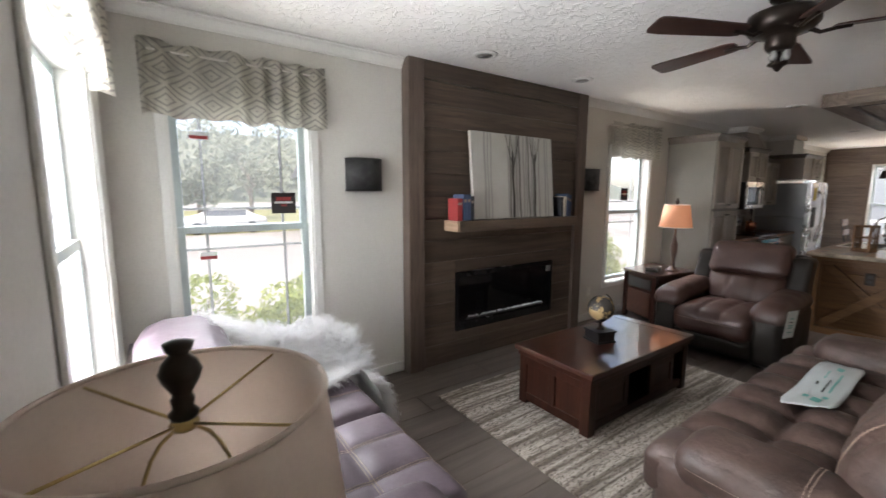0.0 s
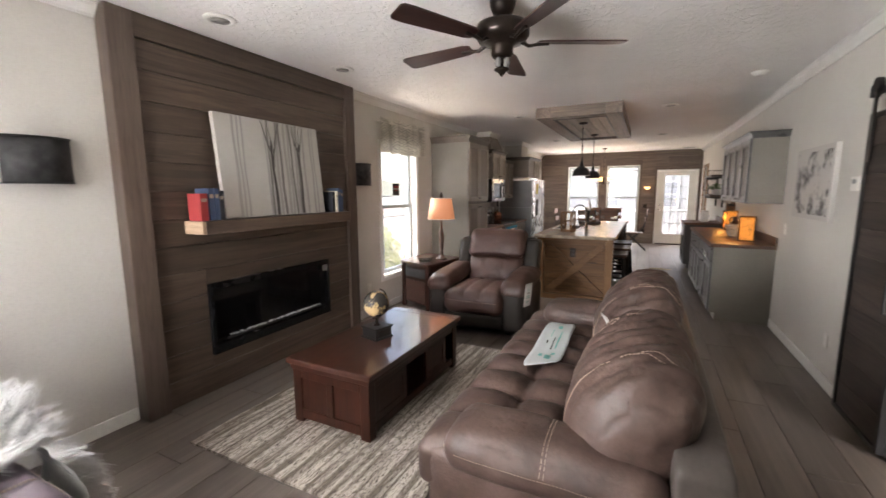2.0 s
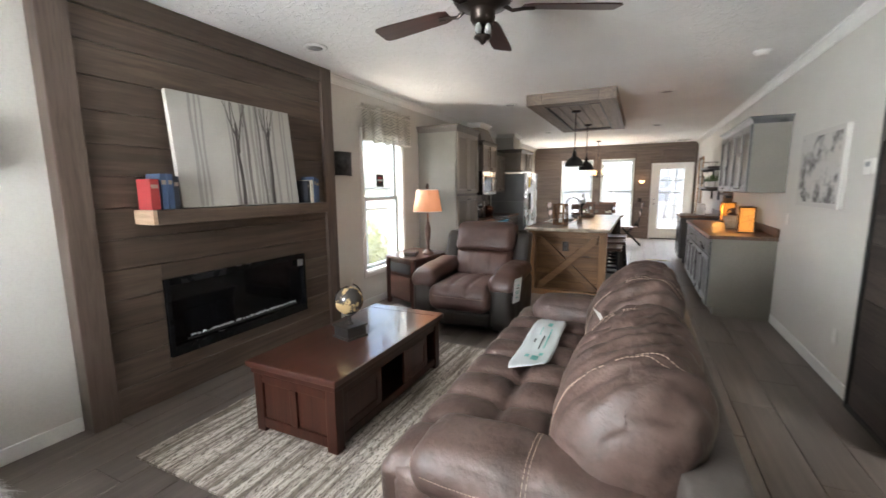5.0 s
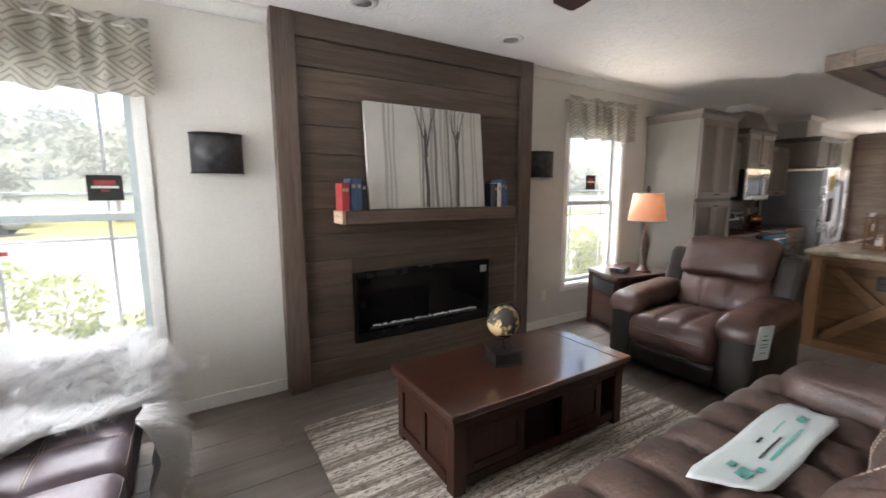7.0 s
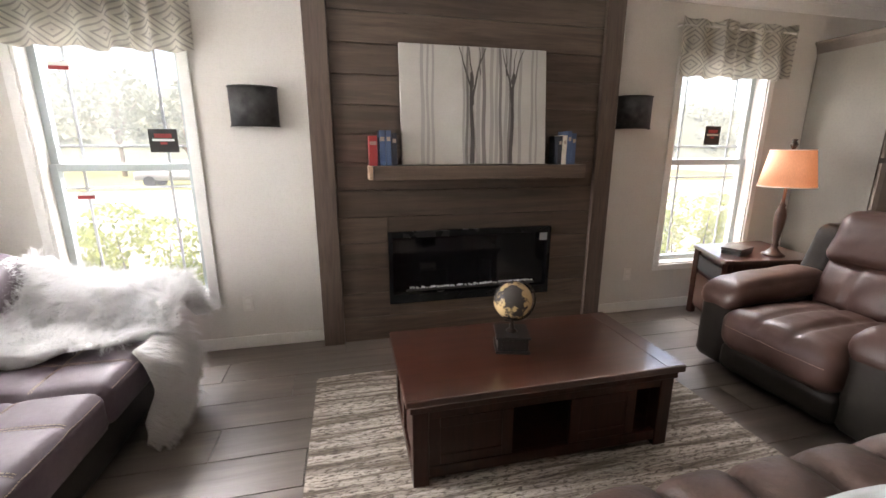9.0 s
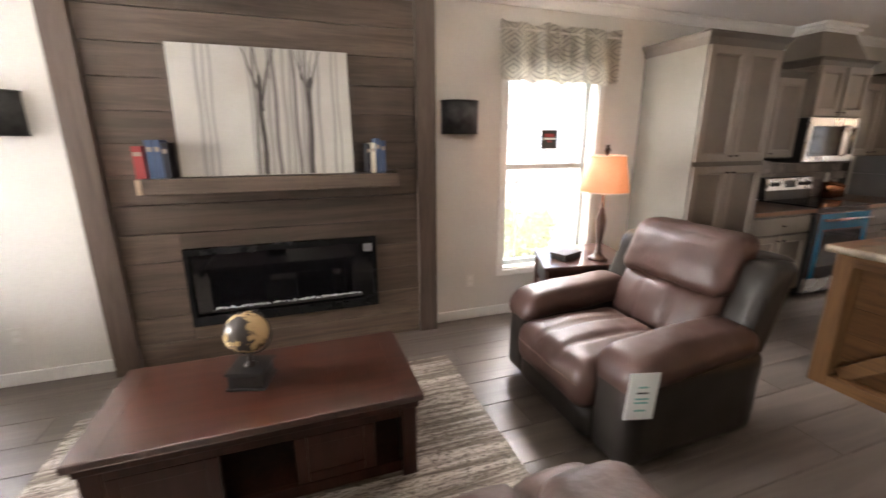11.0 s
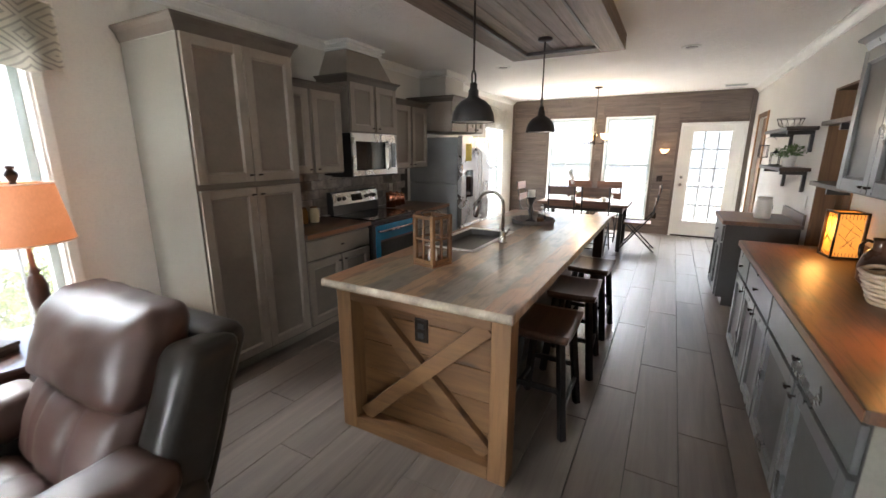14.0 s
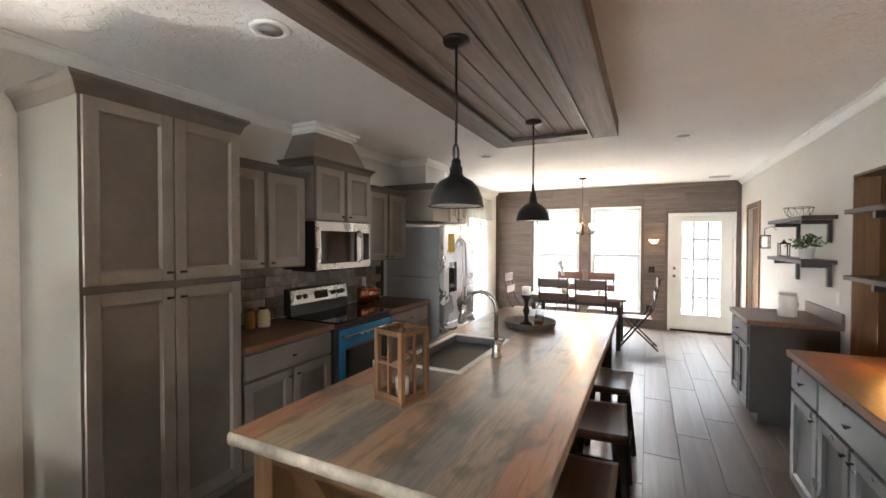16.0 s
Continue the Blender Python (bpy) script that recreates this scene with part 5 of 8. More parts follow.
def side_table(x, y, rz, poly, h, label):
    th = thing("end_table", x, y, 0, rz, label, "end table")
    cx, cy = sum(p[0] for p in poly) / 4, sum(p[1] for p in poly) / 4
    inset = lambda k: [(cx + (a - cx) * k, cy + (b - cy) * k) for a, b in poly]
    bm = prism(bmesh.new(), poly, h - 0.03, h)
    bmesh.ops.bevel(bm, geom=bm.edges[:], offset=0.006, segments=2, affect='EDGES')
    part("tabletop", bm, M_cherry, th)
    part("body", prism(bmesh.new(), inset(0.86), 0.07, h - 0.031), M_cherryd, th)
    for a, b in inset(0.88):
        part("leg", boxed(a - 0.025, a + 0.025, b - 0.025, b + 0.025, 0, h - 0.031, 0.004), M_cherryd, th)
    q = inset(0.88)
    for (a, b) in ((q[0], q[1]),):
        d = Vector((b[0] - a[0], b[1] - a[1], 0)).normalized()
        n = Vector((-d.y, d.x, 0))
        if n.dot(Vector((cx - a[0], cy - a[1], 0))) > 0:
            n = -n
        p0, p1 = Vector((*a, 0)) + d * 0.05, Vector((*b, 0)) - d * 0.05
        # a black slab on the front stands for the shade of an open shelf
        for nm, z0, z1, mt in (("opening", h - 0.20, h - 0.08, M_ink), ("door", 0.10, h - 0.24, M_cherry)):
            bm = bmesh.new()
            o = n * 0.006
            vs = [p0 + o, p1 + o, p1 + o + n * 0.008, p0 + o + n * 0.008]
            prism(bm, [(v.x, v.y) for v in vs], z0, z1)
            part(nm, bm, mt, th)
    return th


side_table(0, 0, 0, [(5.07, 3.17), (4.84, 2.63), (5.62, 2.50), (5.80, 3.17)], 0.62, "wedge-shaped dark cherry end table beside the window")
turned_lamp(5.375, 2.705, 0.62, "lit table lamp with an orange linen drum shade", 0.138, 0.182, 0.545, 0.815, True, 0.8)
lamp_point("table_lamp_bulb", 5.375, 2.705, 1.26, 0.7)
side_table(0, 0, 0, [(-0.03, 0.56), (-0.03, 1.01), (0.50, 1.01), (0.50, 0.56)], 0.55, "dark cherry end table beside the loveseat")
turned_lamp(0.178, 0.81, 0.55, "unlit table lamp with a large cream drum shade", 0.178, 0.212, 0.47, 0.75, False, 0.8)
bm = boxed(-0.11, 0.11, -0.07, 0.07, 0, 0.03, 0.004)
tb = thing("keepsake_box", 5.16, 2.83, 0.6205, 20, "small brown wooden box on the end table", "box")
part("box_body", bm, M_leatherd, tb)
part("lid", boxed(-0.115, 0.115, -0.075, 0.075, 0.031, 0.052, 0.005), M_dark, tb)


def recliner():
    """Faces -x; local origin on the floor under its middle."""
    th = thing("recliner", 4.90, 1.87, 0, 1, "chestnut leather recliner armchair with dark padded sides", "recliner")
    part("base", cushion(-0.42, 0.40, -0.46, 0.46, 0.05, 0.36, 0.05, 10, 0, (), 2, 0.004), M_leatherd, th, "espresso leather base")
    for sx in (-0.33, 0.3):
        for sy in (-0.36, 0.36):
            part("foot", boxed(sx - 0.03, sx + 0.03, sy - 0.03, sy + 0.03, 0, 0.06, 0.004), M_rubber, th)
    part("footrest", cushion(-0.505, -0.36, -0.33, 0.33, 0.06, 0.24, 0.05, 14, 0.0, (), 0, 0.004, 1), M_leatherd, th)
    sc = part("seat_cushion", cushion(-0.55, 0.20, -0.335, 0.335, 0.21, 0.475, 0.10, 30, 0.035, (('v', 0.36), ('v', 0.64)), 2, 0.007, 2), M_recl, th)
    stitch(sc, sc, (-1.2, -0.28, 0.37), (-1.2, 0.28, 0.37), (1, 0, 0), 0.014, 0.0012)
    for s in (-1, 1):
        a, b = (0.30, 0.55) if s > 0 else (-0.55, -0.30)
        side = part("side_panel", cushion(-0.475, 0.42, a, b, 0.04, 0.52, 0.07, 14, 0, (), 2, 0.005, 3 + s), M_leatherd, th, "espresso leather side")
        bm = cushion(-0.48, 0.34, a - 0.015, b + 0.018, 0.430, 0.598, 0.080, 24, 0.024, (), 2, 0.006, 6 + s)
        for v in bm.verts:
            v.co.z += 0.05 * (v.co.x + 0.46) / 0.8 - 0.05 * max(0, (-0.34 - v.co.x) / 0.16) ** 2
        part("arm_pad", bm, M_recl, side)
    tilt = math.radians(21)

    def lean(bm):
        for v in bm.verts:
            v.co.x += 0.05 + math.tan(tilt) * (v.co.z - 0.4)
        return bm
    bk = part("back_frame", lean(cushion(0.26, 0.44, -0.46, 0.46, 0.30, 0.95, 0.06, 14, 0, (), 0, 0.004, 9)), M_leatherd, th, "espresso leather outer back")

    def front(x0, x1, *rest):
        bm = cushion(-x1, -x0, *rest)
        for v in bm.verts:
            v.co.x *= -1
        return bm
    lc = part("lumbar_cushion", lean(front(0.10, 0.30, -0.34, 0.34, 0.42, 0.77, 0.075, 26, 0.06, (('u', 0.34), ('u', 0.66)), 0, 0.008, 10)), M_recl, bk)
    part("head_cushion", lean(front(0.06, 0.29, -0.355, 0.355, 0.715, 1.055, 0.085, 26, 0.045, (), 0, 0.009, 12)), M_recl, bk)
    for s in (-1, 1):
        bm = lean(cushion(0.15, 0.37, 0.33 if s > 0 else -0.51, 0.51 if s > 0 else -0.33, 0.42, 0.94, 0.055, 12, 0, (), 0, 0.006, 13 + s))
        part("back_wing", bm, M_leatherd, bk)
    tag = part("price_tag", boxed(-0.066, 0.066, -0.004, 0, -0.12, 0.12, 0.002), M_paper, th, "pale green printed tag")
    tag.matrix_basis = pose(-0.455, -0.588, 0.485, 5, 0, -16)
    for z, w in ((0.05, 0.04), (0.02, 0.05), (-0.01, 0.06), (-0.03, 0.06), (-0.07, 0.05)):
        part("printed_bar", boxed(-w / 2, w / 2, -0.0055, -0.0042, z - 0.004, z + 0.004, 0), M_ink if z == 0.02 else M_teal, tag)


recliner()


def ceiling_fan():
    th = thing("ceiling_fan", 2.94, 1.08, CEIL - 0.075, 0, "dark bronze ceiling fan with five wooden blades", "ceiling fan")
    bm = bmesh.new()
    lathe(bm, [(0.015, -0.015), (0.06, 0.005), (0.075, 0.045), (0.078, 0.0745)], 28)
    cyl(bm, 0, 0, -0.06, -0.01, 0.022, None, 16)
    part("downrod", smooth(bm), M_bronze, th)
    bm = bmesh.new()
    lathe(bm, [(0.03, -0.035), (0.11, -0.045), (0.152, -0.062), (0.160, -0.085), (0.160, -0.125), (0.138, -0.155), (0.085, -0.172), (0.066, -0.185), (0.066, -0.225), (0.054, -0.245), (0.02, -0.25)], 36)
    part("motor_housing", smooth(bm), M_bronze, th)
    bm = bmesh.new()
    lathe(bm, [(0.004, -0.352), (0.014, -0.342), (0.024, -0.328), (0.046, -0.318), (0.046, -0.308), (0.012, -0.300), (0.008, -0.29), (0.008, -0.25)], 20)
    part("light_cap", smooth(bm), M_bronze, th)
    for k in range(3):
        a = 2 * math.pi * k / 3 + 0.6
        bm = bmesh.new()
        lathe(bm, [(0.014, -0.300), (0.020, -0.280), (0.016, -0.258), (0.010, -0.248)], 12, 0.032 * math.cos(a), 0.032 * math.sin(a))
        part("bulb", smooth(bm), plain("clear_bulb", (0.25, 0.25, 0.24), 0.1), th)
    arm_bm, blade_bm = bmesh.new(), bmesh.new()
    tube(arm_bm, [(0.11, 0, -0.150), (0.16, 0, -0.178), (0.22, 0, -0.168), (0.28, 0, -0.163)], [0.014, 0.010, 0.010, 0.012], 8)
    pts = [(0.215, 0.040), (0.26, 0.054), (0.66, 0.070), (0.72, 0.066), (0.735, 0.050)]
    poly = [(x, -w) for x, w in pts] + [(x, w) for x, w in reversed(pts)]
    prism(blade_bm, poly, -0.160, -0.152)
    bmesh.ops.rotate(blade_bm, verts=blade_bm.verts[:], cent=(0, 0, -0.156), matrix=Matrix.Rotation(radians(11), 3, 'X'))
    a0 = part("blade_arm", arm_bm, M_bronze, th)
    b0 = part("blade", blade_bm, wood("fan_blade_wood", (0.028, 0.011, 0.009), (0.06, 0.024, 0.018), 0, 0.4, 0.8, 0.05, 0.05), th, "dark reddish wooden blade")
    ang0 = -63
    for k in range(5):
        m = pose(0, 0, 0, 0, 0, ang0 + 72 * k)
        if k == 0:
            a0.matrix_basis, b0.matrix_basis = m, m
        else:
            share("blade_arm", a0.data, th, m)
            share("blade", b0.data, th, m)


ceiling_fan()


def downlight(x, y):
    th = thing("recessed_light", x, y, CEIL, 0, "white recessed ceiling downlight, unlit", "ceiling light", "recessed ceiling lights")
    bm = bmesh.new()
    lathe(bm, [(0.060, -0.0005), (0.062, -0.012), (0.082, -0.014), (0.098, -0.007), (0.100, -0.0005)], 32)
    part("trim_ring", smooth(bm), M_trim, th)
    bm = bmesh.new()
    lathe(bm, [(0.0595, -0.0115), (0.054, -0.004), (0.050, -0.0008)], 28)
    part("baffle", smooth(bm), surface("grey_baffle", (0.22, 0.21, 0.20), (0.30, 0.29, 0.27), 0.3, 14, 60, 0.05), th, "grey stepped baffle")
    bm = bmesh.new()
    lathe(bm, [(0.002, -0.010), (0.024, -0.009), (0.038, -0.0045), (0.047, -0.0008)], 28)
    part("lens", smooth(bm), surface("frosted_lens", (0.36, 0.345, 0.32), (0.48, 0.46, 0.43), 0.3, 14, 60, 0.1), th)
    return th


for x, y in ((2.36, 2.80), (3.58, 2.81), (6.70, 2.03), (6.80, 0.03), (9.92, 0.04), (10.0, 2.13)):
    downlight(x, y)
sd = thing("smoke_detector", 5.45, -0.65, CEIL, 0, "round white smoke detector on the ceiling", "smoke detector")
bm = bmesh.new()
lathe(bm, [(0.02, -0.04), (0.05, -0.036), (0.06, -0.02), (0.068, -0.012), (0.07, -0.0005)], 28)
part("cover", smooth(bm), M_trim, sd)
vt = thing("ceiling_vent", 13.1, -0.68, CEIL, 0, "white slatted ceiling air vent", "vent")
part("frame", boxed(-0.09, 0.09, -0.16, 0.16, -0.008, -0.0005, 0.003), M_trim, vt)
for k in range(8):
    part("slat", boxed(-0.075 + k * 0.02, -0.065 + k * 0.02, -0.14, 0.14, -0.013, -0.0085, 0), M_grille, vt)


# ---- south wall: barn doors, painting, cabinets ----
def barn_door(x0, x1, seed):
    w = x1 - x0
    th = thing("barn_door", (x0 + x1) / 2, SOUTH + 0.05, 0.03, 0, "sliding barn door of dark weathered boards in a black steel frame", "sliding door", "barn doors")
    h = 1.97
    bm = bmesh.new()
    for a, b, c, d in ((-w / 2, -w / 2 + 0.03, 0, h), (w / 2 - 0.03, w / 2, 0, h), (-w / 2 + 0.03, w / 2 - 0.03, 0, 0.03), (-w / 2 + 0.03, w / 2 - 0.03, h - 0.03, h)):
        box(bm, a, b, -0.018, 0.024, c, d, 0.003)
    part("steel_frame", bm, M_black, th)
    n = 11
    bh = (h - 0.06) / n
    rnd = random.Random(seed)
    for i in range(n):
        g = rnd.uniform(0.0008, 0.0022)
        part("board", boxed(-w / 2 + 0.03, w / 2 - 0.03, -0.010, 0.012 + rnd.uniform(-0.002, 0.003), 0.03 + i * bh + g / 2, 0.03 + (i + 1) * bh - g / 2, 0.003, 1), M_barn, th)
    for s in (-1, 1):
        x = s * (w / 2 - 0.07)
        bm = bmesh.new()
        box(bm, x - 0.022, x + 0.022, 0.026, 0.034, h - 0.30, h + 0.17, 0.002)
        hg = part("hanger", bm, M_black, th)
        bm = bmesh.new()
        tube(bm, [(x, 0.012, h + 0.165), (x, 0.038, h + 0.165)], 0.045, 24)
        part("roller", bm, M_black, hg)
    bm = bmesh.new()
    sx = -1 if seed == 1 else 1
    x = sx * (w / 2 - 0.045)
    tube(bm, [(x, 0.026, 0.80), (x, 0.06, 0.81), (x, 0.06, 0.99), (x, 0.026, 1.0)], 0.009, 8)
    box(bm, x - 0.018, x + 0.018, 0.025, 0.030, 0.77, 1.03, 0.002)
    part("handle", bm, M_black, th)


barn_door(3.46, 4.08, 1)
barn_door(1.72, 2.56, 2)
rl = thing("barn_door_rail", 2.45, SOUTH + 0.055, 2.13, 0, "black flat steel sliding door rail", "rail")
part("flat_bar", boxed(-1.65, 1.65, -0.005, 0.006, -0.022, 0.022, 0.002), M_black, rl)
for x in (-1.6, -0.8, 0, 0.8, 1.6):
    bm = bmesh.new()
    tube(bm, [(x, -0.0545, 0), (x, -0.006, 0)], 0.011, 10)
    part("spacer", bm, M_black, rl)
for x in (-1.63, 1.63):
    part("stop", boxed(x - 0.02, x + 0.02, -0.012, 0.026, -0.03, 0.045, 0.003), M_black, rl)
bm = bmesh.new()
box(bm, S_OPEN[0] - 0.001, S_OPEN[0] + 0.03, SOUTH - TH - 0.01, SOUTH + 0.012, 0, S_OPEN[3] + 0.0, 0.003)
box(bm, S_OPEN[1] - 0.03, S_OPEN[1] + 0.001, SOUTH - TH - 0.01, SOUTH + 0.012, 0, S_OPEN[3] + 0.0, 0.003)
structure("door_frame_bedroom", bm, M_stud, "raw pine doorway lining with knots", "door frame")
structure("door_head_bedroom", boxed(S_OPEN[0] + 0.031, S_OPEN[1] - 0.031, SOUTH - TH - 0.01, SOUTH + 0.012, S_OPEN[3] - 0.03, S_OPEN[3] + 0.001, 0.003), M_studh, "raw pine doorway head", "door frame")
structure("threshold_bedroom", boxed(S_OPEN[0] + 0.031, S_OPEN[1] - 0.031, SOUTH - TH + 0.001, SOUTH - 0.022, -0.0095, 0.0, 0.002), M_floor, "grey-brown plank threshold of the doorway", "threshold")
structure("trim_bedroom_casing", boxed(S_OPEN[1] + 0.005, S_OPEN[1] + 0.09, SOUTH - TH - 0.025, SOUTH - TH - 0.011, 0, 2.06, 0.003), M_trim, "white casing", "trim")


def abstract_picture():
    th = thing("canvas_picture", 5.12, SOUTH, 1.58, 180, "pale grey abstract canvas with dark brushed blots", "picture")
    m, nt, p = nodes("abstract_print")
    v = coords(nt, (1, 1, 1))
    a = noise_tex(nt, v, 5.0, 6, 0.65)
    c = ramp(nt, a, (0.10, 0.095, 0.09), (0.55, 0.53, 0.49), 0.40, 0.52)
    nt.links.new(c, p.inputs["Base Color"])
    p.inputs["Roughness"].default_value = 0.85
    part("canvas", boxed(-0.45, 0.45, -0.036, -0.001, -0.31, 0.31, 0.004), plain("canvas_edge", (0.55, 0.53, 0.49), 0.85), th)
    part("print", boxed(-0.40, 0.40, -0.0375, -0.0362, -0.27, 0.27, 0), m, th)


abstract_picture()
tm = thing("thermostat", 4.33, SOUTH, 1.565, 180, "white plastic wall thermostat box", "thermostat")
part("case", boxed(-0.055, 0.055, -0.024, -0.0005, -0.05, 0.05, 0.006), M_white, tm)
part("screen", boxed(-0.03, 0.03, -0.0255, -0.0242, 0.0, 0.032, 0), M_fridgeside, tm)
outlet(4.52, SOUTH, 0.36, 180)
outlet(5.86, SOUTH, 1.12, 180, "ivory plastic light switch plate")


# cabinets: front faces local -y at y = 0, depth into +y
def knob(parent, x, z, y=-0.02):
    bm = bmesh.new()
    tube(bm, [(x, y, z), (x, y - 0.018, z)], 0.005, 8)
    tube(bm, [(x - 0.017, y - 0.022, z), (x + 0.017, y - 0.022, z)], 0.0065, 8)
    part("knob", smooth(bm), M_bronze, parent, "dark bronze knob")


def shaker_door(th, x0, x1, z0, z1, kx=None, kz=None, name="door", paint=None, field=None):
    """Framed door: proud stiles and rails, a sloped bead, a sunk flat panel."""
    s, e = 0.060, 0.011
    bm = bmesh.new()
    for a, b, c, d in ((x0, x0 + s, z0, z1), (x1 - s, x1, z0, z1), (x0 + s, x1 - s, z1 - s, z1), (x0 + s, x1 - s, z0, z0 + s)):
        box(bm, a, b, -0.022, -0.001, c, d, 0.003)
    dr = part(name, bm, paint or M_cab, th)
    bm = bmesh.new()
    outer = [bm.verts.new((p, -0.019, q)) for p, q in ((x0 + s, z0 + s), (x1 - s, z0 + s), (x1 - s, z1 - s), (x0 + s, z1 - s))]
    inner = [bm.verts.new((p, -0.0072, q)) for p, q in ((x0 + s + e, z0 + s + e), (x1 - s - e, z0 + s + e), (x1 - s - e, z1 - s - e), (x0 + s + e, z1 - s - e))]
    low = [bm.verts.new((v.co.x, -0.004, v.co.z)) for v in outer]
    for i in range(4):
        j = (i + 1) % 4
        bm.faces.new((outer[i], outer[j], inner[j], inner[i]))
        bm.faces.new((outer[i], low[i], low[j], outer[j]))
        bm.faces.new((low[i], inner[i], inner[j], low[j]))
    part("bead", bm, paint or M_cab, dr)
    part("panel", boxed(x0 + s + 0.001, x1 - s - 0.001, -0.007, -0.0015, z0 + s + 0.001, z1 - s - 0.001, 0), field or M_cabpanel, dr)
    if kx is not None:
        knob(dr, kx, kz)


def drawer(th, x0, x1, z0, z1, paint=None):
    dr = part("drawer", boxed(x0, x1, -0.022, -0.001, z0, z1, 0.005), paint or M_cab, th)
    knob(dr, (x0 + x1) / 2, (z0 + z1) / 2)


def cabinet(name, x, y, rz, w, d, z0, z1, label, bays, toe=False, side=None, crown_h=0.0, group="kitchen cabinets", paint=None, field=None):
    """bays: (x0, x1, kind) with kind 'up' (two doors), 'base' (drawer over two doors), 'base1'."""
    th = thing(name, x, y, z0, rz, label, "cabinet", group)
    h = z1 - z0
    bm = bmesh.new()
    box(bm, 0, w, 0, d, 0.09 if toe else 0, h, 0.002)
    if toe:
        box(bm, 0.002, w - 0.002, 0.06, d, 0, 0.09)
    part("body", bm, side or M_cab, th)
    part("face_frame", boxed(0.0008, w - 0.0008, -0.0009, -0.0001, 0.0908 if toe else 0.0008, h - 0.001, 0), paint and M_cabshadep or M_face, th, "face frame with the shade between doors in its colour")
    for x0, x1, kind in bays:
        xm = (x0 + x1) / 2
        g = 0.012
        if kind == 'up':
            shaker_door(th, x0 + g, xm - 0.004, 0.012, h - 0.02, xm - 0.035, 0.045, "door", paint, field)
            shaker_door(th, xm + 0.004, x1 - g, 0.012, h - 0.02, xm + 0.035, 0.045, "door", paint, field)
        elif kind == 'upw':
            shaker_door(th, x0 + g, xm - 0.022, 0.012, h - 0.02, xm - 0.05, 0.045, "door", paint, field)
            shaker_door(th, xm + 0.022, x1 - g, 0.012, h - 0.02, xm + 0.05, 0.045, "door", paint, field)
        elif kind in ('base', 'base1'):
            drawer(th, x0 + g, x1 - g, h - 0.185, h - 0.025, paint)
            if kind == 'base':
                shaker_door(th, x0 + g, xm - 0.012, 0.11, h - 0.205, xm - 0.04, h - 0.25, "door", paint, field)
                shaker_door(th, xm + 0.012, x1 - g, 0.11, h - 0.205, xm + 0.04, h - 0.25, "door", paint, field)
            else:
                shaker_door(th, x0 + g, x1 - g, 0.11, h - 0.205, x1 - 0.05, h - 0.25, "door", paint, field)
        elif kind == 'pantry':
            shaker_door(th, x0 + g, xm - 0.004, 1.375 - z0, h - 0.02, xm - 0.035, 1.42, "door", paint, field)
            shaker_door(th, xm + 0.004, x1 - g, 1.375 - z0, h - 0.02, xm + 0.035, 1.42, "door", paint, field)
            shaker_door(th, x0 + g, xm - 0.004, 0.11, 1.335, xm - 0.035, 1.285, "door", paint, field)
            shaker_door(th, xm + 0.004, x1 - g, 0.11, 1.335, xm + 0.035, 1.285, "door", paint, field)
    if crown_h:
        bm = bmesh.new()
        o = 0.046
        lo = [(-0.004, -0.004), (w + 0.004, -0.004), (w + 0.004, d), (-0.004, d)]
        hi = [(-o, -o), (w + o, -o), (w + o, d), (-o, d)]
        a = [bm.verts.new((p, q, h - 0.02)) for p, q in lo]
        b = [bm.verts.new((p * 0.55 + u * 0.45, q * 0.55 + v * 0.45, h + crown_h * 0.45)) for (p, q), (u, v) in zip(lo, hi)]
        c = [bm.verts.new((p, q, h + crown_h * 0.8)) for p, q in hi]
        e = [bm.verts.new((p, q, h + crown_h)) for p, q in hi]
        for r, s in ((a, b), (b, c), (c, e)):
            for i in range(4):
                bm.faces.new((r[i], r[(i + 1) % 4], s[(i + 1) % 4], s[i]))
        bm.faces.new(a[::-1])
        bm.faces.new(e)
        # cornice darkened by colour, as if out of the window light
        part("cornice", bm, paint or M_face, th)
    return th


ND = NORTH - 0.003
cabinet("pantry_cabinet", 6.17, 2.65, 0, 0.82, ND - 2.65, 0, 2.27, "tall grey-brown shaker pantry cabinet with four doors", [(0, 0.82, 'pantry')], True, M_cabin, 0.075)
cabinet("wall_cabinet", 7.03, 2.95, 0, 0.80, ND - 2.95, 1.375, 2.13, "grey-brown shaker wall cabinet with two doors", [(0, 0.80, 'upw')], False, None, 0.045)
cabinet("wall_cabinet", 8.68, 2.95, 0, 0.76, ND - 2.95, 1.375, 2.13, "grey-brown shaker wall cabinet with two doors", [(0, 0.76, 'upw')], False, None, 0.045)
hood = cabinet("hood_cabinet", 7.87, 2.88, 0, 0.78, ND - 2.88, 1.765, 2.25, "grey-brown cabinet with a tapered chimney above the microwave", [(0, 0.78, 'upw')], False, None, 0.05)
bm = bmesh.new()
lo = [(0.02, 0.02), (0.76, 0.02), (0.76, ND - 2.88), (0.02, ND - 2.88)]
hi = [(0.14, 0.11), (0.64, 0.11), (0.64, ND - 2.88), (0.14, ND - 2.88)]
a = [bm.verts.new((p, q, 0.536)) for p, q in lo]
b = [bm.verts.new((p, q, 0.79)) for p, q in hi]
for i in range(4):
    bm.faces.new((a[i], a[(i + 1) % 4], b[(i + 1) % 4], b[i]))
bm.faces.new(a[::-1])
bm.faces.new(b)
part("chimney", bm, M_cab, hood)
bm = bmesh.new()
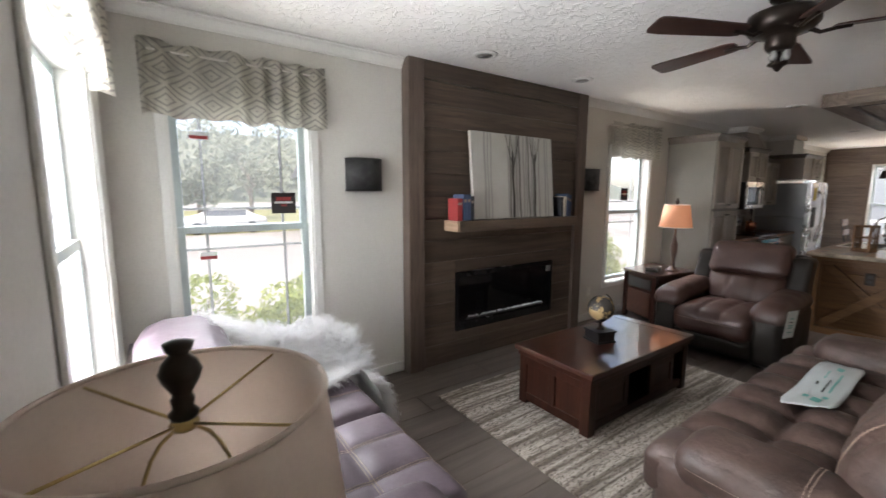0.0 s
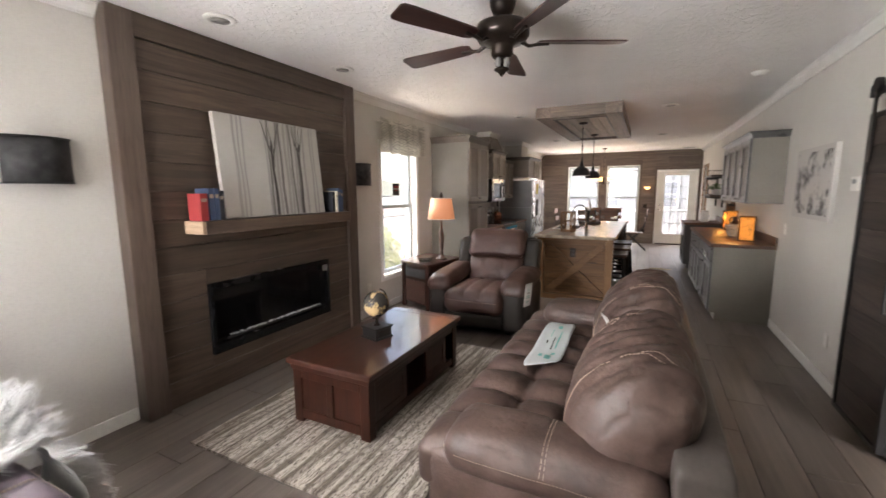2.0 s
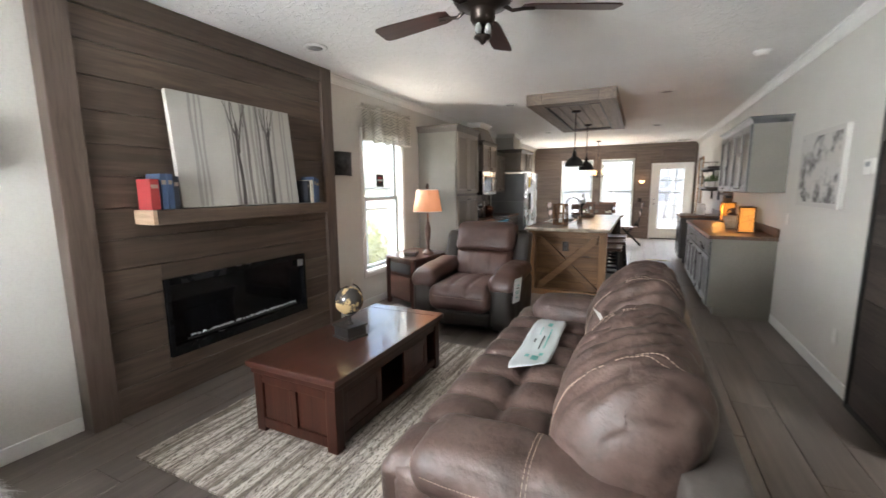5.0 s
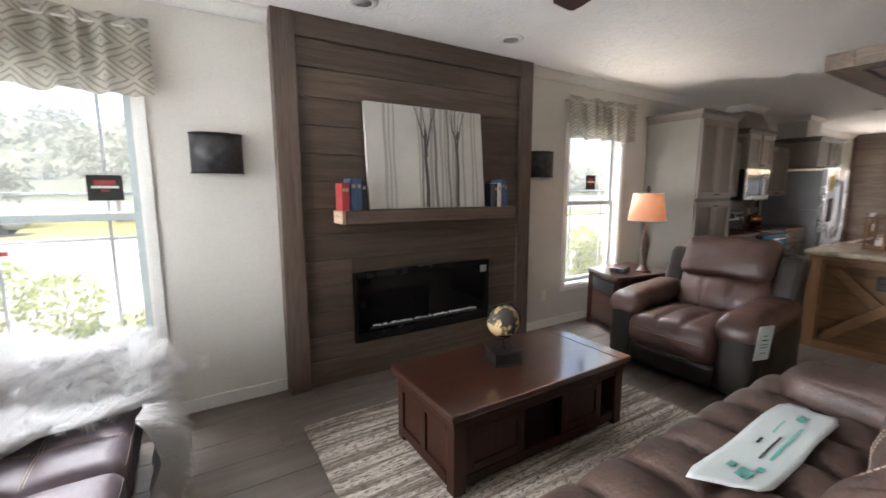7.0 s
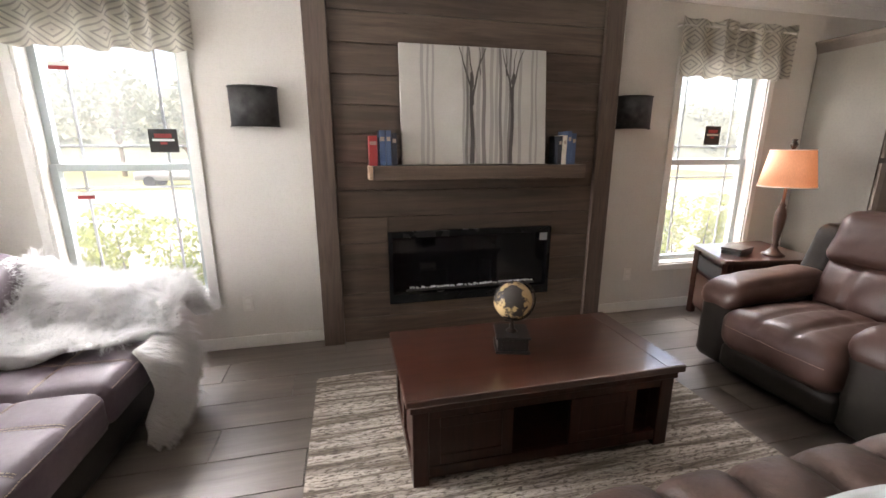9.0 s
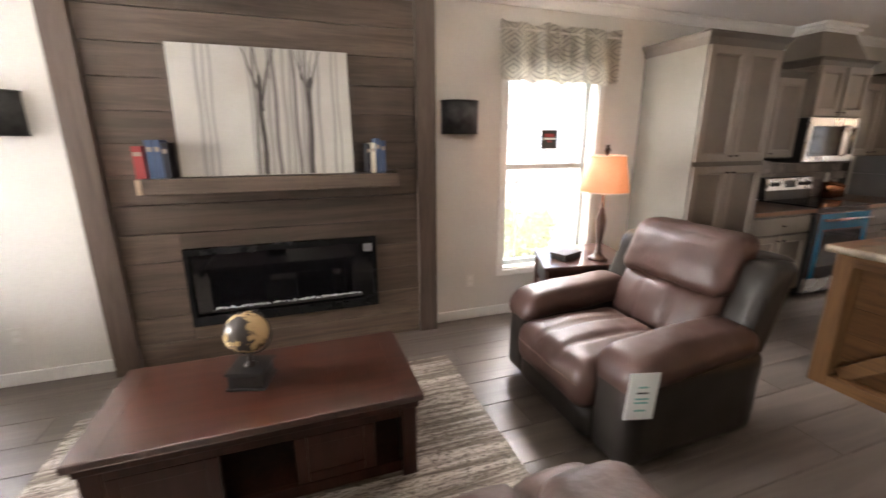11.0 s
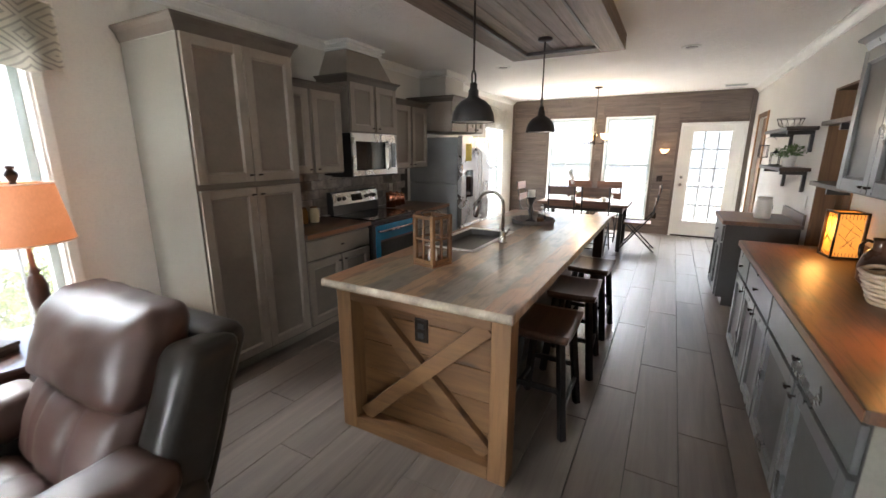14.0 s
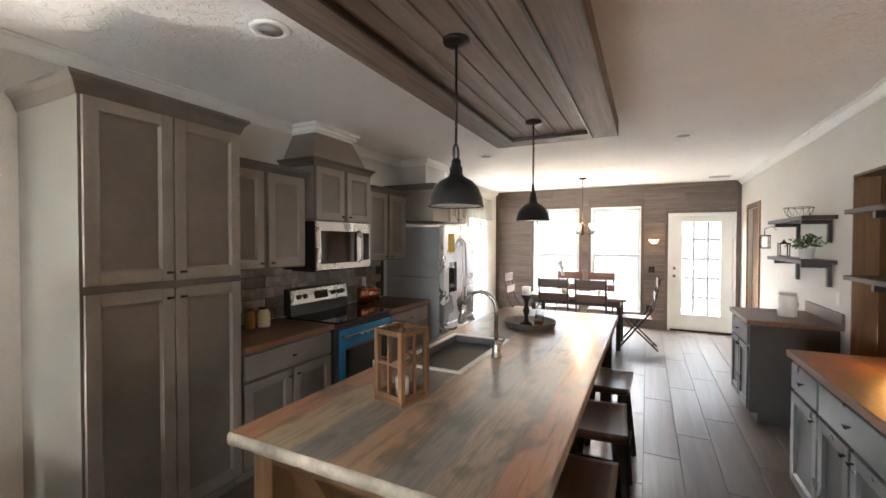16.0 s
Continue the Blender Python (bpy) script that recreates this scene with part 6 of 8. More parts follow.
for k, (o, z0, z1) in enumerate(((0.012, 0.792, 0.812), (0.03, 0.812, 0.845), (0.055, 0.845, 0.8735))):
    box(bm, 0.14 - o, 0.64 + o, 0.11 - o, ND - 2.88, z0, z1, 0.004)
part("white_cornice", bm, M_trim, hood, "white crown moulding")
cabinet("fridge_cabinet", 9.50, 2.60, 0, 0.95, ND - 2.60, 1.83, 2.22, "grey-brown wall cabinet above the refrigerator", [(0.42, 0.95, 'upw')], False, None, 0.05)
ch = thing("soffit_chase", 9.98, 2.86, 2.273, 0, "boxed wall-coloured chase with white crown above the fridge cabinet", "chase")
part("chase_box", boxed(-0.18, 0.36, 0, ND - 2.86, 0, 0.285, 0.003), M_wall, ch)
part("white_cornice", boxed(-0.22, 0.40, -0.04, ND - 2.86, 0.287, 0.365, 0.012), M_trim, ch)
cabinet("base_cabinet", 7.00, 2.66, 0, 0.82, ND - 2.66, 0, 0.87, "grey-brown shaker base cabinet with one drawer", [(0, 0.82, 'base')], True)
cabinet("base_cabinet", 8.64, 2.66, 0, 0.82, ND - 2.66, 0, 0.87, "grey-brown shaker base cabinet with one drawer", [(0, 0.82, 'base')], True)


def counter(x, y, rz, w, d, z, label, splash=0.0):
    th = thing("countertop", x, y, z, rz, label, "countertop", "countertops")
    part("top", boxed(0, w, 0, d, 0.001, 0.042, 0.006), M_counter, th)
    part("front_edge", boxed(0.003, w - 0.003, -0.004, -0.0005, 0.002, 0.038, 0.001), wood("counter_edge", (0.16, 0.065, 0.03), (0.26, 0.12, 0.06), 0, 0.4, 0.8, 0.05, 0.05), th, "reddish wood front edge")
    if splash:
        part("backsplash_lip", boxed(0, w, d - 0.022, d - 0.001, 0.0425, 0.042 + splash, 0.004), M_counter, th)
    return th


counter(7.0, 2.62, 0, 0.825, ND - 2.62, 0.87, "brown wood-look laminate countertop beside the range")
counter(8.635, 2.62, 0, 0.83, ND - 2.62, 0.87, "brown wood-look laminate countertop beside the range")

# stone tile backsplash
bs = thing("backsplash", 7.0, NORTH, 0.915, 0, "slate-coloured stone subway tile backsplash", "backsplash", "", "structure")
bmt = boxed(0, 0.196, -0.010, -0.001, 0, 0.090, 0.003, 1)
me = bpy.data.meshes.new("tile")
bmesh.ops.recalc_face_normals(bmt, faces=bmt.faces[:])
bmt.to_mesh(me)
bmt.free()


def tile_material():
    m, nt, p = nodes("slate_tile")
    info = nt.nodes.new("ShaderNodeObjectInfo")
    v = coords(nt, (1, 1, 1), True)
    n = noise_tex(nt, v, 14, 5)
    c = ramp(nt, info.outputs["Random"], (0.15, 0.125, 0.105), (0.34, 0.295, 0.255), 0, 1)
    c = mix(nt, c, (0.09, 0.08, 0.07), ramp(nt, n, (0, 0, 0), (0.7, 0.7, 0.7), 0.4, 0.7))
    nt.links.new(c, p.inputs["Base Color"])
    p.inputs["Roughness"].default_value = 0.4
    bump(nt, p, n, 0.2, 0.004)
    return m


me.materials.append(tile_material())
part("mortar", boxed(0, 2.46, -0.0009, -0.0001, 0, 0.46, 0), M_grout, bs)
for r in range(5):
    for c in range(13):
        x = c * 0.199 - (0.1 if r % 2 else 0)
        if x < 0 or x + 0.196 > 2.46:
            continue
        share("tile", me, bs, pose(x, 0, 0.001 + r * 0.093))
outlet(7.36, NORTH - 0.0105, 1.12, 0)
outlet(9.05, NORTH - 0.0105, 1.12, 0)


def microwave():
    th = thing("microwave", 7.885, 2.865, 1.335, 0, "stainless over-the-range microwave with a black side", "microwave")
    w, d, h = 0.755, ND - 2.865, 0.425
    part("case", boxed(0, w, 0.02, d, 0, h, 0.004), M_black, th, "black case")
    bm = bmesh.new()
    for a, b, c, e in ((0, 0.055, 0, h), (0.055, w, h - 0.08, h), (0.055, w, 0, 0.055), (0.545, w, 0.055, h - 0.08)):
        box(bm, a, b, 0, 0.019, c, e, 0.003)
    dr = part("door", bm, M_steel, th)
    part("window", boxed(0.056, 0.544, 0.004, 0.018, 0.056, h - 0.081, 0.002), M_blackglass, dr)
    part("control_panel", boxed(0.615, w - 0.02, -0.002, -0.0002, 0.07, h - 0.09, 0.002), M_blackglass, dr)
    bm = bmesh.new()
    tube(bm, [(0.575, -0.001, 0.05), (0.575, -0.035, 0.08), (0.575, -0.04, h / 2), (0.575, -0.035, h - 0.10), (0.575, -0.001, h - 0.07)], 0.011, 10)
    part("handle", smooth(bm), M_steel, dr)
    part("vent_strip", boxed(0.01, w - 0.01, 0.03, d - 0.1, -0.012, -0.0005, 0.003), M_black, th)


microwave()


def stove():
    th = thing("range", 7.835, 2.60, 0, 0, "black and stainless electric range with blue protective film on its door", "stove")
    w, d = 0.79, NORTH - 0.03 - 2.60
    part("body", boxed(0, w, 0.03, d, 0.05, 0.905, 0.004), M_black, th)
    part("plinth", boxed(0.03, w - 0.03, 0.08, d - 0.02, 0, 0.0495, 0), M_rubber, th)
    part("cooktop", boxed(-0.002, w + 0.002, 0.0, d - 0.06, 0.906, 0.922, 0.004), M_blackglass, th, "black glass cooktop")
    bm = bmesh.new()
    poly = [(d - 0.11, 0.923), (d - 0.02, 0.923), (d - 0.02, 1.16), (d - 0.07, 1.16)]
    A = [bm.verts.new((0.02, p, q)) for p, q in poly]
    B = [bm.verts.new((w - 0.02, p, q)) for p, q in poly]
    bm.faces.new(A)
    bm.faces.new(B[::-1])
    for i in range(4):
        bm.faces.new((A[i], B[i], B[(i + 1) % 4], A[(i + 1) % 4]))
    bg = part("backguard", bm, M_black, th)
    m = pose(w / 2, d - 0.092, 1.075, -9.6)
    fp_ = part("control_panel", boxed(-w / 2 + 0.022, w / 2 - 0.022, -0.012, -0.001, -0.055, 0.075, 0.004), M_steel, bg, "stainless control panel")
    fp_.matrix_basis = m
    part("display", boxed(-0.09, 0.09, -0.0135, -0.0122, -0.03, 0.045, 0.001), M_blackglass, fp_)
    for x in (-0.29, -0.21, 0.17, 0.235, 0.30):
        bm = bmesh.new()
        tube(bm, [(x, -0.012, 0.008), (x, -0.035, 0.008)], [0.024, 0.019], 16)
        part("knob", bm, M_black, fp_)
    dr = part("oven_door", boxed(0.008, w - 0.008, -0.015, 0.029, 0.20, 0.86, 0.006), M_black, th)
    part("oven_window", boxed(0.09, w - 0.09, -0.0175, -0.0155, 0.32, 0.68, 0.001), M_blackglass, dr)
    part("film_edge", boxed(0.01, 0.085, -0.0185, -0.0155, 0.205, 0.855, 0.001), M_plasticfilm, dr, "blue protective film")
    part("film_edge", boxed(w - 0.085, w - 0.01, -0.0185, -0.0155, 0.205, 0.855, 0.001), M_plasticfilm, dr, "blue protective film")
    part("film_edge", boxed(0.086, w - 0.086, -0.0185, -0.0155, 0.70, 0.855, 0.001), M_plasticfilm, dr, "blue protective film")
    bm = bmesh.new()
    tube(bm, [(0.05, -0.016, 0.80), (0.05, -0.055, 0.80), (w / 2, -0.06, 0.80), (w - 0.05, -0.055, 0.80), (w - 0.05, -0.016, 0.80)], 0.012, 10)
    part("handle", smooth(bm), M_steel, dr)
    part("instruction_label", boxed(w - 0.33, w - 0.16, -0.0192, -0.0178, 0.36, 0.50, 0), M_paper, dr)
    part("warming_drawer", boxed(0.008, w - 0.008, -0.012, 0.029, 0.055, 0.19, 0.005), M_steel, th)


stove()


def fridge():
    th = thing("refrigerator", 9.52, 2.46, 0, 0, "stainless french-door refrigerator with grey side panels", "refrigerator")
    w, d, h = 0.92, ND - 2.46, 1.78
    bm = bmesh.new()
    box(bm, 0, w, 0.07, d, 0.03, 1.16, 0.004)
    box(bm, 0, w, 0.07, d, 1.166, h - 0.02, 0.004)
    part("case", bm, M_fridgeside, th, "grey enamel case")
    part("plinth", boxed(0.02, w - 0.02, 0.08, d - 0.02, 0, 0.0295, 0), M_rubber, th)
    for nm, a, b, z0, z1 in (("door", 0.0, w / 2 - 0.003, 0.62, h), ("door", w / 2 + 0.003, w, 0.62, h), ("freezer_drawer", 0.0, w, 0.04, 0.61)):
        dr = part(nm, boxed(a, b, 0.0, 0.068, z0, z1, 0.012, 3), M_steel, th)
        bm = bmesh.new()
        if nm == "door":
            x = w / 2 - 0.045 if a == 0 else w / 2 + 0.045
            tube(bm, [(x, 0, z0 + 0.1), (x, -0.05, z0 + 0.16), (x, -0.06, (z0 + z1) / 2), (x, -0.05, z1 - 0.22), (x, 0, z1 - 0.16)], 0.012, 10)
        else:
            tube(bm, [(0.08, 0, 0.55), (0.10, -0.05, 0.55), (w / 2, -0.055, 0.55), (w - 0.10, -0.05, 0.55), (w - 0.08, 0, 0.55)], 0.012, 10)
        part("handle", smooth(bm), M_steel, dr)
        if a == 0 and nm == "door":
            part("dispenser", boxed(0.12, 0.34, -0.004, -0.0005, 0.98, 1.34, 0.003), M_blackglass, dr, "black water dispenser")
            part("energy_label", boxed(0.10, 0.28, -0.003, -0.0005, 1.46, 1.68, 0), plain("yellow_label", (0.6, 0.45, 0.05), 0.6), dr, "yellow energy label")
    # a dish towel over the freezer handle
    tw = thing("dish_towel", 9.66, 2.40, 0.50, 0, "dark brown dish towel hanging on the fridge handle", "towel")
    bm = bmesh.new()
    nx, nz = 14, 12
    g = [[bm.verts.new((-0.07 + 0.14 * i / nx, -0.012 - 0.01 * math.sin(i * 1.3) * (j / nz), 0.07 - 0.40 * j / nz)) for i in range(nx + 1)] for j in range(nz + 1)]
    for j in range(nz):
        for i in range(nx):
            bm.faces.new((g[j][i], g[j][i + 1], g[j + 1][i + 1], g[j + 1][i]))
    bmesh.ops.solidify(bm, geom=bm.faces[:], thickness=0.006)
    part("cloth", smooth(bm), surface("brown_terry", (0.03, 0.018, 0.014), (0.06, 0.036, 0.028), 0.95, 9, 90, 0.5), tw)


fridge()


def canister(x, y, r, h, label, z=0.9125):
    th = thing("canister", x, y, z, 0, label, "canister", "copper canisters")
    bm = bmesh.new()
    lathe(bm, [(r, 0), (r, h - 0.012), (r * 0.98, h - 0.01)], 28)
    part("body", smooth(bm), M_copper, th)
    bm = bmesh.new()
    lathe(bm, [(r * 1.03, h - 0.009), (r * 1.03, h + 0.012), (r * 0.9, h + 0.018), (0.02, h + 0.02), (0.016, h + 0.035), (0.002, h + 0.04)], 28)
    part("lid", smooth(bm), M_copper, th)


canister(8.80, 3.08, 0.062, 0.16, "large shiny copper canister with a lid")
canister(8.95, 3.10, 0.055, 0.14, "medium shiny copper canister with a lid")
canister(9.08, 3.12, 0.047, 0.12, "small shiny copper canister with a lid")


def jar(x, y, r, h, fill, label):
    th = thing("jar", x, y, 0.9125, 0, label, "jar")
    bm = bmesh.new()
    lathe(bm, [(r * 0.95, 0), (r, 0.01), (r, h * 0.75), (r * 0.7, h * 0.85), (r * 0.7, h * 0.92)], 24)
    part("glass", smooth(bm), fill, th)
    bm = bmesh.new()
    lathe(bm, [(r * 0.74, h * 0.925), (r * 0.74, h), (0.01, h + 0.006)], 20)
    part("stopper", smooth(bm), M_pine, th)


jar(7.40, 3.08, 0.038, 0.15, plain("amber_contents", (0.30, 0.17, 0.06), 0.15), "square glass jar of amber pasta")
jar(7.51, 3.06, 0.048, 0.15, plain("cream_contents", (0.46, 0.38, 0.24), 0.15), "round glass jar of cream-coloured flour")


# ---- island ----
IX0, IX1, IY0, IY1, ITOP = 6.18, 9.25, 0.58, 1.64, 0.925


def island():
    th = thing("kitchen_island", 6.26, 1.10, 0, 0, "kitchen island with a pine plank end panel braced by an X", "kitchen island")
    y0, y1, h = IY0 + 0.03 - 1.10, IY1 - 0.02 - 1.10, ITOP - 0.045
    part("body", boxed(0.136, IX1 - 0.10 - 6.26, -0.18, y1 - 0.003, 0.0, h, 0.003), M_dark, th, "dark stained cabinet body")
    n = 5
    bh = (h - 0.01) / n
    for i in range(n):
        part("end_board", boxed(0.105, 0.134, y0 + 0.01, y1 - 0.01, 0.005 + i * bh + 0.0007, 0.005 + (i + 1) * bh - 0.0007, 0.003, 1), M_pine, th, "")
    for a, b in ((y0, y0 + 0.095), (y1 - 0.095, y1)):
        part("post", boxed(0.0, 0.104, a, b, 0, h, 0.006), M_pinev, th)
    a0, a1 = y0 + 0.096, y1 - 0.096
    part("top_rail", boxed(0.002, 0.100, a0, a1, h - 0.085, h, 0.005), M_pine, th)
    part("cove_trim", boxed(-0.016, -0.0005, y0 + 0.01, y1 - 0.01, h - 0.035, h, 0.006), M_pine, th)
    part("bottom_rail", boxed(0.002, 0.100, a0, a1, 0, 0.075, 0.005), M_pine, th)
    for p, q, x in (((a0, 0.085), (a1, h - 0.095), 0.083), ((a0, h - 0.095), (a1, 0.085), 0.060)):
        bm = bmesh.new()
        bar(bm, (x, p[0] + 0.035, p[1]), (x, q[0] - 0.035, q[1]), 0.042, 0.085, 0.004)
        part("brace", bm, M_pine, th)
    ol = part("outlet_plate", boxed(0.094, 0.1045, -0.005, 0.075, 0.60, 0.73, 0.004), M_bronze, th, "dark bronze outlet")
    for z in (0.638, 0.690):
        part("socket", boxed(0.090, 0.0937, 0.017, 0.053, z - 0.015, z + 0.015, 0.001), M_black, ol)
    bm = bmesh.new()
    bar(bm, (IX1 - 0.16 - 6.26, y0 + 0.05, 0), (IX1 - 0.16 - 6.26, y0 + 0.05, h), 0.09, 0.09, 0.004)
    part("leg", bm, M_dark, th)
    SX0, SX1, SY0, SY1 = 7.10, 7.90, 1.17, 1.58
    tp = thing("island_countertop", 6.26, 1.10, h + 0.001, 0, "long island countertop printed as reclaimed multicoloured boards", "countertop")
    for a, b, c, d in panels(IX0, IX1, IY0, IY1, [(SX0 + 0.02, SX1 - 0.02, SY0 + 0.02, SY1 - 0.02)]):
        part("top_section", boxed(a - 6.26, b - 6.26, c - 1.10, d - 1.10, 0, 0.044, 0), M_island, tp)
    bm = bmesh.new()
    seg = 70
    vs = []
    for i in range(seg + 1):
        y = IY0 + (IY1 - IY0) * i / seg - 1.10
        j1, j2 = 0.004 * noise.noise((y * 22, 0, 0)), 0.004 * noise.noise((y * 22, 5, 0))
        vs.append([bm.verts.new((IX0 - 6.26 - 0.001 + dx, y, z)) for dx, z in ((0, 0.0435), (-0.007 + j1, 0.040), (-0.010 + j2, 0.022 + j1), (-0.007 + j2, 0.004), (0, 0.0))])
    for a, b in zip(vs, vs[1:]):
        for k in range(4):
            bm.faces.new((a[k], a[k + 1], b[k + 1], b[k]))
    part("rough_edge", smooth(bm), M_edge, tp, "rough hewn pale edge")
    part("side_edge", boxed(IX0 - 6.26, IX1 - 6.26, IY0 - 1.10 - 0.004, IY0 - 1.10 - 0.0005, 0.002, 0.042, 0.001), M_edge, tp)
    sk = thing("sink", 7.5, 1.375, ITOP - 0.0005, 0, "grey composite drop-in sink with a pale rim", "sink")
    w, d = (SX1 - SX0) / 2, (SY1 - SY0) / 2
    bm = bmesh.new()
    for a, b, c, e in ((-w, -w + 0.03, -d, d), (w - 0.03, w, -d, d), (-w + 0.03, w - 0.03, -d, -d + 0.03), (-w + 0.03, w - 0.03, d - 0.03, d)):
        box(bm, a, b, c, e, 0, 0.008, 0.003)
    part("rim", bm, M_white, sk, "pale rim")
    bm = bmesh.new()
    for a, b, c, e, z0, z1 in ((-w + 0.022, -w + 0.03, -d + 0.022, d - 0.022, -0.2, -0.001), (w - 0.03, w - 0.022, -d + 0.022, d - 0.022, -0.2, -0.001), (-w + 0.03, w - 0.03, -d + 0.022, -d + 0.03, -0.2, -0.001), (-w + 0.03, w - 0.03, d - 0.03, d - 0.022, -0.2, -0.001), (-w + 0.022, w - 0.022, -d + 0.022, d - 0.022, -0.208, -0.2005)):
        box(bm, a, b, c, e, z0, z1)
    part("basin", bm, M_sink, sk)
    bm = bmesh.new()
    lathe(bm, [(0.004, -0.199), (0.035, -0.199), (0.045, -0.196), (0.05, -0.1995)], 20)
    part("drain", bm, M_nickel, sk)


island()


def faucet():
    th = thing("faucet", 7.47, 1.115, ITOP, 0, "brushed nickel gooseneck pull-down faucet", "faucet")
    bm = bmesh.new()
    lathe(bm, [(0.030, 0), (0.030, 0.008), (0.022, 0.02), (0.024, 0.05), (0.020, 0.075), (0.014, 0.10)], 24)
    part("body", smooth(bm), M_nickel, th)
    R = 0.10
    pts = [(0, 0, 0.09), (0, 0, 0.27)] + [(0, R - R * math.cos(a), 0.27 + R * math.sin(a)) for a in [math.radians(t) for t in range(12, 172, 12)]]
    bm = bmesh.new()
    tube(bm, pts, 0.0115, 14)
    nk = part("neck", smooth(bm), M_nickel, th)
    e = pts[-1]
    bm = bmesh.new()
    tube(bm, [e, (0, e[1] + 0.012, e[2] - 0.05), (0, e[1] + 0.022, e[2] - 0.10), (0, e[1] + 0.024, e[2] - 0.115)], [0.013, 0.016, 0.021, 0.016], 14)
    part("spray_head", smooth(bm), M_nickel, nk)
    bm = bmesh.new()
    tube(bm, [(0.02, -0.005, 0.055), (0.05, -0.012, 0.065), (0.085, -0.02, 0.09)], [0.009, 0.008, 0.006], 10)
    part("lever", smooth(bm), M_nickel, th)


faucet()


def lantern():
    th = thing("candle_lantern", 6.71, 1.27, ITOP, -14, "open wooden lantern with glass panes and a white candle", "lantern")
    w, h = 0.082, 0.30
    part("bottom_board", boxed(-w, w, -w, w, 0, 0.018, 0.003), M_pine, th)
    for sx in (-1, 1):
        for sy in (-1, 1):
            part("post", boxed(sx * w - 0.011 * (sx + 1), sx * w + 0.011 * (1 - sx), sy * w - 0.011 * (sy + 1), sy * w + 0.011 * (1 - sy), 0.0185, h, 0.002), M_pinev, th)
    for k in range(4):
        bm = bmesh.new()
        for z in (h - 0.022, h * 0.52, 0.02):
            box(bm, -w + 0.0225, w - 0.0225, -w + 0.002, -w + 0.016, z, z + (0.02 if z > h * 0.6 or z < 0.05 else 0.012), 0.002)
        box(bm, -0.005, 0.005, -w + 0.003, -w + 0.015, 0.04, h - 0.022, 0.001)
        s = part("lattice", bm, M_pine, th)
        s.matrix_basis = pose(0, 0, 0, 0, 0, 90 * k)
    bm = bmesh.new()
    lathe(bm, [(0.028, 0.019), (0.028, 0.085), (0.024, 0.09), (0.004, 0.086)], 24)
    part("candle", smooth(bm), M_white, th, "white pillar candle")
    bm = bmesh.new()
    tube(bm, [(-w + 0.012, 0, h), (-w + 0.02, 0.03, h + 0.012), (0, 0.05, h + 0.02), (w - 0.02, 0.03, h + 0.012), (w - 0.012, 0, h)], 0.003, 6)
    part("handle", bm, M_bronze, th)


lantern()


def tray():
    th = thing("round_tray", 8.43, 1.17, ITOP, 0, "round grey metal tray on the island", "tray")
    bm = bmesh.new()
    lathe(bm, [(0.17, 0.001), (0.19, 0.004), (0.20, 0.04), (0.206, 0.042), (0.204, 0.046), (0.196, 0.044), (0.185, 0.010), (0.01, 0.008)], 40)
    part("dish", smooth(bm), surface("galvanised", (0.22, 0.21, 0.195), (0.32, 0.31, 0.29), 0.5, 14, 60, 0.15, 0.4), th)
    ch = thing("candle_holder", 8.40, 1.19, ITOP + 0.0105, 0, "dark turned candle holder with a cream candle", "candle holder")
    bm = bmesh.new()
    lathe(bm, [(0.05, 0), (0.05, 0.012), (0.02, 0.03), (0.014, 0.07), (0.028, 0.11), (0.014, 0.16), (0.03, 0.21), (0.046, 0.225), (0.046, 0.235)], 24)
    part("stem", smooth(bm), M_black, ch)
    bm = bmesh.new()
    lathe(bm, [(0.034, 0.236), (0.034, 0.30), (0.004, 0.302)], 24)
    part("candle", smooth(bm), M_white, ch, "cream pillar candle")
    vs = thing("glass_vase", 8.50, 1.11, ITOP + 0.0105, 0, "small clear glass bottle", "vase")
    bm = bmesh.new()
    lathe(bm, [(0.03, 0), (0.035, 0.03), (0.03, 0.09), (0.016, 0.12), (0.016, 0.15), (0.02, 0.155), (0.013, 0.15), (0.013, 0.12), (0.026, 0.09), (0.03, 0.03), (0.005, 0.006)], 20)
    part("bottle", smooth(bm), glass_mat("clear_glass", (0.95, 0.97, 0.97)), vs)
    wb = thing("wood_block", 8.37, 1.09, ITOP + 0.0105, 20, "small pale wooden block on the tray", "block")
    part("block", boxed(-0.045, 0.045, -0.03, 0.03, 0, 0.055, 0.006), M_pine, wb)


tray()


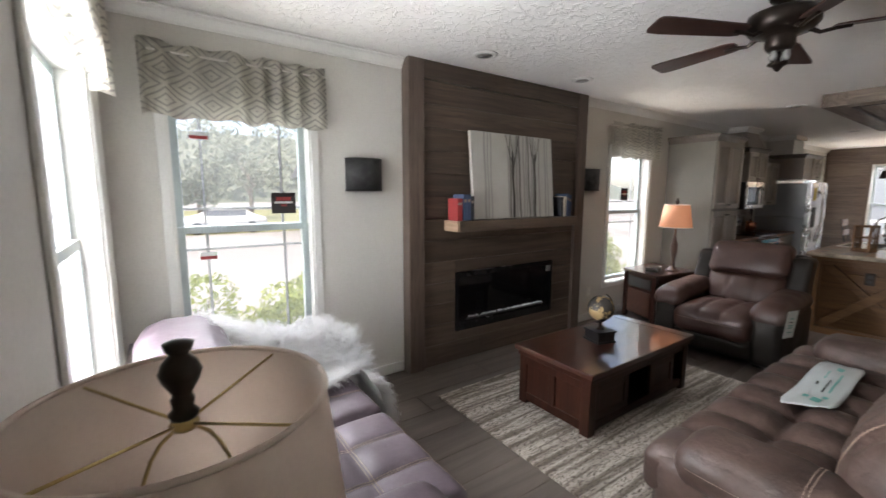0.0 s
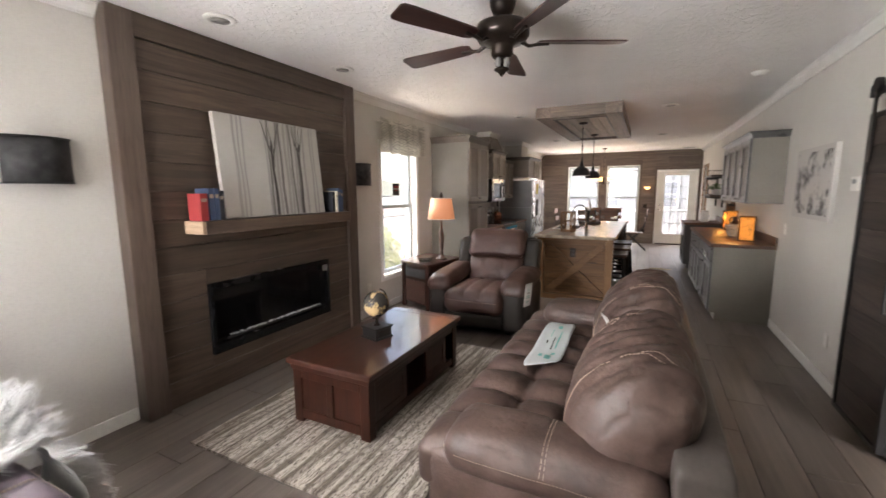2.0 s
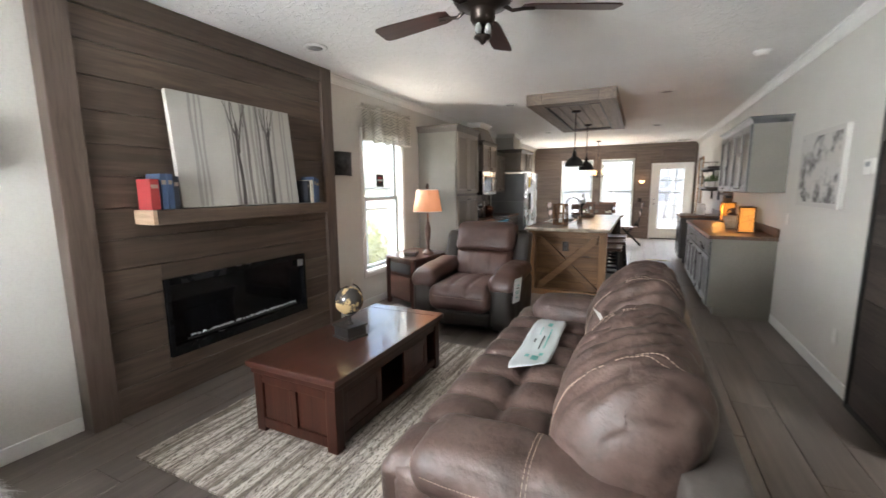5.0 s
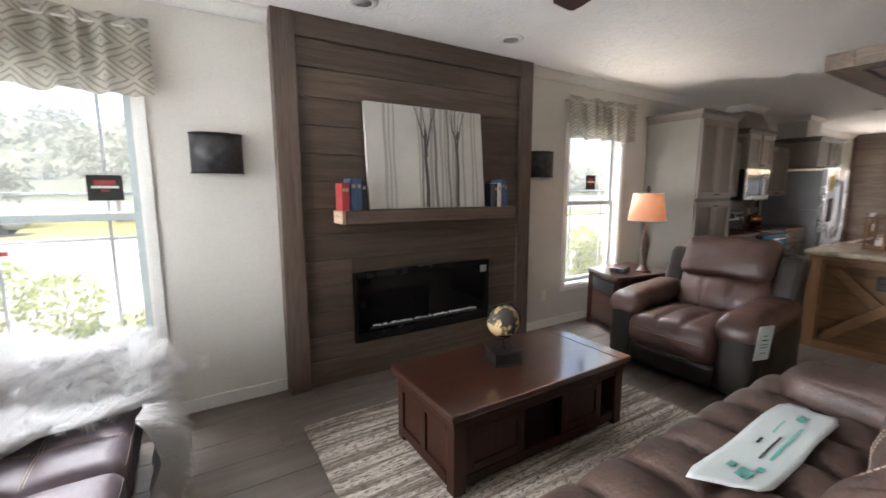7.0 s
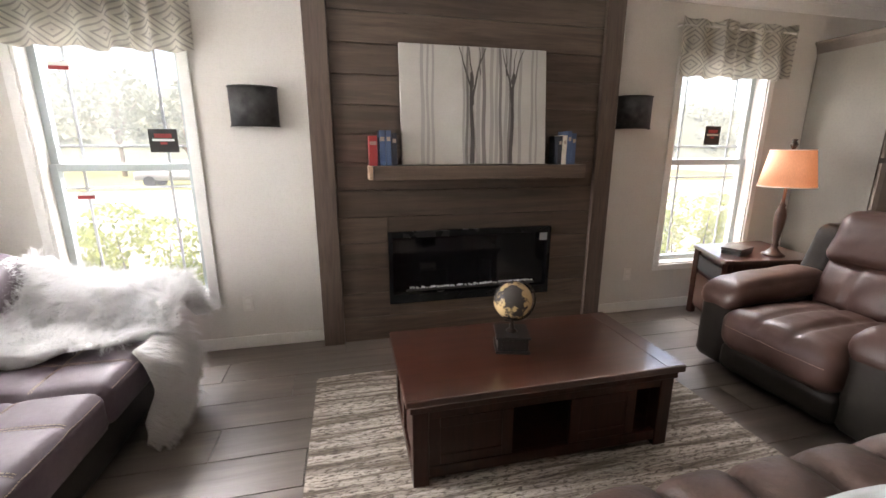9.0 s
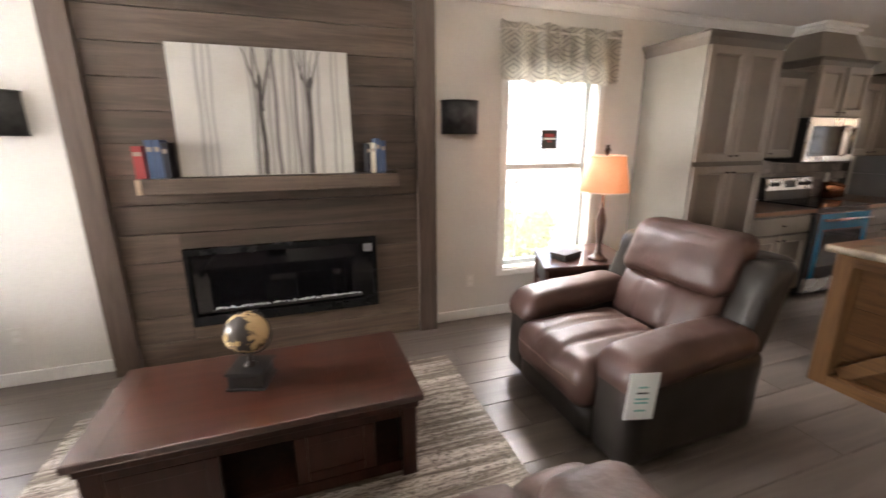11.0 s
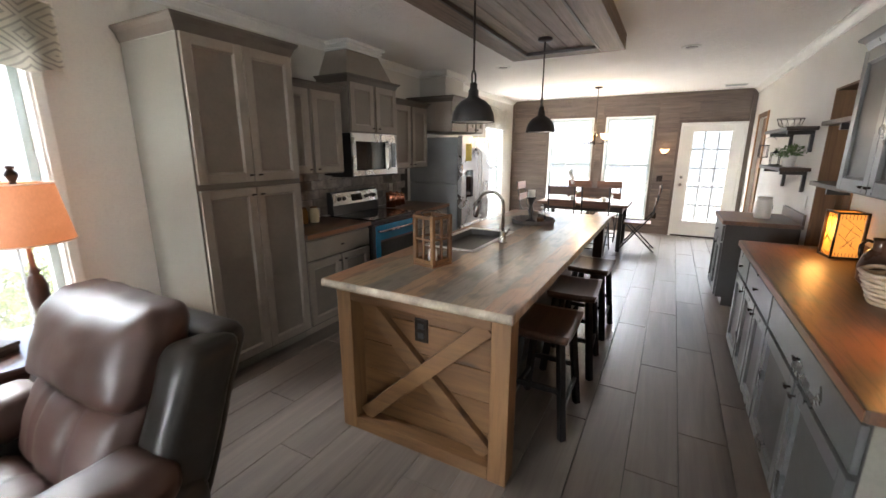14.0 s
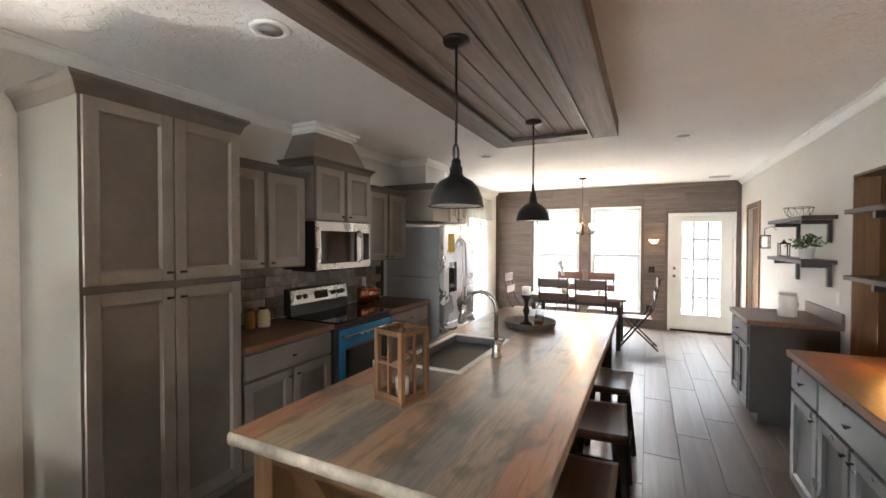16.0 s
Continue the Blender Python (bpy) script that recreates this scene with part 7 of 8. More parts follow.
def stool(x, y):
    th = thing("bar_stool", x, y, 0, 0, "brown saddle-seat bar stool on black legs", "stool", "stools at the island")
    bm = bmesh.new()
    nx, ny = 20, 10
    for zt in (0,):
        g = []
        for j in range(ny + 1):
            row = []
            for i in range(nx + 1):
                u, v = i / nx * 2 - 1, j / ny * 2 - 1
                z = 0.605 + 0.022 * u * u - 0.006 * (1 - v * v)
                row.append(bm.verts.new((0.225 * u, 0.165 * v, z)))
            g.append(row)
        for j in range(ny):
            for i in range(nx):
                bm.faces.new((g[j][i], g[j][i + 1], g[j + 1][i + 1], g[j + 1][i]))
    r = bmesh.ops.extrude_face_region(bm, geom=bm.faces[:])
    for v in [q for q in r["geom"] if isinstance(q, bmesh.types.BMVert)]:
        v.co.z -= 0.045
        v.co.x *= 0.97
        v.co.y *= 0.95
    seat = part("seat", smooth(bm), wood("stool_seat_wood", (0.05, 0.026, 0.017), (0.11, 0.06, 0.04), 0, 0.28, 0.8, 0.05, 0.05), th, "glossy brown saddle seat")
    for sx in (-1, 1):
        for sy in (-1, 1):
            bm = bmesh.new()
            bar(bm, (sx * 0.155, sy * 0.11, 0.57), (sx * 0.205, sy * 0.165, 0.0), 0.038, 0.038, 0.004)
            part("leg", bm, M_black, th)
    for sy in (-1, 1):
        bm = bmesh.new()
        bar(bm, (-0.188, sy * 0.147, 0.18), (0.188, sy * 0.147, 0.18), 0.022, 0.032, 0.003)
        part("stretcher", bm, M_black, th)
    for sx in (-1, 1):
        bm = bmesh.new()
        bar(bm, (sx * 0.18, -0.135, 0.28), (sx * 0.18, 0.135, 0.28), 0.022, 0.032, 0.003)
        part("stretcher", bm, M_black, th)
    return th


st = stool(6.94, 0.615)
copy_thing(st, pose(7.66, 0.60, 0, 0, 0, 3))
copy_thing(st, pose(8.38, 0.60, 0, 0, 0, -2))


# ---- wooden ceiling tray and pendants ----
def ceiling_tray():
    x0, x1, y0, y1 = 6.20, 9.10, 0.58, 1.67
    cx, cy = (x0 + x1) / 2, (y0 + y1) / 2
    th = thing("ceiling_tray", cx, cy, CEIL, 0, "dropped weathered-wood ceiling tray above the island", "ceiling tray")
    a, b = (x1 - x0) / 2, (y1 - y0) / 2
    f = 0.20
    for p, q, r, s, m in ((-a, a, -b, -b + f, M_beam), (-a, a, b - f, b, M_beam), (-a, -a + f, -b + f + 0.002, b - f - 0.002, M_beamy), (a - f, a, -b + f + 0.002, b - f - 0.002, M_beamy)):
        part("frame_board", boxed(p, q, r, s, -0.14, -0.0005, 0.006), m, th)
    n = 5
    w = (2 * b - 2 * f) / n
    for i in range(n):
        y = -b + f + i * w
        part("inner_board", boxed(-a + f + 0.002, a - f - 0.002, y + 0.003, y + w - 0.003, -0.116, -0.09, 0.003, 1), M_beam, th)
    bm = bmesh.new()
    for p, q, r, s in ((-a + f, a - f, -b + f, -b + f + 0.02), (-a + f, a - f, b - f - 0.02, b - f), (-a + f, -a + f + 0.02, -b + f + 0.0205, b - f - 0.0205), (a - f - 0.02, a - f, -b + f + 0.0205, b - f - 0.0205)):
        box(bm, p, q, r, s, -0.147, -0.117, 0.003)
    part("inner_trim", bm, M_dark, th, "dark inner trim")


M_beamy = wood("tray_board_cross", (0.119, 0.087, 0.066), (0.322, 0.245, 0.189), 1, 0.55, 0.7, 0.12, 0.4)
ceiling_tray()


def pendant(x, y):
    top = CEIL - 0.1165
    th = thing("pendant_lamp", x, y, top, 0, "black metal dome pendant lamp on a rod", "pendant lamp", "pendants above the island")
    L = top - 1.75
    bm = bmesh.new()
    lathe(bm, [(0.008, -0.03), (0.055, -0.024), (0.062, -0.016), (0.062, -0.0005)], 28)
    part("canopy", smooth(bm), M_bronze, th)
    bm = bmesh.new()
    cyl(bm, 0, 0, -L + 0.28, -0.025, 0.006, None, 12)
    part("rod", smooth(bm), M_bronze, th)
    bm = bmesh.new()
    tube(bm, [(0.014, 0, -L + 0.215), (0.024, 0, -L + 0.23), (0.024, 0, -L + 0.265), (0.012, 0, -L + 0.285), (-0.012, 0, -L + 0.285), (-0.024, 0, -L + 0.265), (-0.024, 0, -L + 0.23), (-0.014, 0, -L + 0.215)], 0.006, 8)
    part("yoke", smooth(bm), M_black, th)
    bm = bmesh.new()
    prof = [(0.012, -L + 0.225), (0.022, -L + 0.215), (0.022, -L + 0.19), (0.030, -L + 0.18), (0.030, -L + 0.155), (0.036, -L + 0.14), (0.075, -L + 0.118), (0.105, -L + 0.085), (0.122, -L + 0.045), (0.127, -L + 0.008), (0.132, -L), (0.127, -L), (0.122, -L + 0.01), (0.116, -L + 0.045), (0.098, -L + 0.08), (0.07, -L + 0.11), (0.02, -L + 0.13)]
    lathe(bm, prof, 40)
    part("shade", smooth(bm), M_black, th, "black dome shade")
    bm = bmesh.new()
    lathe(bm, [(0.118, -L + 0.003), (0.121, -L + 0.014), (0.100, -L + 0.016), (0.098, -L + 0.006)], 36)
    part("glass_rim", smooth(bm), M_white, th, "white frosted glass rim")
    bm = bmesh.new()
    lathe(bm, [(0.002, -L + 0.045), (0.02, -L + 0.05), (0.03, -L + 0.075), (0.016, -L + 0.115)], 18)
    part("bulb", smooth(bm), M_white, th)
    return th


pd = pendant(6.99, 1.15)
copy_thing(pd, pose(8.43, 1.15, CEIL - 0.1165))

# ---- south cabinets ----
# same cabinet paint as the north side, with the shade coloured in
cabinet("coffee_bar_cabinet", 8.50, -0.485, 180, 2.42, SOUTH * -1 - 0.485 - 0.003, 0, 0.87, "long shaker base cabinet under a brown counter, shade in its grey colour", [(0, 0.45, 'base1'), (0.45, 1.22, 'base'), (1.22, 2.42, 'base')], True, M_cabin, 0.0, paint=M_cabshade, field=M_cabshadep)
counter(8.53, -0.450, 180, 2.48, 0.617, 0.87, "brown wood-look laminate countertop of the coffee bar", 0.09)
cabinet("wall_cabinet", 7.72, -0.75, 180, 1.70, 0.317, 1.375, 2.10, "shaker wall cabinet above the coffee bar, shade in its grey colour", [(0, 0.85, 'up'), (0.85, 1.70, 'up')], False, M_cabin, 0.05, paint=M_cabshade, field=M_cabshadep)
cabinet("buffet_cabinet", 10.40, -0.47, 180, 0.74, 0.597, 0, 0.87, "shaker base cabinet near the dining door, shade in its dark grey colour", [(0, 0.74, 'base')], True, M_buffet, paint=M_cabshade, field=M_cabshadep)
counter(10.43, -0.435, 180, 0.85, 0.632, 0.87, "brown laminate countertop of the buffet", 0.10)
outlet(9.72, SOUTH, 1.12, 180)


def amber_lantern(x, y, rz):
    th = thing("lit_lantern", x, y, 0.9125, rz, "glowing amber paper lantern lamp in a dark frame", "lamp", "amber lanterns")
    w, h = 0.075, 0.30
    part("paper", boxed(-w + 0.008, w - 0.008, -w + 0.008, w - 0.008, 0.01, h - 0.005, 0.004), M_amber, th, "glowing amber paper")
    bm = bmesh.new()
    for sx in (-1, 1):
        for sy in (-1, 1):
            bar(bm, (sx * w, sy * w, 0), (sx * w, sy * w, h), 0.012, 0.012)
    for z in (0.008, h - 0.006):
        for k in range(4):
            a, b = [(-w, -w), (w, -w), (w, w), (-w, w)][k], [(w, -w), (w, w), (-w, w), (-w, -w)][k]
            bar(bm, (*a, z), (*b, z), 0.012, 0.012)
    part("frame", bm, M_bronze, th)
    rnd = random.Random(int(x * 10))
    for k in range(4):
        bm = bmesh.new()
        for i in range(7):
            u0, u1 = rnd.uniform(-w, w), rnd.uniform(-w, w)
            z0 = rnd.uniform(0.03, h - 0.1)
            bar(bm, (u0 * 0.9, -w + 0.004, z0), (u1 * 0.9, -w + 0.004, z0 + rnd.uniform(0.03, 0.10)), 0.002, 0.002)
        for i in range(9):
            u = -w + 0.018 * i + 0.004
            bar(bm, (u, -w + 0.004, h - 0.045), (u, -w + 0.004, h - 0.01), 0.002, 0.002)
            bar(bm, (u, -w + 0.004, 0.012), (u, -w + 0.004, 0.04), 0.002, 0.002)
        tw = part("twig_lattice", bm, M_bronze, th)
        tw.matrix_basis = pose(0, 0, 0, 0, 0, 90 * k)
    return th


amber_lantern(8.20, -0.945, 8)
amber_lantern(6.52, -0.86, -6)
lamp_point("amber_lantern_bulb", 8.20, -0.84, 1.10, 0.6, 0.07, (1.0, 0.48, 0.12))
lamp_point("amber_lantern_bulb", 6.52, -0.76, 1.10, 0.6, 0.07, (1.0, 0.48, 0.12))
jg = thing("jug", 7.52, -0.90, 0.9125, 40, "brown glazed jug with a loop handle on the coffee bar", "jug")
bm = bmesh.new()
lathe(bm, [(0.05, 0), (0.066, 0.02), (0.072, 0.09), (0.058, 0.15), (0.030, 0.19), (0.028, 0.225), (0.036, 0.24), (0.030, 0.238), (0.022, 0.2), (0.003, 0.19)], 28)
jb = part("body", smooth(bm), surface("brown_glaze", (0.05, 0.022, 0.012), (0.11, 0.05, 0.028), 0.3, 9, 50, 0.1), jg)
bm = bmesh.new()
tube(bm, [(0.027, 0, 0.215), (0.06, 0, 0.222), (0.085, 0, 0.19), (0.082, 0, 0.14), (0.062, 0, 0.13)], 0.008, 8)
part("handle", smooth(bm), M_bronze, jg)
bk = thing("wire_basket", 7.15, -0.88, 0.9125, 0, "pale woven basket on the coffee bar", "basket")
bm = bmesh.new()
for k in range(7):
    r, z = 0.10 + 0.008 * k, 0.008 + 0.022 * k
    tube(bm, [(r * math.cos(2 * math.pi * i / 24), r * math.sin(2 * math.pi * i / 24), z + 0.004 * math.sin(12 * math.pi * i / 24 + k * 3)) for i in range(25)], 0.011, 6)
part("weave", smooth(bm), surface("pale_wicker", (0.40, 0.34, 0.26), (0.55, 0.48, 0.38), 0.8, 12, 60, 0.4), bk)
bm = bmesh.new()
cyl(bm, 0, 0, 0.0, 0.006, 0.10)
part("basket_floor", bm, M_stud, bk)

# pine-lined niche with two shelves
nb = thing("pine_niche", (S_NICHE[0] + S_NICHE[1]) / 2, SOUTH - TH, 0, 0, "shallow alcove lined with knotty pine boards", "alcove", "", "structure")
wn2 = (S_NICHE[1] - S_NICHE[0])
for i in range(5):
    w5 = wn2 / 5
    part("board", boxed(-wn2 / 2 + i * w5 + 0.003, -wn2 / 2 + (i + 1) * w5 - 0.003, 0.002, 0.022, 0, 2.10, 0.003, 1), M_niche, nb)
for s in (-1, 1):
    part("lining_board", boxed(s * wn2 / 2 - (0.02 if s > 0 else 0), s * wn2 / 2 + (0.02 if s < 0 else 0), 0.023, TH + 0.012, 0, 2.10, 0.003), M_niche, nb)
part("lining_board", boxed(-wn2 / 2 + 0.021, wn2 / 2 - 0.021, 0.023, TH + 0.012, 2.08, 2.10, 0.003), M_pine, nb)
for z in (1.30, 1.80):
    sh = thing("niche_shelf", (S_NICHE[0] + S_NICHE[1]) / 2, SOUTH - TH + 0.0235, z, 0, "grey weathered wooden shelf board in the alcove", "shelf", "alcove shelves")
    part("board", boxed(-wn2 / 2 + 0.022, wn2 / 2 - 0.022, 0, 0.205, 0, 0.035, 0.004), M_shelfw, sh)
    part("bracket", boxed(-0.02, 0.02, 0.001, 0.18, -0.05, -0.0005, 0.003), M_black, sh)

# open shelves over the buffet
for z in (1.40, 1.78):
    sh = thing("wall_shelf", 10.30, SOUTH, z, 0, "dark wooden wall shelf on black L brackets", "shelf", "open wall shelves")
    part("board", boxed(-0.55, 0.55, 0.001, 0.24, 0, 0.035, 0.004), M_dark, sh)
    for x in (-0.42, 0.40):
        bm = bmesh.new()
        box(bm, x - 0.02, x + 0.02, 0.001, 0.21, -0.036, -0.0005, 0.003)
        box(bm, x - 0.02, x + 0.02, 0.001, 0.032, -0.20, -0.0365, 0.003)
        part("bracket", bm, M_black, sh)
wb = thing("wire_bowl", 10.28, SOUTH + 0.125, 1.8155, 0, "rusty wire fruit bowl on the top shelf", "bowl")
bm = bmesh.new()
for r, z in ((0.06, 0.004), (0.115, 0.10)):
    tube(bm, [(r * math.cos(2 * math.pi * i / 28), r * math.sin(2 * math.pi * i / 28), z) for i in range(29)], 0.003, 6)
for k in range(12):
    a = 2 * math.pi * k / 12
    tube(bm, [(0.06 * math.cos(a), 0.06 * math.sin(a), 0.004), (0.095 * math.cos(a + .2), 0.095 * math.sin(a + .2), 0.04), (0.115 * math.cos(a), 0.115 * math.sin(a), 0.10)], 0.002, 5)
part("wire", smooth(bm), M_bronze, wb)


def potted_plant(x, y, z, label, r=0.12, h=0.11):
    th = thing("potted_plant", x, y, z, 0, label, "plant")
    bm = bmesh.new()
    lathe(bm, [(0.045, 0), (0.06, 0.10), (0.064, 0.10), (0.064, 0.105), (0.055, 0.105), (0.052, 0.09), (0.003, 0.09)], 24)
    part("pot", smooth(bm), M_white if h < 0.12 else M_steel, th)
    rnd = random.Random(8)
    vs, fs = [], []
    for k in range(260):
        a, el = rnd.uniform(0, 2 * math.pi), rnd.uniform(0.1, 1.45)
        d = Vector((math.cos(a) * math.cos(el), math.sin(a) * math.cos(el), math.sin(el) * 0.8))
        p0 = Vector((0, 0, 0.10)) + d * rnd.uniform(0.03, r)
        dirn = (d + Vector((rnd.gauss(0, .5), rnd.gauss(0, .5), rnd.gauss(0, .4)))).normalized()
        s = dirn.cross(Vector((rnd.gauss(0, 1), rnd.gauss(0, 1), 1))).normalized() * rnd.uniform(0.005, 0.010)
        ln = rnd.uniform(0.025, 0.05)
        b = len(vs)
        vs += [p0, p0 + dirn * ln * 0.5 + s, p0 + dirn * ln, p0 + dirn * ln * 0.5 - s]
        fs.append((b, b + 1, b + 2, b + 3))
    me = bpy.data.meshes.new("leaves")
    me.from_pydata(vs, [], fs)
    me.materials.append(M_leaf)
    o = new("leaves", me)
    o.parent = th
    tagged(o, "small green leaves", "", "", "stuff")


def leaf_material(name, c0, c1):
    m, nt, p = nodes(name)
    g = nt.nodes.new("ShaderNodeNewGeometry")
    nt.links.new(ramp(nt, g.outputs["Random Per Island"], c0, c1, 0, 1), p.inputs["Base Color"])
    p.inputs["Roughness"].default_value = 0.55
    tr = nt.nodes.new("ShaderNodeBsdfTranslucent")
    tr.inputs[0].default_value = (*c1, 1)
    mx = nt.nodes.new("ShaderNodeMixShader")
    mx.inputs[0].default_value = 0.3
    nt.links.new(p.outputs[0], mx.inputs[1])
    nt.links.new(tr.outputs[0], mx.inputs[2])
    nt.links.new(mx.outputs[0], nt.nodes["Material Output"].inputs[0])
    return m


M_leaf = leaf_material("leaf_green", (0.04, 0.08, 0.025), (0.10, 0.17, 0.05))
M_leafy = leaf_material("leaf_bright", (0.09, 0.14, 0.03), (0.25, 0.28, 0.07))
# far leaves, paled towards grey to paint in the distance haze
M_leafhaze = leaf_material("leaf_far_hazed", (0.13, 0.15, 0.10), (0.24, 0.26, 0.19))
potted_plant(10.05, SOUTH + 0.12, 1.4355, "leafy green plant in a pale pot on the shelf", 0.14)
ck = thing("stoneware_crock", 9.98, -0.80, 0.9125, 0, "white stoneware crock jar on the buffet", "crock")
bm = bmesh.new()
lathe(bm, [(0.064, 0), (0.072, 0.01), (0.073, 0.165), (0.062, 0.185), (0.060, 0.195), (0.066, 0.200), (0.066, 0.215), (0.058, 0.213), (0.056, 0.19), (0.003, 0.185)], 28)
part("jar", smooth(bm), M_white, ck)
part("mark", boxed(-0.02, 0.02, -0.075, -0.0705, 0.09, 0.13, 0.001), M_ink, ck)
for x, y, z in ((10.75, SOUTH + 0.12, 1.4355),):
    lt = thing("small_lantern", x, y, z, 0, "small black metal and glass lantern", "lantern", "small lanterns")
    bm = bmesh.new()
    w, h = 0.04, 0.13
    for sx in (-1, 1):
        for sy in (-1, 1):
            bar(bm, (sx * w, sy * w, 0), (sx * w, sy * w, h), 0.007, 0.007)
    box(bm, -w - 0.006, w + 0.006, -w - 0.006, w + 0.006, 0, 0.01)
    box(bm, -w - 0.006, w + 0.006, -w - 0.006, w + 0.006, h, h + 0.012)
    lathe(bm, [(0.03, h + 0.012), (0.008, h + 0.04), (0.004, h + 0.05)], 12)
    part("cage", bm, M_black, lt)
wl = thing("wall_lantern", 11.55, SOUTH, 1.62, 0, "small black glass lantern on a wall hook", "lantern", "small lanterns")
bm = bmesh.new()
tube(bm, [(0, 0.002, 0.12), (0, 0.05, 0.16), (0, 0.12, 0.13), (0, 0.12, 0.05)], 0.004, 6)
part("hook", bm, M_black, wl)
bm = bmesh.new()
w, h = 0.045, 0.14
for sx in (-1, 1):
    for sy in (-1, 1):
        bar(bm, (sx * w, 0.12 + sy * w, -0.1), (sx * w, 0.12 + sy * w, h - 0.1), 0.007, 0.007)
box(bm, -w - 0.006, w + 0.006, 0.12 - w - 0.006, 0.12 + w + 0.006, -0.11, -0.10)
box(bm, -w - 0.006, w + 0.006, 0.12 - w - 0.006, 0.12 + w + 0.006, h - 0.10, h - 0.088)
part("cage", bm, M_black, wl)
bm = bmesh.new()
for a in (S_HALL[0] - 0.075, S_HALL[1] + 0.005):
    box(bm, a, a + 0.07, SOUTH + 0.001, SOUTH + 0.02, 0, 2.17, 0.003)
structure("trim_hall_casing", bm, M_sunpine, "pine casing of the passage doorway", "trim")
structure("trim_hall_head", boxed(S_HALL[0] - 0.0, S_HALL[1] + 0.0, SOUTH + 0.001, SOUTH + 0.018, 2.10, 2.17, 0.003), M_pine, "pine casing head", "trim")
structure("door_2", boxed(S_HALL[0], S_HALL[1], SOUTH - 0.09, SOUTH - 0.05, 0.005, 2.10, 0.003), M_pinev, "closed knotty pine door", "door")

# ---- dining end ----
def dining_table():
    th = thing("dining_table", 12.05, 1.33, 0, 0, "wooden plank dining table on dark legs", "dining table")
    part("tabletop", boxed(-0.42, 0.42, -0.72, 0.72, 0.72, 0.76, 0.006), wood("table_plank", (0.11, 0.06, 0.035), (0.24, 0.14, 0.085), 1, 0.4, 0.8, 0.05, 0.1), th)
    part("apron", boxed(-0.36, 0.36, -0.64, 0.64, 0.63, 0.7195, 0.004), M_dark, th)
    for sx in (-1, 1):
        for sy in (-1, 1):
            part("leg", boxed(sx * 0.34 - 0.03, sx * 0.34 + 0.03, sy * 0.62 - 0.03, sy * 0.62 + 0.03, 0, 0.63, 0.004), M_black, th)


dining_table()


def folding_chair(x, y, rz):
    """Faces +x."""
    th = thing("folding_chair", x, y, 0, rz, "folding chair with brown slatted wooden back on a dark metal frame", "chair", "dining chairs")
    w = 0.20
    for s in (-1, 1):
        bm = bmesh.new()
        tube(bm, [(-0.30, s * w, 1.06), (-0.22, s * w, 0.62), (0.24, s * w, 0.008)], 0.011, 8)
        part("frame_tube", smooth(bm), M_black, th)
        bm = bmesh.new()
        tube(bm, [(0.16, s * (w - 0.028), 0.44), (-0.28, s * (w - 0.028), 0.008)], 0.011, 8)
        part("leg", smooth(bm), M_black, th)
    part("seat", boxed(-0.20, 0.20, -w + 0.02, w - 0.02, 0.44, 0.465, 0.006), M_chairwood, th)
    for z0, z1, dx in ((0.92, 1.05, -0.29), (0.73, 0.84, -0.255)):
        part("back_slat", boxed(dx + 0.006, dx + 0.022, -w - 0.02, w + 0.02, z0, z1, 0.004), M_chairwood, th)
    for xx, z in ((0.18, 0.085), (-0.22, 0.085)):
        bm = bmesh.new()
        ww = w if xx > 0 else w - 0.028
        tube(bm, [(xx, -ww, z), (xx, ww, z)], 0.008, 8)
        part("crossbar", smooth(bm), M_black, th)
    return th


M_chairwood = wood("chair_slat_wood", (0.10, 0.045, 0.026), (0.20, 0.095, 0.055), 1, 0.4, 0.8, 0.08, 0.08)
fc = folding_chair(11.55, 1.05, 0)
copy_thing(fc, pose(11.55, 1.58, 0, 0, 0, 3))
copy_thing(fc, pose(12.62, 1.06, 0, 0, 0, 180))
copy_thing(fc, pose(12.62, 1.60, 0, 0, 0, 178))
copy_thing(fc, pose(12.05, 0.48, 0, 0, 0, 92))
copy_thing(fc, pose(12.05, 2.20, 0, 0, 0, -90))
orchid = thing("orchid", 12.1, 1.55, 0.7605, 0, "white orchid with green leaves on the dining table", "plant")
bm = bmesh.new()
lathe(bm, [(0.04, 0), (0.055, 0.09), (0.05, 0.09), (0.003, 0.085)], 20)
part("pot", smooth(bm), M_white, orchid)
bm = bmesh.new()
tube(bm, [(0, 0, 0.08), (0.02, 0.01, 0.25), (0.0, 0.03, 0.42), (-0.03, 0.07, 0.50)], 0.004, 6)
part("stem", bm, M_leaf, orchid)
rnd = random.Random(4)
for k in range(9):
    bm = bmesh.new()
    t = k / 8
    c = Vector((0.012 - 0.04 * t, 0.02 + 0.05 * t, 0.30 + 0.20 * t)) + Vector((rnd.gauss(0, .012), rnd.gauss(0, .012), 0))
    for i in range(5):
        a = 2 * math.pi * i / 5
        bmesh.ops.create_icosphere(bm, subdivisions=1, radius=0.016, matrix=Matrix.Translation(c + Vector((0.004, 0.017 * math.cos(a), 0.017 * math.sin(a)))) @ Matrix.Diagonal((0.3, 1, 1, 1)))
    part("flower", smooth(bm), M_white, orchid)
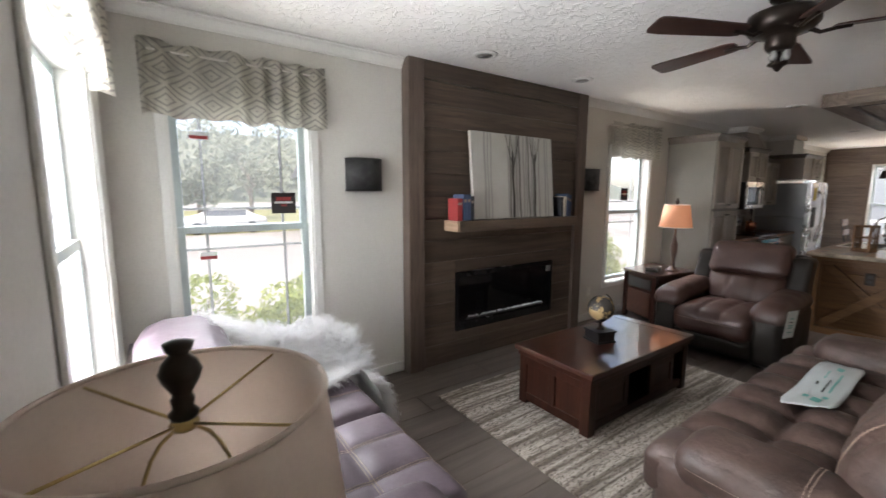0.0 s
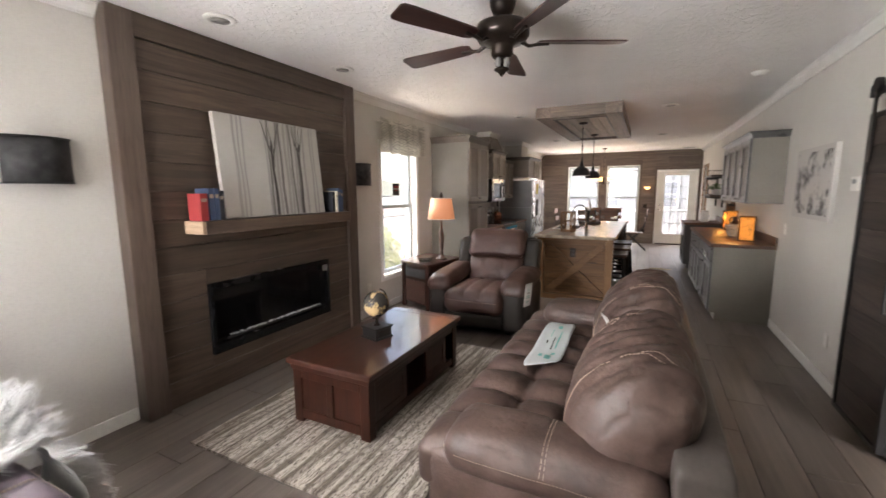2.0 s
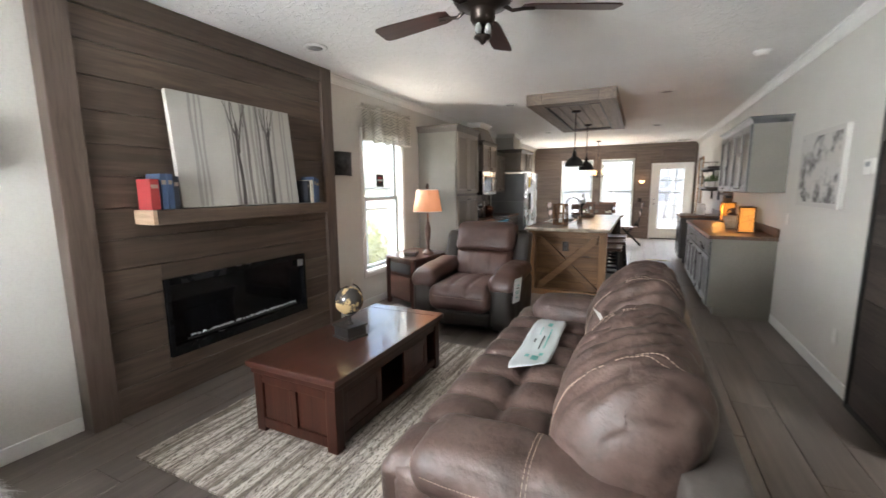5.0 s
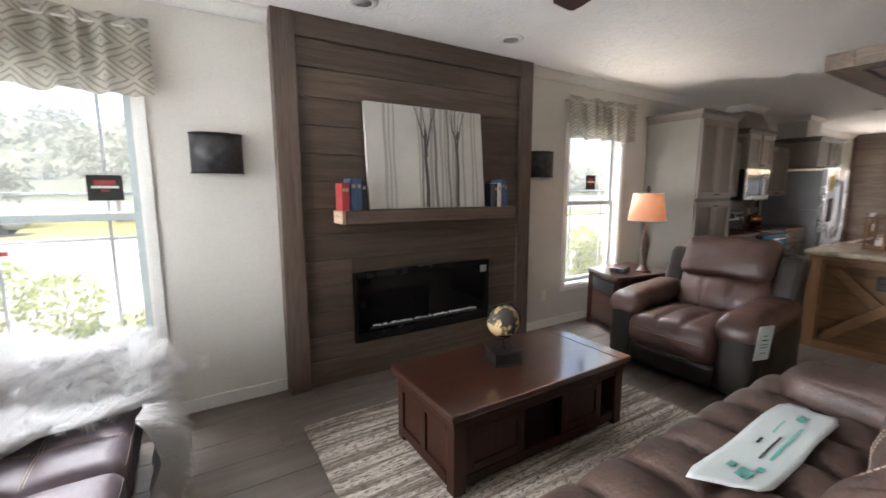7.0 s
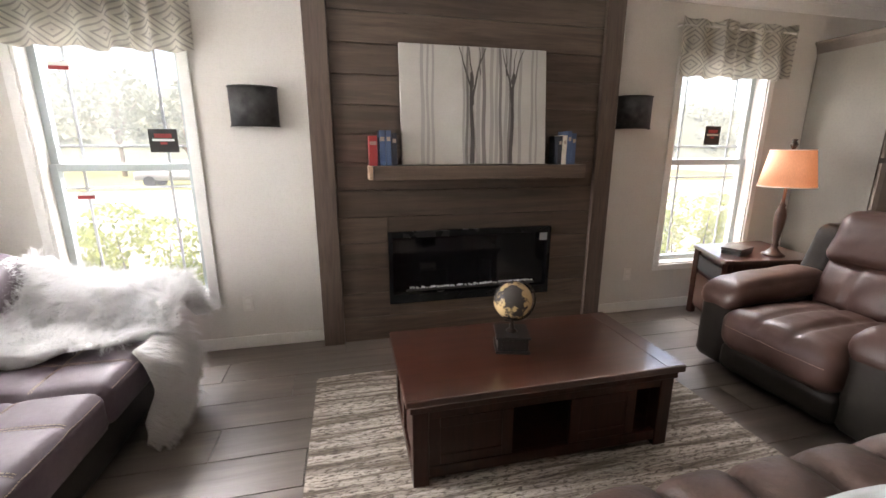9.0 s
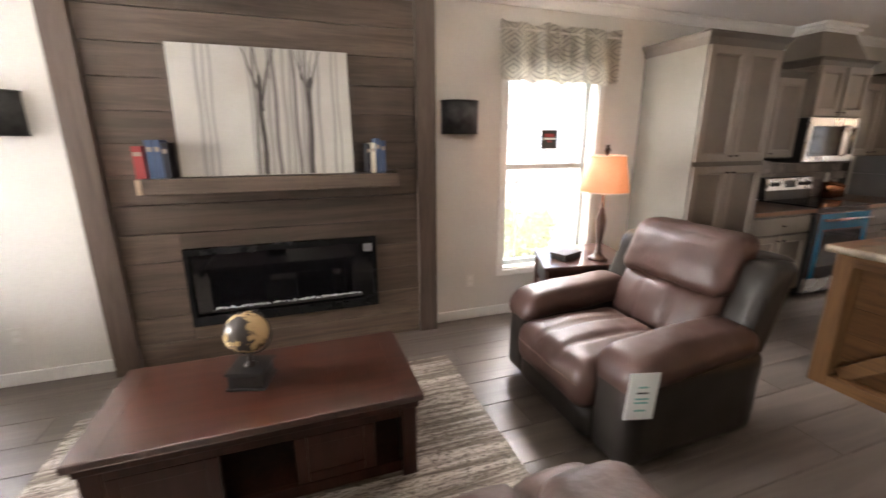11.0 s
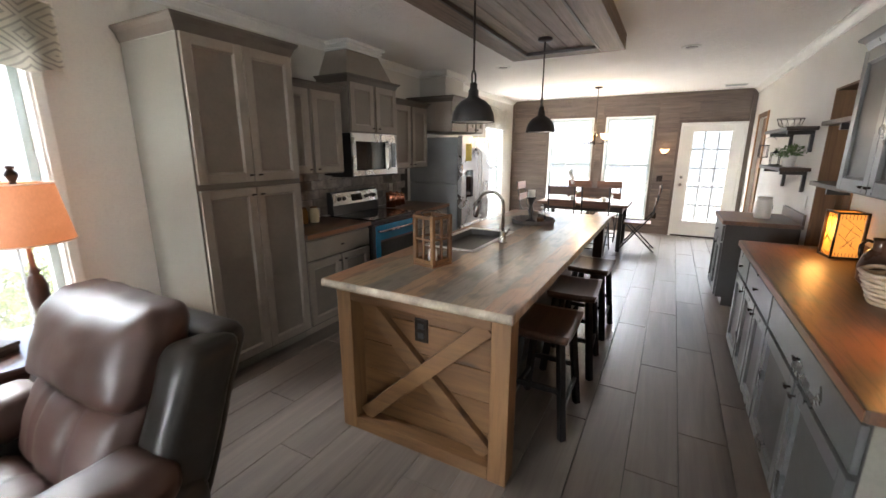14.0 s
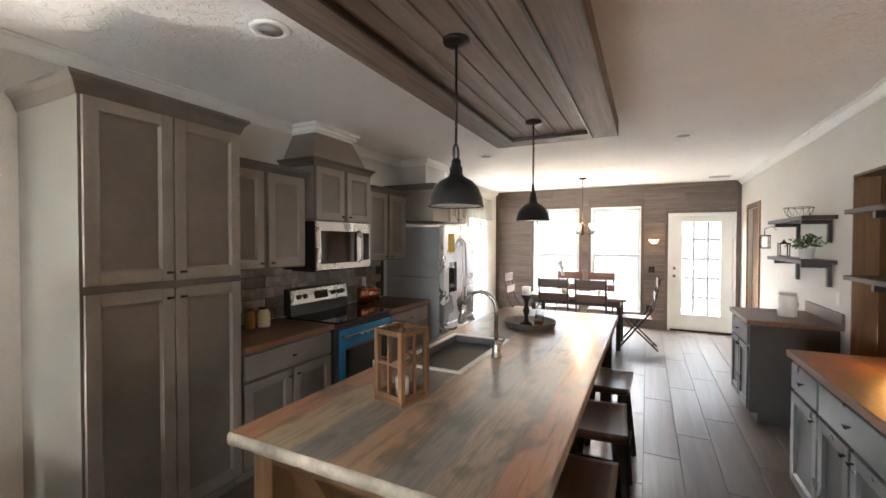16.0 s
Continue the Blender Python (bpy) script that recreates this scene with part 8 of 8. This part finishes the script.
for k in range(5):
    a = 1.3 * k
    bm = bmesh.new()
    bmesh.ops.create_icosphere(bm, subdivisions=2, radius=0.07, matrix=Matrix.Translation((0.06 * math.cos(a), 0.06 * math.sin(a), 0.115)) @ Matrix.Rotation(a, 4, 'Z') @ Matrix.Rotation(-0.4, 4, 'Y') @ Matrix.Diagonal((1, 0.4, 0.08, 1)))
    part("leaf", smooth(bm), M_leaf, orchid)
for x, y in ((11.85, 1.0), (12.3, 0.95)):
    pl = thing("place_setting", x, y, 0.7605, 0, "stacked white plates with a cup", "plates", "place settings")
    bm = bmesh.new()
    lathe(bm, [(0.06, 0), (0.11, 0.012), (0.13, 0.018), (0.125, 0.02), (0.06, 0.01), (0.003, 0.008)], 28)
    part("plate", smooth(bm), M_white, pl)
    bm = bmesh.new()
    lathe(bm, [(0.03, 0.021), (0.042, 0.09), (0.038, 0.09), (0.003, 0.03)], 20)
    part("cup", smooth(bm), M_white, pl)


def chandelier():
    th = thing("chandelier", 12.35, 1.31, CEIL, 0, "small chandelier with lit amber glass bowls", "chandelier")
    bm = bmesh.new()
    lathe(bm, [(0.01, -0.03), (0.06, -0.02), (0.065, -0.0005)], 20)
    cyl(bm, 0, 0, -0.72, -0.025, 0.006, None, 8)
    lathe(bm, [(0.004, -0.95), (0.03, -0.93), (0.022, -0.85), (0.032, -0.80), (0.012, -0.72)], 16)
    part("stem", smooth(bm), M_bronze, th)
    for k in range(5):
        a = 2 * math.pi * k / 5 + 0.3
        c, s = math.cos(a), math.sin(a)
        bm = bmesh.new()
        tube(bm, [(0.02 * c, 0.02 * s, -0.88), (0.10 * c, 0.10 * s, -0.93), (0.20 * c, 0.20 * s, -0.91), (0.23 * c, 0.23 * s, -0.86)], 0.007, 8)
        part("arm", smooth(bm), M_bronze, th)
        bm = bmesh.new()
        lathe(bm, [(0.02, -0.86), (0.05, -0.84), (0.068, -0.79), (0.072, -0.76), (0.066, -0.76), (0.045, -0.83), (0.005, -0.85)], 20, 0.23 * c, 0.23 * s)
        part("glass_bowl", smooth(bm), M_bulb, th, "lit amber glass bowl")


chandelier()
lamp_point("chandelier_bulbs", 12.35, 1.31, 1.95, 2.0, 0.12, (1.0, 0.75, 0.48))
ws = thing("wall_light", EAST, 0.24, 1.59, 0, "small lit glass wall light on the plank wall", "wall lamp")
part("back_plate", boxed(-0.025, -0.001, -0.05, 0.05, -0.06, 0.06, 0.006), M_bronze, ws)
bm = bmesh.new()
lathe(bm, [(0.03, -0.04), (0.06, 0.0), (0.085, 0.04), (0.08, 0.042), (0.02, -0.03)], 20, -0.09)
part("glass_bowl", smooth(bm), M_bulb, ws)
for y, z in ((0.27, 1.08), (0.30, 0.36)):
    outlet(EAST, y, z, -90, "dark bronze wall switch plate", 0.10, 0.115, M_bronze)

# ---- outdoors ----
GZ = -0.75
m, nt, p = nodes("pale_ground")
v = coords(nt, (1, 1, 1))
a = noise_tex(nt, v, 0.12, 5)
nt.links.new(ramp(nt, a, (0.25, 0.242, 0.222), (0.34, 0.328, 0.30), 0.4, 0.6), p.inputs["Base Color"])
p.inputs["Roughness"].default_value = 0.9
bump(nt, p, noise_tex(nt, v, 8, 4), 0.3, 0.02)
bm = bmesh.new()
bmesh.ops.create_grid(bm, x_segments=8, y_segments=8, size=1200)
bmesh.ops.translate(bm, verts=bm.verts[:], vec=(6, 0, GZ))
structure("ground", bm, m, "pale sunlit gravel and concrete yard", "ground")
M_grass = surface("dry_grass", (0.16, 0.17, 0.06), (0.26, 0.25, 0.10), 0.9, 2, 40, 0.5)
structure("lawn", boxed(-30, 40, 26, 60, GZ + 0.001, GZ + 0.02, 0), M_grass, "strip of dry lawn across the road", "grass")


def leaf_cloud(centres, n, size, seed):
    rnd = random.Random(seed)
    vs, fs = [], []
    for k in range(n):
        c, r = centres[rnd.randrange(len(centres))]
        d = Vector((rnd.gauss(0, 1), rnd.gauss(0, 1), rnd.gauss(0, 1))).normalized()
        p0 = Vector(c) + d * r * rnd.uniform(0.55, 1.0) ** 0.5
        u = Vector((rnd.gauss(0, 1), rnd.gauss(0, 1), rnd.gauss(0, 1))).normalized()
        w = u.orthogonal().normalized()
        s = size * rnd.uniform(0.6, 1.3)
        b = len(vs)
        vs += [p0 - u * s, p0 + w * s * 0.45, p0 + u * s, p0 - w * s * 0.45]
        fs.append((b, b + 1, b + 2, b + 3))
    return vs, fs


def foliage(name, parent, centres, n, size, seed, mat):
    vs, fs = leaf_cloud(centres, n, size, seed)
    me = bpy.data.meshes.new(name)
    me.from_pydata(vs, [], fs)
    me.materials.append(mat)
    o = new(name, me)
    o.parent = parent
    tagged(o, "", "", "", "stuff")
    return o


def shrub(x, y, w, h, seed, mat):
    th = thing("shrub", x, y, GZ, 0, "leafy yellow-green shrub outside the window", "shrub", "shrubs along the house")
    rnd = random.Random(seed)
    cs = [((rnd.uniform(-w, w), rnd.uniform(-0.3, 0.3), rnd.uniform(0.25, h - 0.15)), rnd.uniform(0.16, 0.28)) for _ in range(14)]
    bm = bmesh.new()
    for c, r in cs:
        tube(bm, [(c[0] * 0.3, c[1] * 0.3, 0), (c[0] * 0.7, c[1] * 0.7, c[2] * 0.5), c], [0.016, 0.010, 0.004], 5)
    part("stems", bm, M_dark, th)
    foliage("leaves", th, cs, 5600, 0.030, seed, mat)


for i, (x, y, w, h) in enumerate(((0.1, 4.6, 0.5, 1.65), (0.95, 4.75, 0.55, 1.5), (-1.2, 4.7, 0.6, 1.6), (2.0, 4.8, 0.6, 1.45), (5.75, 4.55, 0.5, 1.6), (6.6, 4.7, 0.6, 1.75), (4.7, 4.9, 0.5, 1.4), (7.6, 5.2, 0.5, 1.5))):
    shrub(x, y, w, h, 40 + i, M_leafy)


M_bark = surface("pale_bark", (0.16, 0.13, 0.10), (0.26, 0.22, 0.18), 0.9, 6, 30, 0.5)


def tree(x, y, h, seed):
    th = thing("tree", x, y, GZ, 0, "broad leafy tree across the road", "tree", "trees across the road")
    rnd = random.Random(seed)
    bm = bmesh.new()
    tube(bm, [(0, 0, 0), (0.05, 0, h * 0.2), (0, 0.05, h * 0.42), (0.1, 0.1, h * 0.7)], [0.22, 0.17, 0.12, 0.04], 8)
    cs = []
    for k in range(16):
        a = rnd.uniform(0, 6.28)
        rr = rnd.uniform(0.15, 0.36) * h
        c = (rr * math.cos(a), rr * math.sin(a), rnd.uniform(0.42, 0.92) * h)
        tube(bm, [(0, 0, h * rnd.uniform(0.25, 0.5)), (c[0] * 0.5, c[1] * 0.5, c[2] * 0.8), c], [0.07, 0.045, 0.015], 5)
        cs.append((c, rnd.uniform(0.10, 0.18) * h))
    part("trunk", bm, M_bark, th)
    foliage("crown", th, cs, 1500, 0.20, seed, M_leafhaze)


for i, (x, y, h) in enumerate(((-9, 34, 6), (-3, 38, 6.5), (2.5, 33, 4.5), (7, 40, 7), (-16, 40, 8), (13, 36, 6), (18, 42, 8))):
    tree(x, y, h, 60 + i)
rnd = random.Random(9)
far = [((rnd.uniform(-150, 160), rnd.uniform(110, 190), 0), rnd.uniform(5, 9)) for _ in range(150)]
far = [((c[0], c[1], GZ + 1 + (c[1] - 105) * 0.30), r) for c, r in far]
wd = thing("far_woods", 0, 0, 0, 0, "wooded hillside in the distance, haze put into its leaf colour", "woods", "", "stuff")
vs, fs = leaf_cloud(far, 16000, 1.3, 77)
me = bpy.data.meshes.new("woods")
me.from_pydata(vs, [], fs)
me.materials.append(M_leafhaze)
o = new("woods", me)
o.parent = wd
bm = bmesh.new()
q = [bm.verts.new(c) for c in ((-190, 106, GZ), (200, 106, GZ), (200, 200, GZ + 27), (-190, 200, GZ + 27))]
bm.faces.new(q)
structure("hillside", bm, M_leafhaze, "far wooded slope", "hill")


M_sill0 = plain("car_glass", (0.16, 0.18, 0.20), 0.1)


def parked_car(x, y, rz, paint, label):
    th = thing("parked_car", x, y, GZ, rz, label, "car")
    bm = bmesh.new()
    side = [(-2.2, 0.35), (-2.25, 0.75), (-1.9, 0.92), (-1.1, 1.0), (-0.5, 1.42), (0.9, 1.45), (1.6, 1.0), (2.2, 0.9), (2.25, 0.4)]
    A = [bm.verts.new((p, -0.85, q)) for p, q in side]
    B = [bm.verts.new((p, 0.85, q)) for p, q in side]
    bm.faces.new(A[::-1])
    bm.faces.new(B)
    for i in range(len(side)):
        j = (i + 1) % len(side)
        bm.faces.new((A[i], A[j], B[j], B[i]))
    bmesh.ops.bevel(bm, geom=bm.edges[:], offset=0.06, segments=2, affect='EDGES')
    part("body", smooth(bm), paint, th)
    for s in (-1, 1):
        part("side_window", boxed(-0.9, 1.1, s * 0.853, s * 0.862, 1.02, 1.34, 0.002), M_sill0, th)
        for xx in (-1.4, 1.4):
            bm = bmesh.new()
            tube(bm, [(xx, s * 0.70, 0.33), (xx, s * 0.90, 0.33)], 0.33, 20)
            part("wheel", bm, M_rubber, th)


M_carwhite = plain("white_car_paint", (0.7, 0.7, 0.7), 0.2)
parked_car(3.2, 27, 3, M_carwhite, "white car parked across the road")
parked_car(-8, 29, 180, plain("grey_car_paint", (0.35, 0.36, 0.37), 0.2), "grey car parked across the road")


M_sill = plain("curtained_glass", (0.30, 0.32, 0.34), 0.2)


def neighbour(x, y, rz, w, label):
    th = thing("neighbour_house", x, y, GZ, rz, label, "house", "neighbouring houses")
    bm = boxed(-w / 2, w / 2, 0, 5, 0, 3.2, 0)
    part("wall", bm, surface("pale_siding", (0.40, 0.41, 0.41), (0.47, 0.48, 0.48), 0.6, 1, 20, 0.2), th)
    bm = bmesh.new()
    A = [bm.verts.new(c) for c in ((-w / 2 - 0.3, -0.4, 3.2), (-w / 2 - 0.3, 2.5, 4.6), (-w / 2 - 0.3, 5.4, 3.2))]
    B = [bm.verts.new(c) for c in ((w / 2 + 0.3, -0.4, 3.2), (w / 2 + 0.3, 2.5, 4.6), (w / 2 + 0.3, 5.4, 3.2))]
    bm.faces.new(A)
    bm.faces.new(B[::-1])
    for i in range(3):
        bm.faces.new((A[i], B[i], B[(i + 1) % 3], A[(i + 1) % 3]))
    part("roof", bm, surface("shingle", (0.12, 0.11, 0.10), (0.18, 0.17, 0.16), 0.9, 4, 30, 0.4), th)
    for i in range(int(w // 2.4)):
        xx = -w / 2 + 1.4 + i * 2.4
        wd_ = part("window", boxed(xx - 0.45, xx + 0.45, -0.03, -0.001, 1.5, 2.7, 0.01), M_trim, th)
        for z0, z1 in ((1.56, 2.08), (2.12, 2.64)):
            part("pane", boxed(xx - 0.38, xx + 0.38, -0.035, -0.0305, z0, z1, 0), M_sill, wd_)


neighbour(21.5, 1.0, -90, 14, "pale sided neighbouring house beyond the porch")
neighbour(13.0, 20.0, 0, 12, "pale sided neighbouring house across the yard")


M_deck = wood("bleached_deck", (0.26, 0.24, 0.215), (0.36, 0.34, 0.31), 1, 0.8, 0.8, 0.08, 0.2)


def porch():
    dk = thing("porch_deck", 14.9, 0.9, GZ, 0, "grey plank porch deck outside the dining door", "deck")
    for i in range(14):
        part("plank", boxed(-1.05 + i * 0.15, -1.05 + i * 0.15 + 0.143, -2.5, 2.5, 0.68, 0.71, 0.003, 1), M_deck, dk)
    part("skirt", boxed(-1.05, 1.05, -2.5, 2.5, 0.0, 0.678, 0), M_beam, dk)
    rl_ = thing("porch_railing", 15.9, 0.9, GZ + 0.711, 0, "white porch railing with thin balusters", "railing")
    part("top_rail", boxed(-0.04, 0.04, -2.5, 2.5, 0.88, 0.93, 0.004), M_trim, rl_)
    part("bottom_rail", boxed(-0.03, 0.03, -2.5, 2.5, 0.08, 0.12, 0.004), M_trim, rl_)
    for y in (-2.45, -0.8, 0.8, 2.45):
        part("post", boxed(-0.045, 0.045, y - 0.045, y + 0.045, 0, 1.0, 0.004), M_trim, rl_)
    me = None
    for i in range(40):
        y = -2.4 + i * 0.123
        if me is None:
            o_ = part("baluster", boxed(-0.012, 0.012, -0.012, 0.012, 0.12, 0.88, 0), M_trim, rl_)
            me = o_.data
            o_.location.y = y
        else:
            share("baluster", me, rl_, pose(0, y, 0))


porch()

# ---- planks of the accent wall ----
PH2 = 0.176
rnd = random.Random(21)
for i in range(15):
    z0, z1 = i * PH2 + 0.002, min((i + 1) * PH2 - 0.002, CEIL - 0.002)
    cuts = sorted([SOUTH + 0.07, NORTH - 0.05] + [rnd.uniform(SOUTH + 0.6, NORTH - 0.6)])
    holes = [(a - 0.055, b + 0.055, c - 0.055, d + 0.055) for a, b, c, d in E_WIN] + [(E_DOOR[0] - 0.06, E_DOOR[1] + 0.05, -0.01, 2.15)]
    for a, b in zip(cuts, cuts[1:]):
        hs = [(max(h[0], a), min(h[1], b), max(h[2], z0), min(h[3], z1)) for h in holes if h[0] < b and h[1] > a and h[2] < z1 and h[3] > z0]
        for p_, q_, r_, s_ in panels(a + 0.001, b - 0.001, z0, z1, hs):
            if q_ - p_ > 0.01 and s_ - r_ > 0.01:
                part("plank", boxed(EAST, EAST + 0.0115, p_, q_, r_, s_, 0.002, 1), M_eastp, wall_east)
for a, b, c, d in E_WIN:
    for p_, q_, r_, s_ in ((a - 0.055, a, c - 0.055, d + 0.055), (b, b + 0.055, c - 0.055, d + 0.055), (a, b, d, d + 0.055), (a, b, c - 0.055, c)):
        part("casing_board", boxed(EAST - 0.014, EAST + 0.0115, p_, q_, r_, s_, 0.003), M_eastv, wall_east)
for y in (SOUTH + 0.001, NORTH - 0.05):
    part("corner_board", boxed(EAST - 0.02, EAST + 0.0115, y, y + 0.066 if y < 0 else y + 0.049, 0, CEIL - 0.001, 0.003), M_eastv, wall_east)

# ---- floor planks ----
FW, FL = 0.242, 1.22
meshes = {}
rnd = random.Random(12)
row = 0
y = SOUTH - 0.02
count = 0
while y < NORTH:
    y1 = min(y + FW, NORTH + 0.02)
    x = WEST - FL * ((row * 0.37) % 1.0)
    while x < EAST:
        a, b = max(x, WEST - 0.02), min(x + FL, EAST + 0.01)
        if b - a > 0.02:
            w, d = round(b - a - 0.0035, 4), round(y1 - y - 0.0035, 4)
            if count < 300:
                if (w, d) not in meshes:
                    bm = boxed(0, w, 0, d, -0.0095, 0, 0.0018, 1)
                    me = bpy.data.meshes.new("plank")
                    bmesh.ops.recalc_face_normals(bm, faces=bm.faces[:])
                    bm.to_mesh(me)
                    bm.free()
                    me.materials.append(M_floor)
                    meshes[(w, d)] = me
                share("plank", meshes[(w, d)], floor, pose(a, y, 0))
            count += 1
        x += FL
    y += FW
    row += 1
